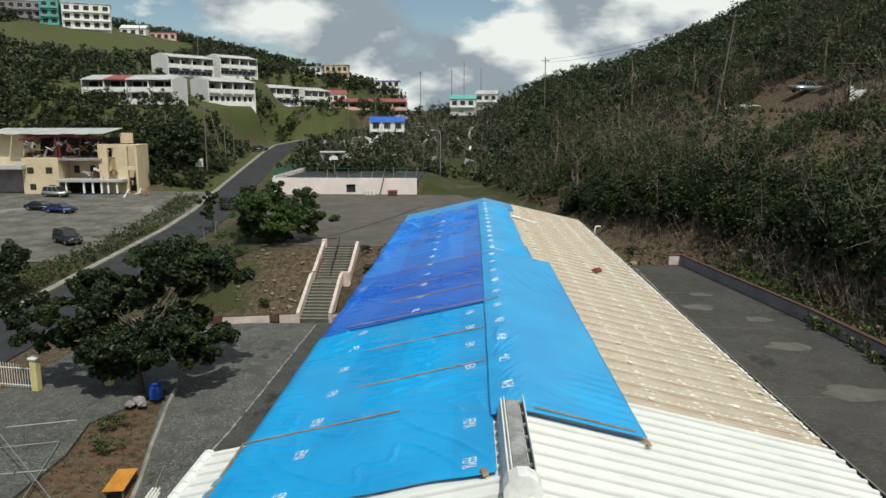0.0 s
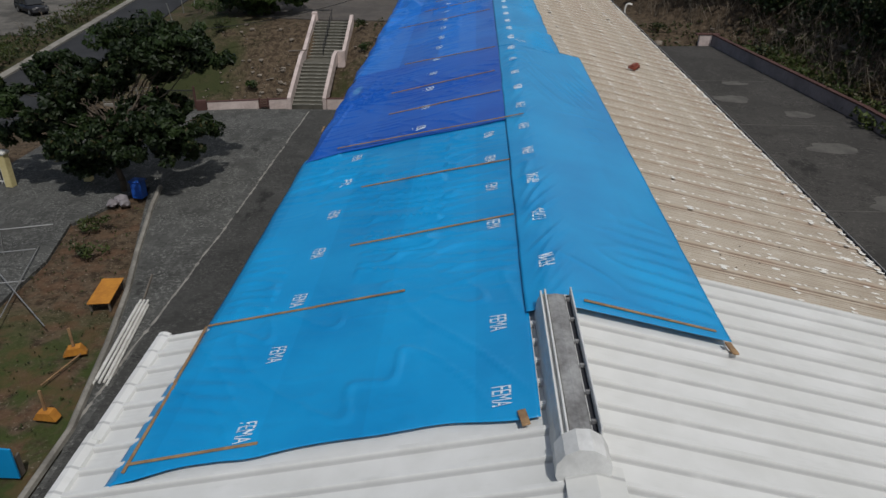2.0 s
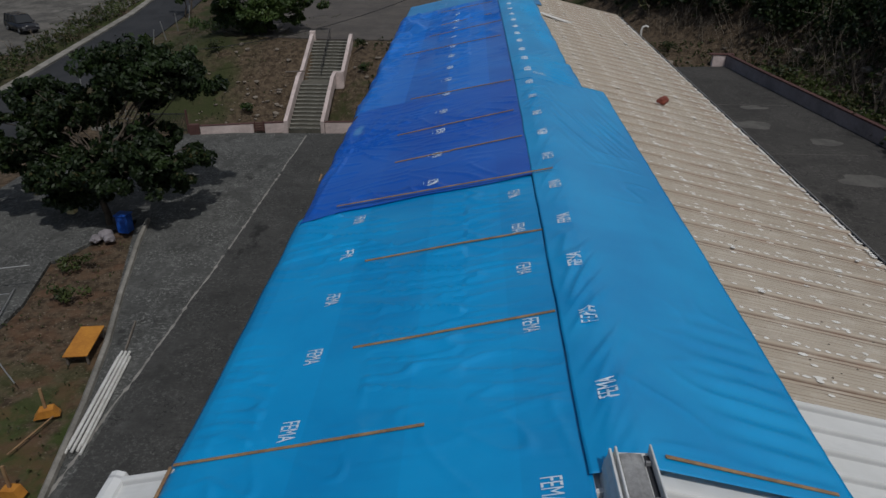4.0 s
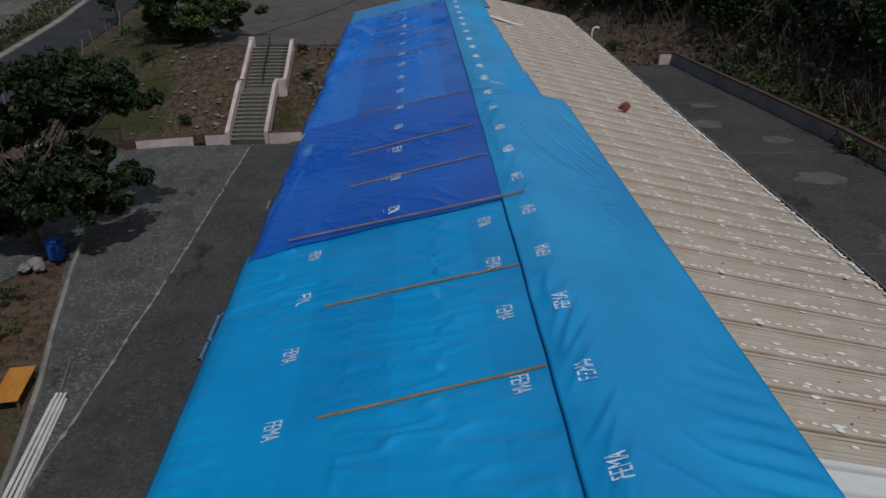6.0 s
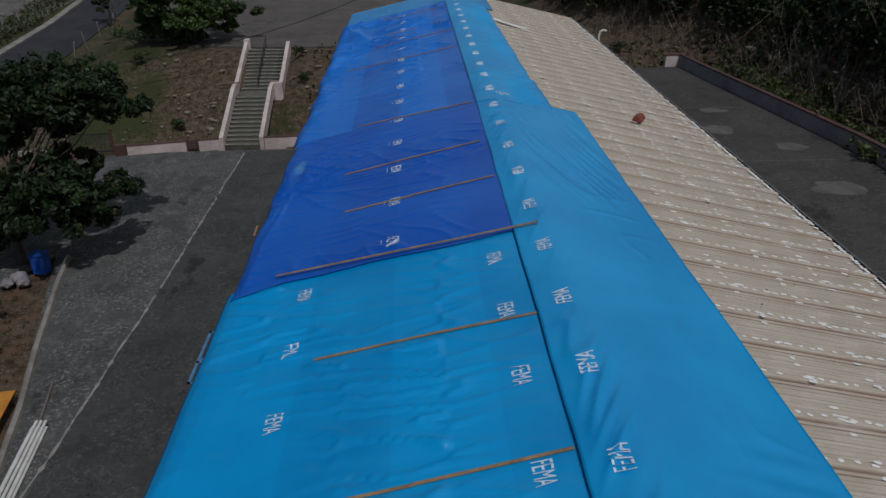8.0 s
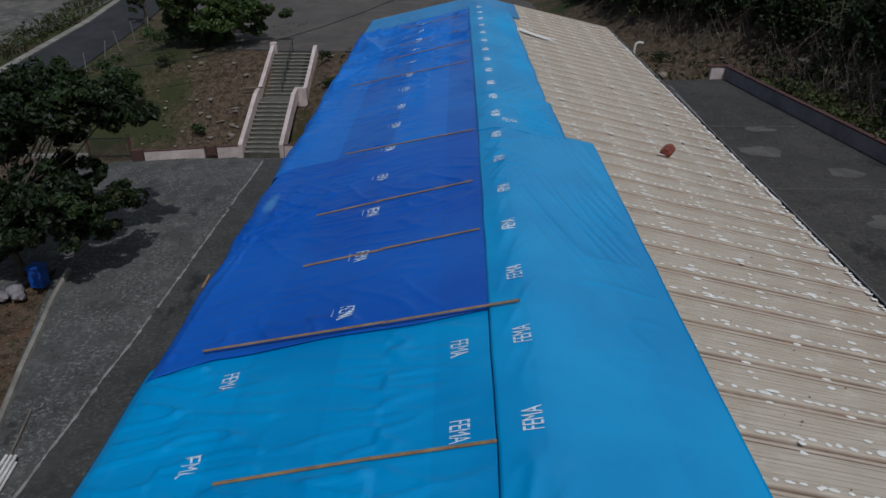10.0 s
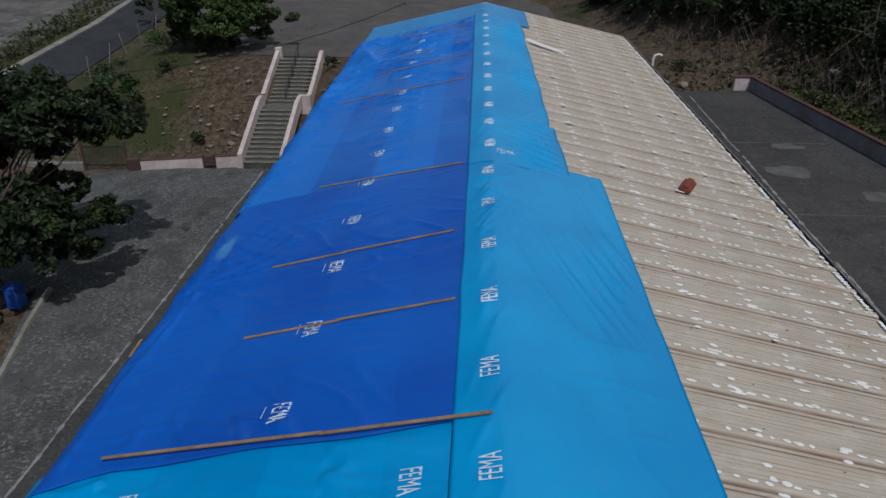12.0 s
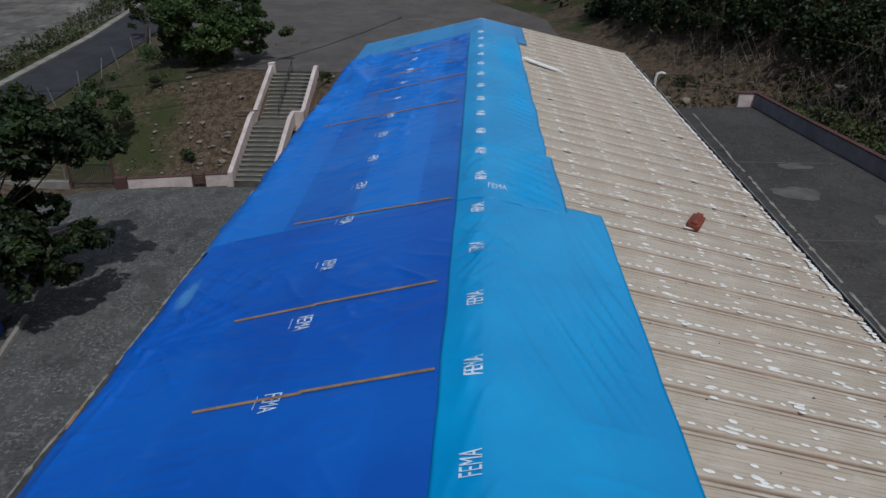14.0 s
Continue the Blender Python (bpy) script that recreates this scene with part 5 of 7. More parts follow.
for a0, b0, a1, b1 in ((0.1, 1.4, 1.9, 3.3), (1.9, 1.4, 3.7, 3.3), (3.7, 1.4, 1.9, 3.3)):
    d = Vector((a1 - a0, b1 - b0, 0)).normalized()
    e = Vector((-d.y, d.x, 0)) * 0.06
    part("painted_line", prism([(a0 - e.x, b0 - e.y), (a1 - e.x, b1 - e.y), (a1 + e.x, b1 + e.y), (a0 + e.x, b0 + e.y)], "z", -0.001, 0.003), M_BLUELINE, bay)

# sealant dabs along the beige roof's ribs and screw lines
rs = np.random.default_rng(21)
dab_v, dab_f = [], []


def dab(x, y, lx, ly, h):
    base = len(dab_v)
    n = 7
    z = roof_z(x) + h
    for k in range(n):
        a = 2 * math.pi * k / n
        r = rs.uniform(0.75, 1.2)
        px, py = x + lx * r * math.cos(a), y + ly * r * math.sin(a)
        dab_v.append((px, py, roof_z(px) + h))
    dab_v.append((x, y, z + 0.006))
    for k in range(n):
        dab_f.append((base + k, base + (k + 1) % n, base + n))


for k in range(int((ROOF_END - WHITE_END) / SHEET)):
    y = WHITE_END + SHEET * k + 0.615
    x = 1.2
    while x < EAVE_R - 0.1:
        if rs.random() < 0.93:
            dab(x, y + rs.normal(0, 0.012), rs.uniform(0.035, 0.075), rs.uniform(0.026, 0.04), 0.06)
        x += rs.uniform(0.14, 0.23)
for xl in SCREW_LINES:
    drift = rs.uniform(-0.004, 0.006)
    y = WHITE_END + 0.1
    while y < ROOF_END:
        u = (y - WHITE_END) % SHEET
        rib = 0.52 < u < 0.7
        x = xl + drift * (y - 25) + rs.normal(0, 0.035)
        if rib or rs.random() < 0.6:
            dab(x, y, rs.uniform(0.045, 0.12 if rib else 0.085), rs.uniform(0.025, 0.045), 0.06 if rib else 0.014)
        y += rs.uniform(0.05, 0.11) if rib else rs.uniform(0.12, 0.26)
for k in range(330):
    y = WHITE_END + (ROOF_END - WHITE_END) * k / 330
    if rs.random() < 0.8:
        dab(EAVE_R - 0.07, y, rs.uniform(0.04, 0.09), rs.uniform(0.04, 0.07), 0.04)
seal = raw("sealant", dab_v, dab_f, M_CAULK)
tagged(seal, "white sealant dabs over screws and ribs", kind="stuff")
seal.parent = school
flecks_v, flecks_f = [], []
for k in range(140):
    x, y = rs.uniform(2.8, 7.6), rs.uniform(14.5, 50)
    s = rs.uniform(0.006, 0.018)
    b = len(flecks_v)
    flecks_v += [(x - s * 1.6, y, roof_z(x) + 0.012), (x, y - s, roof_z(x) + 0.012), (x + s * 1.6, y + s * 0.4, roof_z(x) + 0.012), (x, y + s, roof_z(x) + 0.02)]
    flecks_f.append((b, b + 1, b + 2, b + 3))
fl = raw("leaf_litter", flecks_v, flecks_f, M_BARK)
tagged(fl, "dark bits of leaf and dirt on the roof", "litter", kind="stuff")

# ---- cars ----
def car(name, label, at, turn, paint, kind="suv", group="parked cars"):
    t = thing(name, label, "car", at, turn, group)
    ln, w = (4.7, 1.85)
    hb, ht = {"suv": (1.02, 1.78), "sedan": (0.9, 1.4), "pickup": (1.0, 1.72)}[kind]
    body = [(-ln / 2, 0.42), (-ln / 2, hb - 0.1), (-ln / 2 + 0.1, hb), (ln / 2 - 0.25, hb - 0.06), (ln / 2, hb - 0.22), (ln / 2, 0.4), (ln / 2 - 0.35, 0.3), (-ln / 2 + 0.3, 0.3)]
    bm = prism(body, "y", -w / 2, w / 2)
    bmesh.ops.bevel(bm, geom=[e for e in bm.edges if abs(e.verts[0].co.y - e.verts[1].co.y) < 0.01], offset=0.07, segments=2, affect="EDGES")
    b = part("body", bm, paint, t, "", True)
    cab = {"suv": [(-ln / 2 + 0.12, hb), (-ln / 2 + 0.35, ht), (0.55, ht), (1.25, hb)], "sedan": [(-ln / 2 + 0.55, hb), (-ln / 2 + 1.25, ht), (0.45, ht), (1.25, hb)], "pickup": [(-0.75, hb), (-0.65, ht), (0.45, ht), (1.1, hb)]}[kind]
    bm = prism(cab, "y", -w / 2 + 0.05, w / 2 - 0.05)
    for q in bm.verts:
        if q.co.z > ht - 0.05:
            q.co.y *= 0.84
    bmesh.ops.bevel(bm, geom=bm.edges[:], offset=0.05, segments=1, affect="EDGES")
    part("cabin", bm, M_CARGLASS, t, "dark tinted windows")
    xa, xb = cab[1][0], cab[2][0]
    part("roof_panel", box(xa + 0.02, -w * 0.4, ht - 0.03, xb - 0.02, w * 0.4, ht + 0.03, 0.02), paint, t)
    for s in (-1, 1):
        for x in np.linspace(cab[0][0] + 0.1, cab[3][0] - 0.1, 4):
            topx = xa + (xb - xa) * (x - cab[0][0]) / (cab[3][0] - cab[0][0])
            part("pillar", tube([(x, s * (w / 2 - 0.03), hb), (topx, s * (w * 0.42 - 0.02), ht)], 0.035, 5), paint, t)
    for x in (-ln / 2 + 0.85, ln / 2 - 0.9):
        for s in (-1, 1):
            ty = part("tyre", tube([(x, s * (w / 2 - 0.2), 0.34), (x, s * (w / 2 + 0.02), 0.34)], 0.34, 16), M_TYRE, t)
            rim = part("rim", tube([(x, s * (w / 2), 0.34), (x, s * (w / 2 + 0.035), 0.34)], 0.2, 10), M_RIM, ty)
    for s in (-0.7, 0.7):
        part("headlight", box(ln / 2 - 0.06, s - 0.17, 0.62, ln / 2 + 0.015, s + 0.17, 0.78, 0.02), M_RIM, t, "clear headlight")
        part("tail_light", box(-ln / 2 - 0.015, s - 0.12, 0.65, -ln / 2 + 0.05, s + 0.12, 0.9, 0.02), M_REDROOF, t, "red tail light")
    part("bumper", box(ln / 2 - 0.1, -w / 2 + 0.05, 0.35, ln / 2 + 0.06, w / 2 - 0.05, 0.55, 0.03), M_DARK, t)
    part("bumper", box(-ln / 2 - 0.06, -w / 2 + 0.05, 0.35, -ln / 2 + 0.1, w / 2 - 0.05, 0.55, 0.03), M_DARK, t)
    part("grille", box(ln / 2 - 0.02, -0.45, 0.6, ln / 2 + 0.02, 0.45, 0.78, 0.01), M_DARK, t)
    for s in (-1, 1):
        part("mirror", box(0.95, s * (w / 2 + 0.08) - 0.08, hb, 1.1, s * (w / 2 + 0.08) + 0.08, hb + 0.16, 0.03), paint, t)
    if kind == "pickup":
        for s in (-1, 1):
            part("bed_side", box(-ln / 2, s * (w / 2 - 0.04) - 0.04, hb - 0.05, -0.75, s * (w / 2 - 0.04) + 0.04, hb + 0.12, 0.01), paint, t)
    return t


def gz(x, y):
    return float(ground_z(x, y))


car("suv", "black sport utility vehicle parked on patched asphalt", (-50.0, 86.0, gz(-50, 86) + 0.04), -38, M_CARBLACK)
car("car", "dark blue sedan parked on patched asphalt", (-63.2, 107.6, gz(-63.2, 107.6) + 0.04), -12, M_CARBLUE, "sedan")
car("car", "dark sedan parked beside the blue car", (-67.6, 109.6, gz(-67.6, 109.6) + 0.04), -10, M_CARBLACK, "sedan")
car("suv", "silver estate car in front of the ruined building", (-73.0, 123.4, gz(-73, 123.4) + 0.04), -10, M_CARSILVER)
car("car", "black car turning at the road junction", (-56.4, 190.5, gz(-56.4, 190.5) + 0.08), 4, M_CARBLACK, "sedan")
car("pickup_truck", "grey pickup truck parked on the hillside", (52.5, 117, gz(52.5, 117) + 0.02), 8, M_CARSILVER, "pickup")
car("car", "dark car on the road far uphill", (-41, 234, gz(-41, 234) + 0.08), 80, M_CARBLACK, "sedan")
car("suv", "dark sport utility vehicle driving on the road", (-37.8, 112, gz(-37.8, 112) + 0.08), 70, M_CARBLACK)


# ---- houses ----
def opening(parent, x0, x1, z0, z1, y, sill=True):
    w = part("window", box(x0, y - 0.03, z0, x1, y + 0.05, z1), M_DARK, parent, "dark window")
    part("frame", box(x0 - 0.08, y - 0.07, z1, x1 + 0.08, y, z1 + 0.1), M_WHITEW, w)
    if sill:
        part("sill", box(x0 - 0.08, y - 0.1, z0 - 0.1, x1 + 0.08, y, z0), M_WHITEW, w)


def apartment_row(label, at, turn, units, uw, lower, walls, roofs, deep=8.0, low=2.7, up=2.6, group="apartment rows"):
    """Two storeys: a balcony with fin walls above, a plain storey below, a sheet roof for each unit."""
    W = units * uw
    ca, sa = math.cos(radians(turn)), math.sin(radians(turn))
    seat = min(gz(at[0] + ca * W * u, at[1] + sa * W * u) for u in (0.1, 0.5, 0.9)) + 0.2
    t = thing("apartment_building", label, "building", (at[0], at[1], seat), turn, group)
    side = [(0, -3), (deep, -3), (deep, low + up + 0.6), (deep * 0.55, low + up + 1.1), (0, low + up)]
    part("end_wall", prism(side, "x", -0.25, 0.0), walls, t)
    part("end_wall", prism(side, "x", W, W + 0.25), walls, t)
    part("lower_wall", box(0, 0.9, -3, W, 1.2, low), lower, t)
    part("plinth", box(0, 0.2, -3, W, 0.9, 0.7), walls, t)
    part("upper_wall", box(0, 2.6, low, W, 2.85, low + up), walls, t)
    part("back_wall", box(0, deep - 0.3, -3, W, deep, low + up + 0.5), walls, t)
    part("floor_slab", box(0, 0.0, low - 0.18, W, deep - 0.3, low), walls, t)
    for k in range(units):
        x = k * uw
        part("balcony", box(x + 0.12, -0.02, low, x + uw - 0.12, 0.14, low + 1.0), walls, t)
        r = bmesh.new()
        prism([(-0.9, low + up - 0.2), (deep * 0.55, low + up + 1.15), (deep * 0.55, low + up + 1.3), (-0.9, low + up - 0.04)], "x", x + 0.02, x + uw - 0.02, r)
        part("roof", r, roofs[k % len(roofs)], t)
        r = bmesh.new()
        prism([(deep * 0.55, low + up + 1.15), (deep + 0.4, low + up + 0.5), (deep + 0.4, low + up + 0.64), (deep * 0.55, low + up + 1.3)], "x", x + 0.02, x + uw - 0.02, r)
        part("roof", r, roofs[k % len(roofs)], t)
        if k:
            part("fin_wall", box(x - 0.15, -0.45, low - 0.7, x + 0.15, 2.7, low + up), walls, t)
        # doors and windows, drawn oversized and dark to add the recess's shade
        opening(t, x + uw * 0.08, x + uw * 0.48, low + 0.05, low + 2.25, 2.6, False)
        opening(t, x + uw * 0.55, x + uw * 0.9, low + 0.6, low + 2.2, 2.6, False)
        opening(t, x + uw * 0.14, x + uw * 0.42, 1.1, 2.35, 0.9)
        opening(t, x + uw * 0.6, x + uw * 0.88, 1.1, 2.35, 0.9)
    return t


ROW_TAGS = [("white two-storey apartment row with balconies and red roof bay", 4, M_WHITEW, M_WHITEW, [M_GREYROOF, M_REDROOF, M_GREYROOF, M_GREYROOF], 2.7, 2.6)]
ROW_TAGS += [("white apartment row on a green slope", 4, M_WHITEW, M_WHITEW, [M_GREYROOF], 3.3, 3.0)]
ROW_TAGS += [("white apartment row with slate-blue lower wall", 4, M_SLATE, M_WHITEW, [M_GREYROOF], 3.2, 3.0)] * 4
ROW_TAGS += [("salmon two-storey apartment row with red metal roof", 5, M_PINKB, M_PINKB, [M_REDROOF], 3.1, 2.9)]
for (px, py, turn, wide, deep, pz), (label, units, lower, walls, roofs, low, up) in zip(PADS, ROW_TAGS):
    apartment_row(label, (px, py, pz), turn, units, wide / units, lower, walls, roofs, deep, low, up)


def block_house(label, at, turn, w, d, storeys, cols, wall, roof, flat=False, sh=3.0):
    t = thing("house", label, "building", at, turn, "hillside houses")
    h = storeys * sh
    part("wall", box(0, 0, -3, w, d, h, 0.05), wall, t)
    if flat:
        part("roof", box(-0.3, -0.3, h, w + 0.3, d + 0.3, h + 0.25, 0.03), roof, t)
    else:
        part("roof", prism([(-0.4, h - 0.05), (d / 2, h + 1.5), (d + 0.4, h - 0.05), (d / 2, h + 1.25)], "x", -0.4, w + 0.4), roof, t)
    for s in range(storeys):
        part("balcony", box(0.1, -0.9, s * sh - 0.12, w - 0.1, 0, s * sh + 0.05), wall, t)
        for c in range(cols):
            x = w * (c + 0.5) / cols
            opening(t, x - w / cols * 0.28, x + w / cols * 0.28, s * sh + 0.7, s * sh + 2.3, -0.02)
            part("column", box(w * c / cols - 0.1, -0.9, s * sh, w * c / cols + 0.1, -0.7, s * sh + sh), wall, t)
    return t


block_house("grey unfinished hillside block with open balconies", (-170, 262, 51), 20, 14, 9, 3, 5, M_GREYW, M_GREYROOF, True)
block_house("teal house on the hilltop", (-156, 264, 51.5), 20, 6, 8, 3, 2, M_TEAL, M_GREYROOF, True)
block_house("white hilltop house with deep balconies", (-149, 266, 50.5), 24, 16, 9, 3, 5, M_WHITEW, M_GREYROOF, True)
block_house("grey damaged house on the hilltop", (-178, 252, 44), 20, 9, 8, 2, 3, M_GREYW, M_GREYROOF, True)
block_house("low white house below the hilltop", (-134.5, 280, 49.3), 10, 9, 7, 1, 3, M_WHITEW, M_WHITEROOF)
block_house("salmon house with flat roof near the skyline", (-127, 288, 48.6), 12, 10, 8, 1, 4, M_PINKB, M_REDROOF, True)
block_house("white house on the ridge", (-70, 282, 32.4), 4, 12, 8, 2, 6, M_WHITEW, M_GREYROOF, True, 2.6)
block_house("tan house on the ridge", (-58, 290, 33), 4, 9, 8, 2, 4, M_CREAM, M_GREYROOF, True)
block_house("white house with red roof below the ridge", (-54, 268, 24), 15, 8, 8, 1, 3, M_WHITEW, M_REDROOF)
block_house("white house behind the salmon row", (-38.4, 290, 27.5), 4, 10, 8, 2, 4, M_WHITEW, M_BLUEPAINT, True, 2.6)
block_house("white valley house with a torn blue tarp roof", (-28.5, 205, 11.5), 4, 9.5, 8, 2, 3, M_WHITEW, M_BLUE, False, 2.6)
block_house("small teal-roofed house far down the valley", (-7.5, 264, 22), -5, 9, 8, 1, 3, M_WHITEW, M_TEAL, False)
block_house("white house among far trees", (2, 285, 24.5), -5, 8, 8, 1, 3, M_WHITEW, M_GREYROOF, False)
block_house("grey shed behind the ball court", (-33, 158, 7.5), 10, 5, 4, 1, 2, M_GREYW, M_GREYROOF, True, 2.4)
block_house("white flat-roofed house on the wooded slope", (32, 160, 20.5), -10, 8, 6, 1, 3, M_WHITEW, M_GREYROOF, True, 2.6)
# rubble of white boards round the valley houses
rv = np.random.default_rng(31)
for k in range(90):
    x, y = float(rv.uniform(-38, 4)), float(rv.uniform(165, 250))
    if k % 2:
        x, y = float(rv.normal(-27, 5)), float(rv.normal(198, 5))
    if abs(x - road_x(y)) < 6:
        continue
    ob = solo("debris_board", box(-rv.uniform(0.4, 1.6), -0.05, -0.3, rv.uniform(0.4, 1.6), 0.06, rv.uniform(0.3, 1.2), 0.01), M_WHITEW if k % 3 else M_GREYROOF, "broken white boards and sheets among torn trees", "debris", "storm debris")
    ob.matrix_basis = pose(x, y, gz(x, y) + rv.uniform(0.3, 2.2), rv.uniform(-40, 40), rv.uniform(-30, 30), rv.uniform(0, 180))

# ---- the ruined building ----
ruin = thing("ruined_building", "cream three-storey building with its roof torn off", "building", (-84.5, 126.3, 3.5), 3)
K = 0.0985


def rbox(name, p0, p1, q0, q1, y0, y1, m, label=""):
    """A block from p0 to p1 along the front and q0 to q1 up, both in tenths of a metre."""
    return part(name, box(p0 * K, y0, q0 * K, p1 * K, y1, q1 * K, 0.03), m, ruin, label)


rbox("wall", -60, 28, 50, 115, 3, 12, M_CREAM)
rbox("shed_wall", -60, 40, -10, 48, 2.2, 3, M_GREYW)
rbox("shed_roof", -60, 46, 48, 56, -1.5, 3, M_GREYROOF)
rbox("wall", 38, 104, -10, 68, 0, 9, M_CREAM)
for p0, p1, q0, q1 in ((47, 59, 40, 51), (81, 93, 40, 51), (50, 61, 10, 21), (85, 97, 6, 19)):
    w = rbox("window", p0, p1, q0, q1, -0.06, 0.1, M_DARK, "dark window")
rbox("wall", 104, 182, -10, 64, 4.2, 9, M_CREAM)
for p0 in (112, 142, 162):
    rbox("window", p0, p0 + 10, 38, 52, 4.1, 4.3, M_DARK, "dark window")
rbox("porch_roof", 105, 226, 25, 30, -1.6, 4.4, M_GREYROOF)
for k, p0 in enumerate((120, 152, 168, 184, 196, 212)):
    rbox("column", p0, p0 + 3.2, 3, 25, -1.3, -1.0, M_WHITEW)
    rbox("column_foot", p0 - 0.3, p0 + 3.5, -10, 5, -1.35, -0.95, M_BLUEPAINT)
# near-black colour stands for the shade under the porch roof
rbox("porch_wall", 106, 222, -10, 26, 3.0, 3.3, M_DARK, "porch wall with its shade painted in as near-black")
for p0, p1, q0, q1 in ((175, 192, -10, 93), (209, 228, -10, 93), (192, 209, -10, 30), (192, 209, 86, 93)):
    rbox("wall", p0, p1, q0, q1, 0.6, 1.2, M_CREAM)
rbox("wall", 228, 246, 88, 92, 0.6, 6, M_CREAM)
rbox("wall", 242, 246, -10, 90, 0.6, 6, M_CREAM)
rbox("wall", 228, 243, 45, 52, 0.6, 6, M_CREAM)
rbox("wall", 176, 244, -10, 91, 6, 6.4, M_CREAM)
# near-black wall stands for the shade inside the open storey
rbox("inner_wall", 28, 182, 64, 104, 8.6, 9, M_DARK, "gutted interior with its shade painted in as near-black")
rbox("floor_slab", 28, 182, 63, 67, 0.2, 9, M_GREYW)
rbox("back_wall", 180, 205, 92, 112, 9, 9.5, M_CREAM)
for p0 in (97, 103):
    rbox("steel_column", p0, p0 + 3, 62, 106, 0.8, 1.2, M_RUSTRED, "red steel column")
part("steel_beam", tube([(3.2, 1.0, 10.0), (10.0, 1.0, 10.7), (17.6, 2.0, 10.2)], 0.28, 4), M_RUSTRED, ruin, "bent red steel beam")
part("steel_beam", tube([(4.0, 2.0, 10.6), (18.0, 3.5, 11.1)], 0.22, 4), M_RUSTRED, ruin, "bent red steel beam")
rr = random.Random(8)
for k in range(9):
    x = -4 + k * 2.5
    part("roof_sheet", prism([(0.6 + rr.uniform(-0.6, 0.6), 10.9), (9.5, 11.9), (9.5, 11.98), (0.6, 11.0)], "x", x, x + 2.3), M_GREYROOF, ruin)
for k in range(60):
    bm = box(-rr.uniform(0.3, 1.4), -0.05, -0.05, rr.uniform(0.3, 1.4), 0.05, rr.uniform(0.06, 0.5), 0.01)
    ob = part("debris", bm, (M_GREYW, M_WHITEW, M_TIMBER, M_STRIP, M_RUSTRED)[k % 5], ruin)
    low = k % 3 == 0
    ob.matrix_basis = pose(rr.uniform(13, 21) if low else rr.uniform(3.2, 17.5), rr.uniform(-1.2, 3.5) if low else rr.uniform(0.4, 4), rr.uniform(3.0, 4.6) if low else rr.uniform(6.8, 9.4), rr.uniform(-60, 60), rr.uniform(-60, 60), rr.uniform(0, 180))
for k in range(8):
    ob = solo("fallen_timber", box(-1.2, -0.06, -0.06, 1.2, 0.06, 0.06), M_STRIP if k % 2 else M_WHITEW, "broken timber lying before the ruin", "debris", "storm debris")
    x, y = -60 + rr.uniform(-1, 3), 124 + rr.uniform(-1, 3)
    ob.matrix_basis = pose(x, y, gz(x, y) + 0.5, 0, rr.uniform(-40, 10), rr.uniform(0, 180))

# ---- ball court ----
ball = thing("ball_court_wall", "long pale pink retaining wall of the ball court", "wall", (-34.2, 122.6, 4.1), 0, kind="structure")
for xa, xb in ((0, 12.8), (14.4, 25.0)):
    part("wall_body", box(xa, 0, -0.3, xb, 0.35, 3.0, 0.02), M_PINKPALE, ball)
part("wall_body", box(12.8, 0, -0.3, 14.4, 0.35, 0.5), M_PINKPALE, ball)
part("wall_body", box(12.8, 0, 1.9, 14.4, 0.35, 3.0), M_PINKPALE, ball)
# near-black sheet at the back stands for the niche's shade
part("recess", box(12.8, 0.3, 0.5, 14.4, 0.34, 1.9), M_DARK, ball, "niche closed by a dark sheet for its shade")
part("side_wall", box(0, 0.35, -0.3, 0.35, 25, 3.3), M_PINKPALE, ball)
part("leaning_post", tube([(18.6, -0.25, 0), (19.4, -0.1, 3.2)], 0.12, 5), M_TIMBER, ball)
slab("ball_court", [(-34, 123), (-9, 123), (-9, 146), (-34, 146)], 6.68, 0.2, M_ROAD, "grey asphalt ball court", "court")
bf = thing("court_fence", "bent wire fence with green posts round the ball court", "fence", (-34.2, 122.9, 6.7))
for k in range(14):
    a = rr.uniform(-0.5, 0.5)
    part("post", tube([(k * 1.9, 0.2, 0), (k * 1.9 + a, 0.2 + rr.uniform(-0.3, 0.6), rr.uniform(1.3, 2.4))], 0.05, 5), M_GREENMESH if k < 5 else M_STEEL, bf)
for zz in (0.7, 1.4, 2.0):
    part("rail", tube([(x, 0.2, zz + rr.uniform(-0.15, 0.15)) for x in np.linspace(0, 24.6, 9)], 0.025, 4), M_GREENMESH, bf)
for k in range(7):
    part("post", tube([(0.1, k * 3.4, 0), (0.1 + rr.uniform(-0.3, 0.3), k * 3.4, 2.4)], 0.05, 5), M_GREENMESH, bf)
part("screen", box(0.05, 0.3, 0.1, 0.12, 12, 1.6), M_GREENMESH, bf, "torn green screen")
for x, y in ((-26.2, 137), (-24.8, 144)):
    hp = thing("basketball_hoop", "basketball hoop with white fan backboard", "hoop", (x, y, 6.65), 0, "basketball hoops")
    part("pole", tube([(0, 0.6, 0), (0, 0.6, 2.2), (0, 0, 2.9)], 0.09, 6), M_STEEL, hp)
    part("backboard", prism([(0.85 * math.cos(a), 3.0 + 0.62 * math.sin(a)) for a in (math.pi * k / 10 - 0.25 for k in range(13))], "y", -0.06, 0.02), M_WHITEW, hp, "white backboard")
    part("ring", tube([(0.24 * math.cos(a), -0.32 + 0.24 * math.sin(a), 2.85) for a in (2 * math.pi * k / 12 for k in range(13))], 0.02, 4), M_ORANGE, hp)
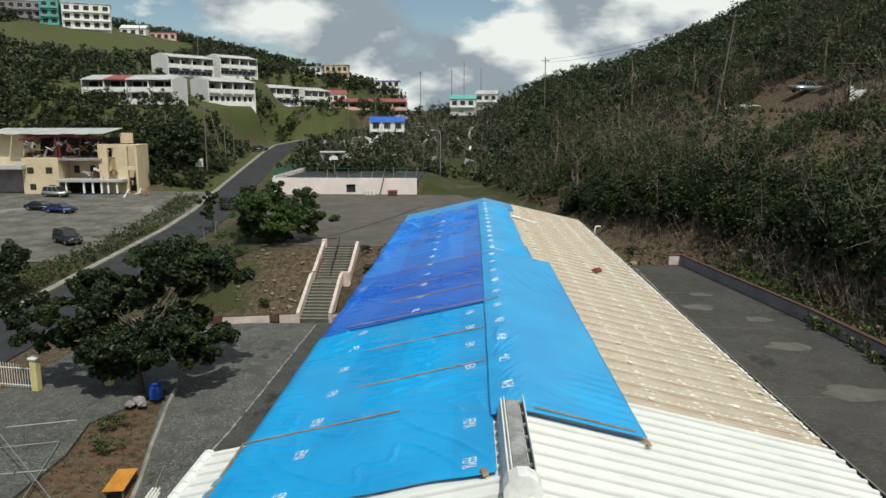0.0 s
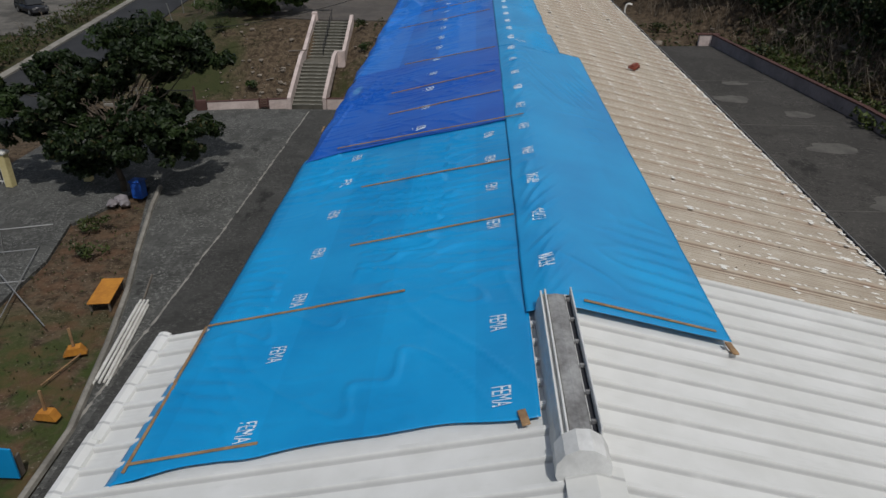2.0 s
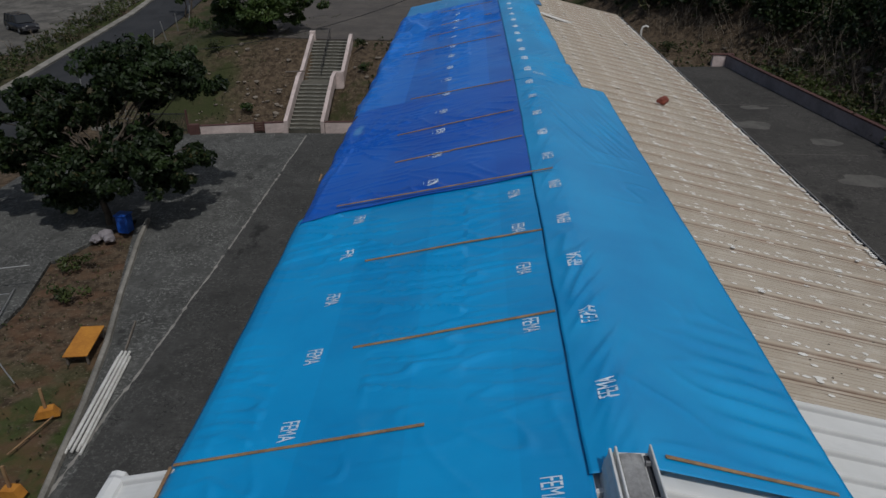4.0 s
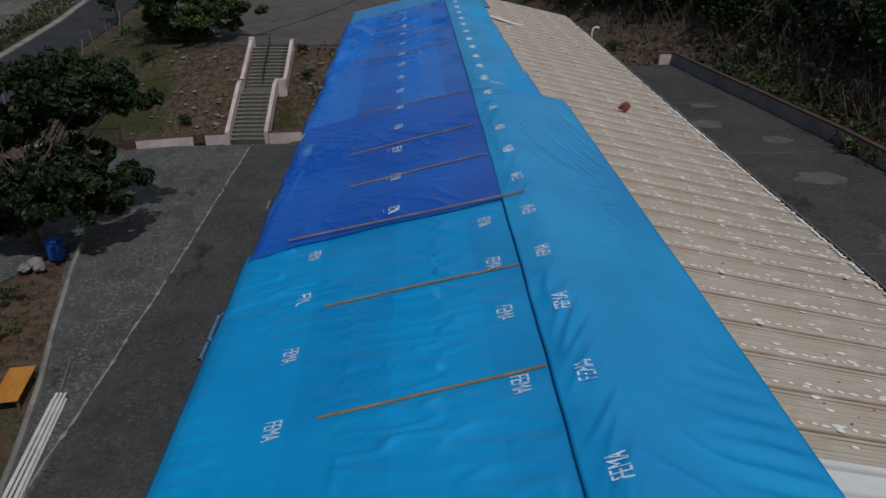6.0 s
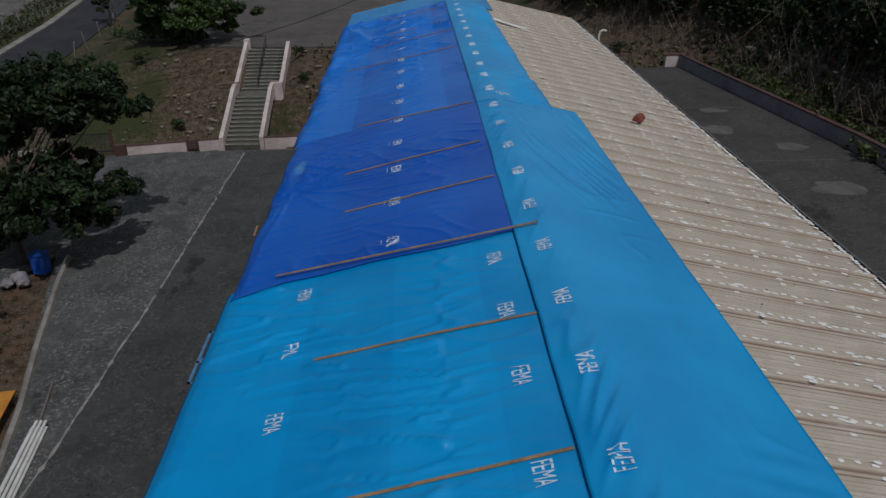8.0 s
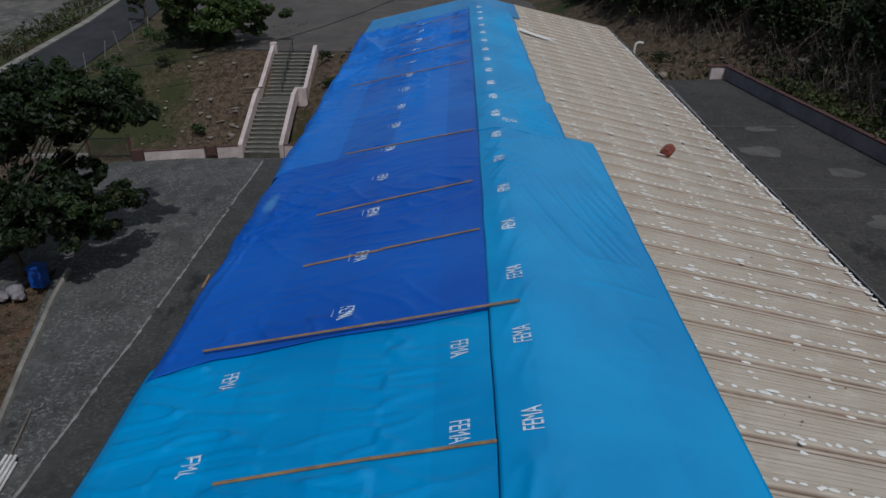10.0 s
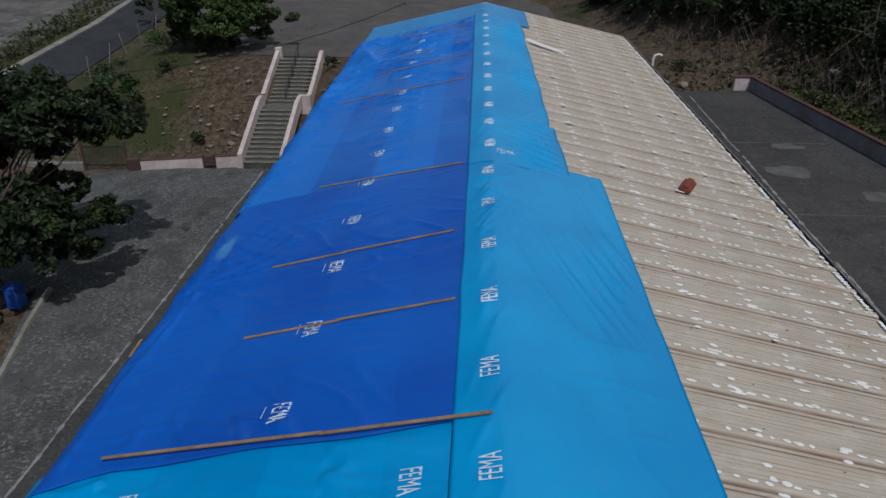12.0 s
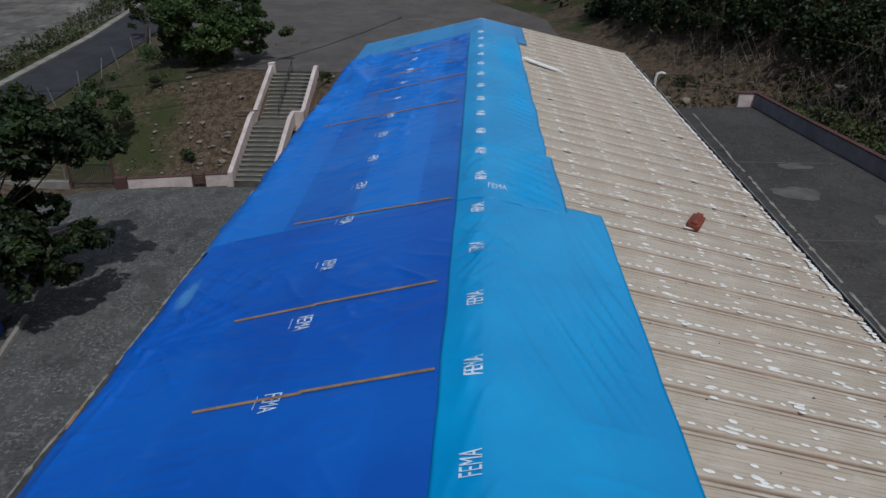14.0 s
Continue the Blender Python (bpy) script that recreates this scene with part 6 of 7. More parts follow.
rb = thing("red_crate", "red slatted crate before the pink wall", "crate", (-13.8, 119.0, 4.38))
part("body", box(0, 0, 0, 1.5, 0.9, 0.75, 0.04), M_BRICKRED, rb)
part("lid", box(-0.05, -0.05, 0.75, 1.55, 0.95, 0.95, 0.04), M_REDROOF, rb)
wb = thing("white_barrels", "white plastic barrels before the pink wall", "barrel", (-17.6, 120.5, 4.38))
for k in range(3):
    part("barrel", tube([(k * 0.6, 0, 0), (k * 0.6, 0, 0.45), (k * 0.6, 0, 0.85)], [0.26, 0.3, 0.24], 10), M_PVC, wb)

# ---- poles and cables ----
def pole(x, y, h, lean=(0, 0), arm=True, material=M_TIMBER):
    z = gz(x, y)
    t = thing("utility_pole", "weathered wooden utility pole", "utility pole", (x, y, z), 0, "utility poles")
    part("shaft", tube([(0, 0, -0.3), (lean[0] * h, lean[1] * h, h)], [0.16, 0.1], 7), material, t)
    if arm:
        part("cross_arm", box(lean[0] * h - 1.0, lean[1] * h - 0.06, h - 0.9, lean[0] * h + 1.0, lean[1] * h + 0.06, h - 0.76), material, t)
        for k in (-0.9, 0, 0.9):
            part("insulator", tube([(lean[0] * h + k, lean[1] * h, h - 0.76), (lean[0] * h + k, lean[1] * h, h - 0.6)], 0.05, 6), M_PVC, t)
    return Vector((x + lean[0] * h, y + lean[1] * h, z + h - 0.6))


tops = [pole(-52.5, 141.5, 15.5), pole(-62.5, 146.5, 7.5, arm=False), pole(-55.0, 160, 10.5), pole(-58, 166, 11, (-0.22, 0)), pole(-42.5, 186, 11), pole(-57.0, 172, 8, arm=False), pole(-36, 212, 13), pole(-31, 236, 13), pole(-8.0, 176, 9.5, arm=False)]
hill_tops = [pole(40.5, 122, 16, (0.13, 0.0)), pole(55.5, 118, 6.5, arm=False), pole(17.8, 178, 15), pole(66, 112, 9)]
far_tops = [pole(-8, 300, 17, arm=False), pole(-3, 310, 21, arm=False), pole(4, 300, 17, arm=False), pole(-20, 290, 16), pole(-88, 235, 10, arm=False), pole(-104, 232, 11, (-0.14, 0), False)]


def cable(a, b, sag=1.0):
    pts = [a.lerp(b, k / 10) - Vector((0, 0, sag * (1 - (k / 5 - 1) ** 2))) for k in range(11)]
    solo("overhead_cable", tube(pts, 0.03, 4), M_WIRE, "thin black overhead cable between poles", "cable", "overhead cables")


for a, b in ((tops[0], tops[2]), (tops[2], tops[4]), (tops[4], tops[6]), (tops[6], tops[7]), (hill_tops[0], hill_tops[2]), (hill_tops[0], hill_tops[3])):
    cable(a, b)
    cable(a - Vector((0.5, 0, 0.7)), b - Vector((0.5, 0, 0.7)), 1.3)
cable(Vector((-31, 60.5, 5)), Vector((-4.5, 68, 8.6)), 1.6)
sign = thing("notice_sign", "white square notice board on the grass verge", "sign", (-53.5, 140.0, gz(-53.5, 140)), 5)
part("board", box(-0.75, -0.03, 3.0, 0.75, 0.05, 4.6, 0.02), M_WHITEW, sign)
part("post", box(-0.05, 0.05, -0.2, 0.05, 0.12, 4.5), M_STEEL, sign)
for k in range(3):
    part("text_bar", box(-0.5, -0.05, 4.1 - k * 0.35, 0.5, -0.035, 4.2 - k * 0.35), M_GREYW, sign)
lamp = thing("street_lamp", "grey street lamp beside the ball court", "street lamp", (-6.3, 150, gz(-6.3, 150)))
part("shaft", tube([(0, 0, -0.2), (0, 0, 9.2)], [0.12, 0.08], 7), M_STEEL, lamp)
part("arm", tube([(0, 0, 9.0), (-1.4, 0, 9.4)], 0.05, 5), M_STEEL, lamp)
part("head", box(-2.0, -0.15, 9.32, -1.3, 0.15, 9.48, 0.03), M_PVC, lamp)
# on the hillside road
hw = thing("white_wall", "white painted block wall beside the hillside road", "wall", (52.6, 103.5, gz(53, 103.5) - 1.1), -4, kind="structure")
part("wall_body", box(0, 0, -1, 14, 0.3, 2.4, 0.02), M_WHITEW, hw)
part("gate_pier", box(-0.4, -0.1, -1, 0.2, 0.5, 2.9, 0.03), M_WHITEW, hw)
for k in range(10):
    part("bar", tube([(1 + k * 0.5, 0.4, 2.3), (1 + k * 0.5, 0.4, 3.6)], 0.03, 4), M_STEEL, hw)
shed = thing("lean_to_shed", "rusty lean-to shed beside the white wall", "shed", (54.5, 109.5, gz(56.5, 109.5)), -4)
part("roof", prism([(-0.5, 2.4), (3.5, 2.8), (3.5, 2.9), (-0.5, 2.5)], "x", -1, 7), M_BRICKRED, shed)
for x in (-0.8, 3, 6.8):
    part("post", box(x - 0.06, -0.2, -0.5, x + 0.06, -0.08, 2.5), M_TIMBER, shed)
for k in range(4):
    ob = solo("metal_sheet", box(-2.2, -0.35, 0, 2.2, 0.35, 0.06, 0.01), M_GREYROOF, "grey metal sheets stacked on bare soil", "metal sheet", "stacked metal sheets")
    ob.matrix_basis = pose(43.5 + 0.5 * k, 121 - 0.4 * k, gz(43.5, 121) + 0.5 + 0.15 * k, 10, 0, 6 + 7 * k)

# ---- trees ----
def limb(bm, a, b, r0, r1, rnd, bend=0.12):
    a, b = Vector(a), Vector(b)
    ln = (b - a).length
    pts, rad = [], []
    for k in range(5):
        t = k / 4
        q = a.lerp(b, t)
        if 0 < k < 4:
            q += Vector((rnd.uniform(-1, 1), rnd.uniform(-1, 1), rnd.uniform(-0.3, 1))) * ln * bend
        pts.append(q)
        rad.append(r0 + (r1 - r0) * t)
    tube(pts, rad, 6, bm)


def tree(name, label, base, clumps, trunk_top, radius, leaves, size, material, seed, stems=1, group=""):
    """A tree at base; clumps are (x, y, z, r) of the crown, seen from the base."""
    rnd, rg = random.Random(seed), np.random.default_rng(seed)
    t = thing(name, label, "tree", base, 0, group)
    bm = bmesh.new()
    for s in range(stems):
        o = Vector((rnd.uniform(-0.3, 0.3), rnd.uniform(-0.3, 0.3), 0)) * (stems > 1)
        top = Vector(trunk_top) + o * 2
        limb(bm, o - Vector((0, 0, 0.4)), top, radius, radius * 0.6, rnd, 0.06)
        for k, (x, y, z, r) in enumerate(clumps):
            if k % stems == s and rnd.random() < 0.3:
                mid = top.lerp(Vector((x, y, z)), 0.45) + Vector((rnd.uniform(-0.3, 0.3), rnd.uniform(-0.3, 0.3), 0.1))
                limb(bm, top - Vector((0, 0, rnd.uniform(0, 0.5))), mid, radius * 0.4, radius * 0.22, rnd)
                limb(bm, mid, (x, y, z), radius * 0.22, radius * 0.07, rnd)
    part("trunk", bm, M_BARK, t, "grey brown trunk and limbs", True)
    c = np.array([q[:3] for q in clumps])
    r = np.array([q[3] for q in clumps])
    c2, r2 = [], []
    for k in range(len(c)):
        for _ in range(5):
            d = rg.normal(size=3)
            d /= np.linalg.norm(d)
            c2.append(c[k] + d * r[k] * rg.uniform(0.3, 0.9) * np.array([1, 1, 0.65]))
            r2.append(r[k] * rg.uniform(0.22, 0.5))
    v, f = leaf_cloud(rg, c2, r2, leaves, size, 0.75)
    crown = cloud_mesh("crown", v, f, material)
    crown.parent = t
    tagged(crown, "crown of broad green leaves")
    return t


def crown_of(seed, n, cx, cy, cz, rx, ry, rz, rmin, rmax):
    rg = np.random.default_rng(seed)
    out = []
    for _ in range(n):
        d = rg.normal(size=3)
        d /= np.linalg.norm(d)
        s = rg.uniform(0.35, 1.0) ** 0.5
        out.append((cx + d[0] * rx * s, cy + d[1] * ry * s, cz + d[2] * rz * s, rg.uniform(rmin, rmax)))
    return out


tree("spreading_tree", "tall dark green tree spreading over the court's edge", (-20.2, 41.2, -0.05),
     crown_of(1, 40, 2.2, 3.2, 7.5, 3.9, 2.6, 1.45, 0.8, 1.4) + crown_of(2, 30, -5.2, 1.6, 4.6, 3.4, 2.8, 2.0, 0.8, 1.4) + crown_of(19, 40, 2.2, 0.6, 3.8, 3.6, 2.6, 1.5, 0.8, 1.35) + crown_of(23, 22, -2.0, 2.4, 6.2, 2.6, 2.2, 1.2, 0.7, 1.2) + crown_of(29, 28, -1.2, 0.2, 3.0, 3.4, 2.0, 1.5, 0.8, 1.25), (0.2, 0.4, 3.0), 0.2, 110, 0.145, M_LEAF, 3, 1)
tree("young_tree", "half-bare small tree at the foot of the bank", (-23.6, 61.8, 0.6),
     crown_of(4, 16, 0.0, 0.0, 3.0, 1.9, 1.6, 1.6, 0.5, 0.8), (0.1, 0.0, 1.6), 0.1, 26, 0.12, M_BUSHLEAF, 6, 2)
tree("round_tree", "dense round green tree above the bank", (-19.9, 73.2, 4.3),
     crown_of(7, 64, 0, -0.2, 3.0, 4.9, 4.2, 2.7, 1.1, 1.7), (0, 0, 1.2), 0.2, 130, 0.15, M_BUSHLEAF, 8, 3)
tree("young_tree", "thin young tree at the roadside", (-34.8, 94, 1.9), crown_of(9, 9, 0, 0, 4.2, 1.6, 1.4, 1.7, 0.5, 0.9), (0.3, 0, 3.0), 0.1, 50, 0.15, M_LEAF, 10)
tree("young_tree", "half-bare tree with broken limbs near the road", (-30.5, 84, 3.2), crown_of(11, 8, 0.5, 0, 3.4, 2.2, 1.6, 1.7, 0.4, 0.8), (0.5, 0, 2.2), 0.12, 30, 0.15, M_BUSHLEAF, 12)
tree("spreading_tree", "dark leafy tree at the edge of the lot", (-42.2, 60.5, 0.5), crown_of(13, 24, -0.5, 0, 3.4, 3.4, 3.0, 2.2, 0.9, 1.5), (0, 0, 1.6), 0.18, 70, 0.17, M_LEAF, 14)
tree("spreading_tree", "dark leafy tree beside the ruined building", (-58.0, 140, 6.5), crown_of(15, 36, 0, 0, 5.2, 5.5, 4.5, 4.4, 1.3, 2.2), (0, 0, 2.6), 0.3, 75, 0.3, M_LEAF, 16)
tree("spreading_tree", "low dark tree beside the lot", (-50, 69, 0.8), crown_of(17, 16, 0, 0, 2.6, 3.5, 3, 1.7, 0.9, 1.4), (0, 0, 1.2), 0.16, 60, 0.18, M_LEAF, 18)


def shrub(x, y, h, seed, material, label):
    z = float(ground_z(x, y))
    rg = np.random.default_rng(seed)
    c = [(x + rg.normal(0, h * 0.3), y + rg.normal(0, h * 0.3), z + h * rg.uniform(0.3, 0.75)) for _ in range(7)]
    v, f = leaf_cloud(rg, c, [h * 0.3] * 7, 45, 0.07 + 0.02 * h)
    return tagged(cloud_mesh("shrub", v, f, material), label, "shrub", "shrubs")


for k, (x, y, h) in enumerate([(-17.9, 60.4, 0.9), (-18.6, 33.6, 1.1), (-15.3, 18.9, 1.2), (-22.0, 66.5, 1.2), (-23.8, 70, 1.8), (-10, 67.3, 0.9), (-9.4, 64.5, 0.8), (-26.5, 66, 1.6), (-29, 73, 1.4), (-19.6, 36.2, 0.9), (12, 66, 0.8), (15.5, 67.5, 1.0), (-28.6, 80, 1.6), (-31.5, 103, 2.0), (-33, 108, 2.4), (-35, 119, 2.2)]):
    shrub(x, y, h, 40 + k, M_SCRUB if k % 2 else M_BUSHLEAF, "small green shrub on dry soil")


# ---- woods ----
def scrub(name, rng, xs, ys, heights, leaves, size, material, label, clumps=6):
    n = len(xs)
    zs = ground_z(xs, ys)
    c, r = [], []
    for k in range(clumps):
        a = rng.uniform(0, 2 * math.pi, n)
        rad = heights * rng.uniform(0.05, 0.4, n)
        c.append(np.stack([xs + np.cos(a) * rad, ys + np.sin(a) * rad, zs + heights * rng.uniform(0.1, 0.88, n)], 1))
        r.append(heights * rng.uniform(0.1, 0.26, n))
    v, f = leaf_cloud(rng, np.concatenate(c), np.concatenate(r), leaves, size)
    return tagged(cloud_mesh(name, v, f, material), label, "woodland", kind="stuff")


def twigs(name, rng, xs, ys, heights, per, width, material, label, lift=0.0):
    """Bare stems and broken limbs, as thin three-sided bars."""
    v, f = [], []
    zs = ground_z(xs, ys)
    for x, y, z, h in zip(xs, ys, zs, heights):
        tip = np.array([x + rng.normal(0, 0.3 * h), y + rng.normal(0, 0.3 * h), z + h])
        foot = np.array([x, y, z - 0.2])
        bars = [(foot, tip, width * 1.6)]
        for _ in range(per):
            a = foot + (tip - foot) * rng.uniform(0.3, 0.95)
            b = a + rng.normal(0, 0.22, 3) * h + np.array([0, 0, 0.14 * h])
            bars.append((a, b, width))
        for a, b, w in bars:
            k = len(v)
            for q, s in ((a, 1.0), (b, 0.35)):
                for g in range(3):
                    v.append((q[0] + w * s * math.cos(g * 2.09), q[1] + w * s * math.sin(g * 2.09), q[2] + (w * s * 0.5 if g == 1 else 0)))
            for g in range(3):
                f.append((k + g, k + (g + 1) % 3, k + 3 + (g + 1) % 3, k + 3 + g))
    return tagged(cloud_mesh(name, np.array(v), np.array(f), material), label, "twigs", kind="stuff")


def clear_of_road(x, y):
    d = x - hill_foot(y)
    return ~((np.abs(d - 45) < 8) & (y > 94) & (y < 124))


rng = np.random.default_rng(5)
gx, gy = rng.uniform(2, 80, 5600), rng.uniform(24, 135, 5600)
dd = gx - hill_foot(gy)
keep = (dd > 1.8) & (gx < 22 + gy * 0.68) & clear_of_road(gx, gy)
gx, gy, dd = gx[keep], gy[keep], dd[keep]
hh = (1.2 + 4.6 * rng.random(len(gx)) ** 2.0) * np.where((dd > 20) & (dd < 44) & (gy > 72) & (gy < 124), 0.36, 1.0)
hh *= np.where((gx > 36) & (gx < 66) & (gy > 90) & (gy < 118), 0.14, 1.0)
gap = vnoise(gx * 0.12, gy * 0.12, 71) + 0.5 * vnoise(gx * 0.3, gy * 0.3, 72)
hh *= np.clip(0.75 + 1.5 * gap, 0.25, 1.5)
keep = (gap > -0.24) & ~((gx > 33) & (gx < 50) & (gy > 96) & (gy < 120) & (rng.random(len(gx)) < 0.75))
gx, gy, hh = gx[keep], gy[keep], hh[keep]
cut = len(gx) // 3
scrub("scrub_woods", rng, gx[:cut], gy[:cut], hh[:cut], 40, 0.12, M_SCRUB, "dense dark green hillside scrub")
scrub("scrub_woods", rng, gx[cut:2 * cut], gy[cut:2 * cut], hh[cut:2 * cut] * 0.8, 24, 0.14, M_LEAF, "dark leafy undergrowth on the hillside")
scrub("scrub_woods", rng, gx[2 * cut:], gy[2 * cut:], hh[2 * cut:] * 1.1, 14, 0.11, M_OLIVE, "thin storm-stripped scrub on the hillside")
pick = rng.permutation(len(gx))[:1000]
twigs("bare_twigs", rng, gx[pick], gy[pick], hh[pick] * 1.2 + 0.9, 8, 0.024, M_TWIG, "bare grey twigs of storm-stripped scrub")
ex, ey = rng.uniform(0, 1, 700), rng.uniform(26, 92, 700)
ex = hill_foot(ey) + 2.2 + 8 * ex ** 1.3
scrub("bank_thicket", rng, ex, ey, rng.uniform(1.4, 4.2, 700), 26, 0.16, M_LEAF, "dark thicket along the foot of the hill")
for share, size, leafcount, m, label in ((320, 0.12, 46, M_OLIVE, "pale olive shrubs among the scrub"), (220, 0.11, 30, M_BROWNLEAF, "brown wilted shrubs on the hillside"), (260, 0.12, 60, M_BUSHLEAF, "fresh green shrubs on the hillside")):
    q = rng.permutation(len(gx))[:share]
    scrub("hillside_shrubs", rng, gx[q] + 0.6, gy[q] - 0.8, hh[q] * 1.25 + 0.4, leafcount, size, m, label)
# root curtain and dry stems along the cut bank
bx = rng.uniform(0, 4.5, 900)
by = rng.uniform(26, 75, 900)
twigs("dry_stems", rng, hill_foot(by) + bx, by, rng.uniform(0.6, 2.4, 900), 5, 0.016, M_TWIG, "dry roots and stems hanging on the cut bank")
# tall bare trunks
for k in range(24):
    x, y = float(rng.uniform(10, 62)), float(rng.uniform(66, 150))
    if x - hill_foot(y) < 4 or (34 < x < 68 and 84 < y < 124):
        continue
    z, h = float(ground_z(x, y)), float(rng.uniform(5, 8.5))
    t = thing("bare_tree", "pale storm-stripped tree with broken limbs", "tree", (x, y, z), 0, "bare trees on the hillside")
    rnd = random.Random(k)
    bm = bmesh.new()
    top = Vector((rnd.uniform(-1, 1), rnd.uniform(-1, 1), h))
    limb(bm, (0, 0, -0.3), top, 0.17, 0.06, rnd, 0.05)
    part("trunk", bm, M_TWIG, t, "", True)
    for j in range(6):
        bm = bmesh.new()
        a = Vector((0, 0, 0)).lerp(top, rnd.uniform(0.4, 0.95))
        limb(bm, a, a + Vector((rnd.uniform(-1.8, 1.8), rnd.uniform(-1.8, 1.8), rnd.uniform(0.3, 1.8))), 0.05, 0.015, rnd, 0.1)
        part("limb", bm, M_TWIG, t)
    if k % 2:
        rg = np.random.default_rng(k)
        c = [(top.x * u + rg.normal(0, 0.9), top.y * u + rg.normal(0, 0.9), h * u) for u in rg.uniform(0.6, 1.05, 9)]
        v, f = leaf_cloud(rg, c, [0.55] * 9, 30, 0.17)
        cr = cloud_mesh("crown", v, f, M_SCRUB)
        cr.parent = t
# leafy storm-torn trees: a few shapes, turned and sized for each place
def torn_tree(seed, material):
    rnd, rg = random.Random(seed), np.random.default_rng(seed)
    t = thing("hillside_tree", "storm-torn leafy tree with pale limbs on the slope", "tree", (0, 0, 0), 0, "leafy trees on the hillside")
    bm = bmesh.new()
    centres, radii = [], []
    top = Vector((rnd.uniform(-0.7, 0.7), rnd.uniform(-0.7, 0.7), 3.4))
    limb(bm, (0, 0, -0.4), top, 0.13, 0.08, rnd, 0.05)
    for k in range(9):
        a = Vector((0, 0, 0)).lerp(top, rnd.uniform(0.35, 1.0))
        b = a + Vector((rnd.uniform(-1.7, 1.7), rnd.uniform(-1.7, 1.7), rnd.uniform(0.5, 2.6)))
        limb(bm, a, b, 0.05, 0.018, rnd, 0.1)
        for _ in range(3):
            tip = b + Vector((rnd.uniform(-0.8, 0.8), rnd.uniform(-0.8, 0.8), rnd.uniform(0.0, 0.9)))
            limb(bm, b, tip, 0.016, 0.006, rnd, 0.1)
            if rnd.random() < 0.72:
                centres.append(tuple(tip))
                radii.append(rnd.uniform(0.25, 0.6))
    part("trunk", bm, M_TWIG, t, "pale trunk and limbs", True)
    v, f = leaf_cloud(rg, centres, radii, 46, 0.1, 0.8)
    cr = cloud_mesh("crown", v, f, material)
    cr.parent = t
    return t


kinds = [torn_tree(200 + k, m) for k, m in enumerate((M_BUSHLEAF, M_OLIVE, M_SCRUB, M_BUSHLEAF, M_OLIVE, M_SCRUB))]
spots = []
while len(spots) < 130:
    x, y = float(rng.uniform(8, 78)), float(rng.uniform(58, 165))
    if float(x - hill_foot(y)) > 5 and x < 20 + y * 0.62 and not (34 < x < 68 and 84 < y < 124):
        spots.append((x, y))
for k, (x, y) in enumerate(spots):
    m = pose(x, y, float(ground_z(x, y)), 0, 0, float(rng.uniform(0, 360))) @ Matrix.Scale(float(rng.uniform(0.75, 1.35)), 4)
    if k < len(kinds):
        kinds[k].matrix_basis = m
    else:
        copy_thing(kinds[k % len(kinds)], m)
# farther woods
gx, gy = rng.uniform(-8, 150, 4200), rng.uniform(135, 270, 4200)
keep = (gx - hill_foot(gy) > 0) & (gx < 22 + gy * 0.68)
scrub("far_woods", rng, gx[keep], gy[keep], rng.uniform(2.5, 6, keep.sum()), 13, 0.34, M_FARLEAF, "wooded far slope under the sky")
gx, gy = rng.uniform(40, 150, 1500), rng.uniform(60, 150, 1500)
keep = (gx - hill_foot(gy) > 50) & (gx < 22 + gy * 0.68)
scrub("far_woods", rng, gx[keep], gy[keep], rng.uniform(3, 6.5, keep.sum()), 18, 0.26, M_FARLEAF, "dark woods above the hillside road")
gx, gy = rng.uniform(-260, -15, 7500), rng.uniform(140, 330, 7500)
meadow = ((gy - 250) / 45) ** 2 + ((gx + 130) / 32) ** 2 < 1
lawn = np.zeros(7500, bool)
for px, py, turn, wide, deep, pz in PADS:
    c, s = math.cos(radians(turn)), math.sin(radians(turn))
    u, w = (gx - px) * c + (gy - py) * s, (gy - py) * c - (gx - px) * s
    lawn |= (u > -9) & (u < wide + 4) & (w > -13) & (w < deep + 2)
keep = (np.abs(gx - road_x(gy)) > 7) & (gx > -gy * 0.72) & ~meadow & ~lawn
gx, gy = gx[keep], gy[keep]
scrub("far_woods", rng, gx, gy, rng.uniform(1.8, 4.6, len(gx)), 11, 0.42, M_FARLEAF, "green wooded hill behind the apartments")
gx, gy = rng.uniform(-36, 14, 520), rng.uniform(150, 300, 520)
keep = np.abs(gx - road_x(gy)) > 6
gx, gy = gx[keep], gy[keep]
scrub("valley_woods", rng, gx, gy, rng.uniform(2, 5, len(gx)), 14, 0.36, M_FARLEAF, "storm-torn valley woods between the houses")
twigs("bare_twigs", rng, gx, gy, rng.uniform(3, 7, len(gx)), 6, 0.05, M_TWIG, "bare grey trunks in the valley")
gx, gy = rng.uniform(-120, -45, 1500), rng.uniform(133, 160, 1500)
keep = (np.abs(gx - road_x(gy)) > 6) & (rng.random(1500) < 0.75)
keep &= ~((gx > -62) & (gx < -47) & (gy > 136) & (gy < 152))
scrub("bank_scrub", rng, gx[keep], gy[keep], rng.uniform(1.5, 4, keep.sum()), 16, 0.28, M_FARLEAF, "dark scrub on the bank below the apartments")
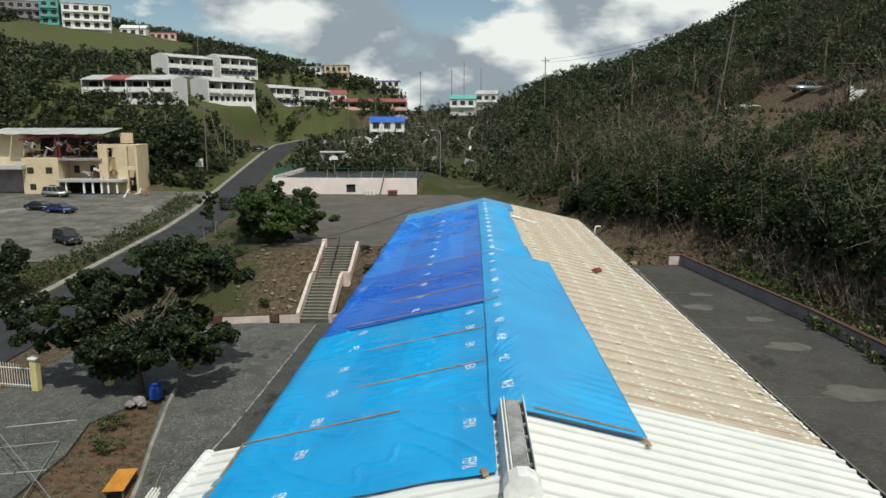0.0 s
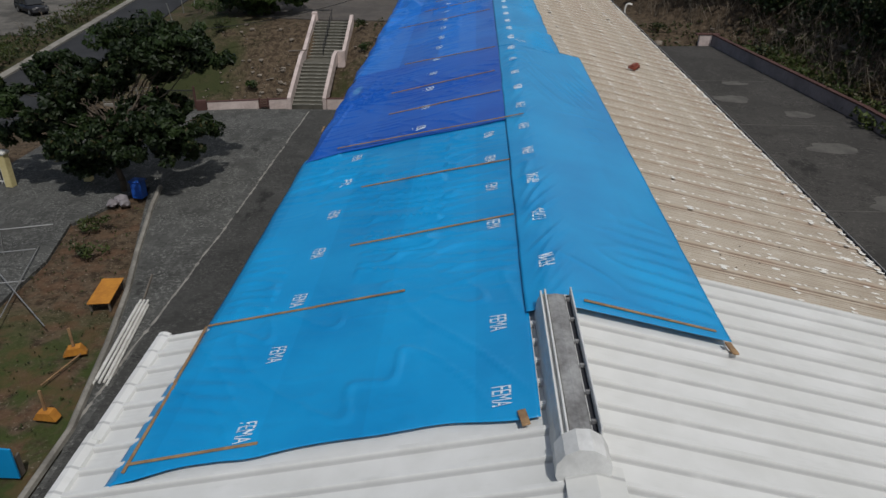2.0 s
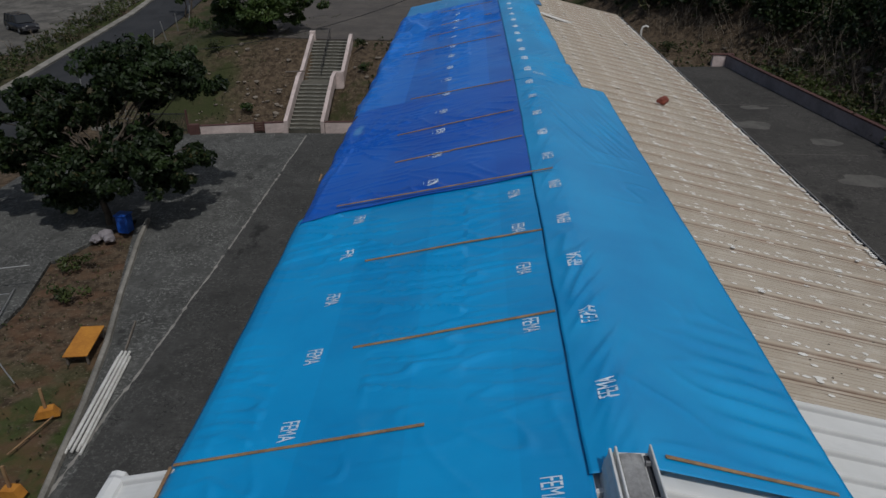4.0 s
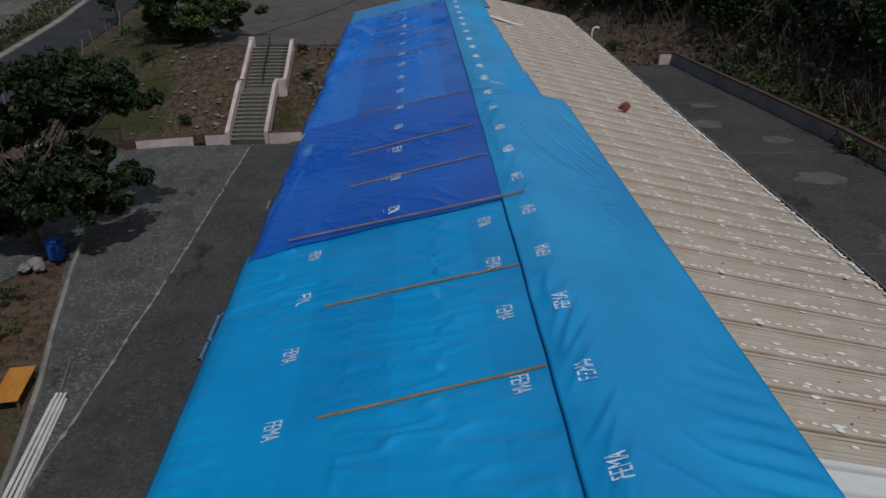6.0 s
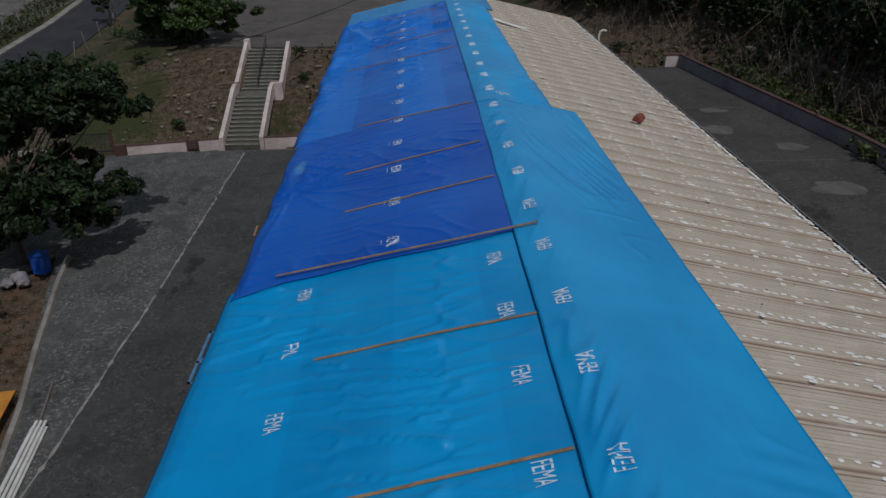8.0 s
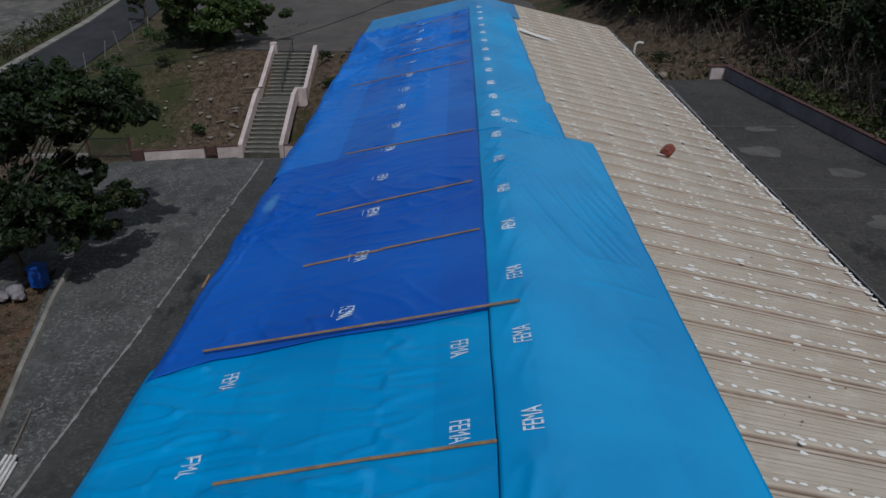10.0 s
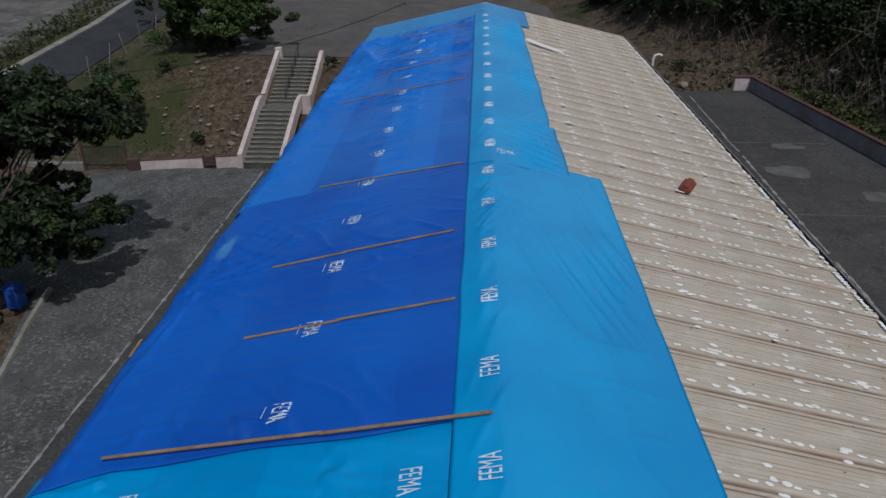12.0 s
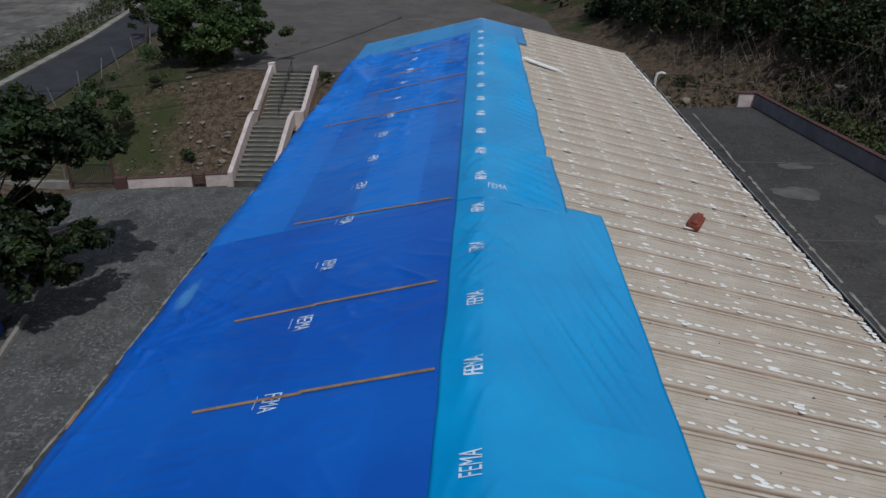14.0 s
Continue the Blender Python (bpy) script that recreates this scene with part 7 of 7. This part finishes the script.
# roadside verge and grass
gx = rng.uniform(-8.5, -4.6, 900)
gy = rng.uniform(52, 122, 900)
gx = road_x(gy) + gx
scrub("verge_scrub", rng, gx, gy, rng.uniform(0.3, 1.4, 900), 7, 0.12, M_GRASS, "rough grass and weeds beside the road", 3)
twigs("dry_stems", rng, gx[::8], gy[::8], rng.uniform(0.6, 1.6, len(gx[::8])), 5, 0.02, M_TWIG, "dry stems in the verge")
gx, gy = rng.uniform(18, 30, 2200), rng.uniform(28, 66, 2200)
keep = (gx > hill_foot(gy) - 2.2) & (gx - hill_foot(gy) < 12)
scrub("bank_grass", rng, gx[keep], gy[keep], rng.uniform(0.25, 1.1, keep.sum()), 6, 0.13, M_GRASS, "tufts of dry and green grass on the bank", 3)
gx, gy = rng.uniform(-9, 20, 700), rng.uniform(61, 70, 700)
scrub("bank_grass", rng, gx, gy, rng.uniform(0.15, 0.45, 700), 5, 0.09, M_GRASS, "low tufts of grass behind the school", 2)
gx, gy = rng.uniform(-30, -14, 420), rng.uniform(58.6, 82, 420)
scrub("bank_grass", rng, gx, gy, 0.08 + 0.4 * rng.random(420) ** 3, 5, 0.05, M_GRASS, "low dry tufts on the bank", 2)
gx, gy = rng.uniform(-24, -13, 700), rng.uniform(14, 40, 700)
keep = (gx < np.interp(gy, [14, 20.7, 29, 42], [-13.6, -13.6, -15.4, -19.3])) & (gx > -20.5)
scrub("strip_grass", rng, gx[keep], gy[keep], 0.05 + 0.2 * rng.random(keep.sum()) ** 3, 5, 0.04, M_GRASS, "short patchy grass on the planted strip", 2)

# ---- the roof's sheets, laid one beside the other ----
white_l = roof_sheet_mesh("roof_sheet", RIDGE_X, -5.35, SHEET, SHEET / 2, 0.06, 0.0, M_WHITEROOF)
white_r = roof_sheet_mesh("roof_sheet", RIDGE_X, EAVE_R, SHEET, SHEET / 2, 0.06, 0.0, M_WHITEROOF)
beige_l = roof_sheet_mesh("roof_sheet", RIDGE_X, EAVE_L + 0.25, SHEET, SHEET, 0.05, 0.0, M_BEIGE)
beige_r = roof_sheet_mesh("roof_sheet", RIDGE_X, EAVE_R, SHEET, SHEET, 0.05, 0.0, M_BEIGE)
lay_sheets(white_l, WHITE_END - SHEET * 26, WHITE_END - SHEET, SHEET, school)
lay_sheets(white_r, WHITE_END - SHEET * 26, WHITE_END, SHEET, school)
lay_sheets(beige_l, WHITE_END, ROOF_END - 0.3, SHEET, school)
lay_sheets(beige_r, WHITE_END, ROOF_END - 0.3, SHEET, school)
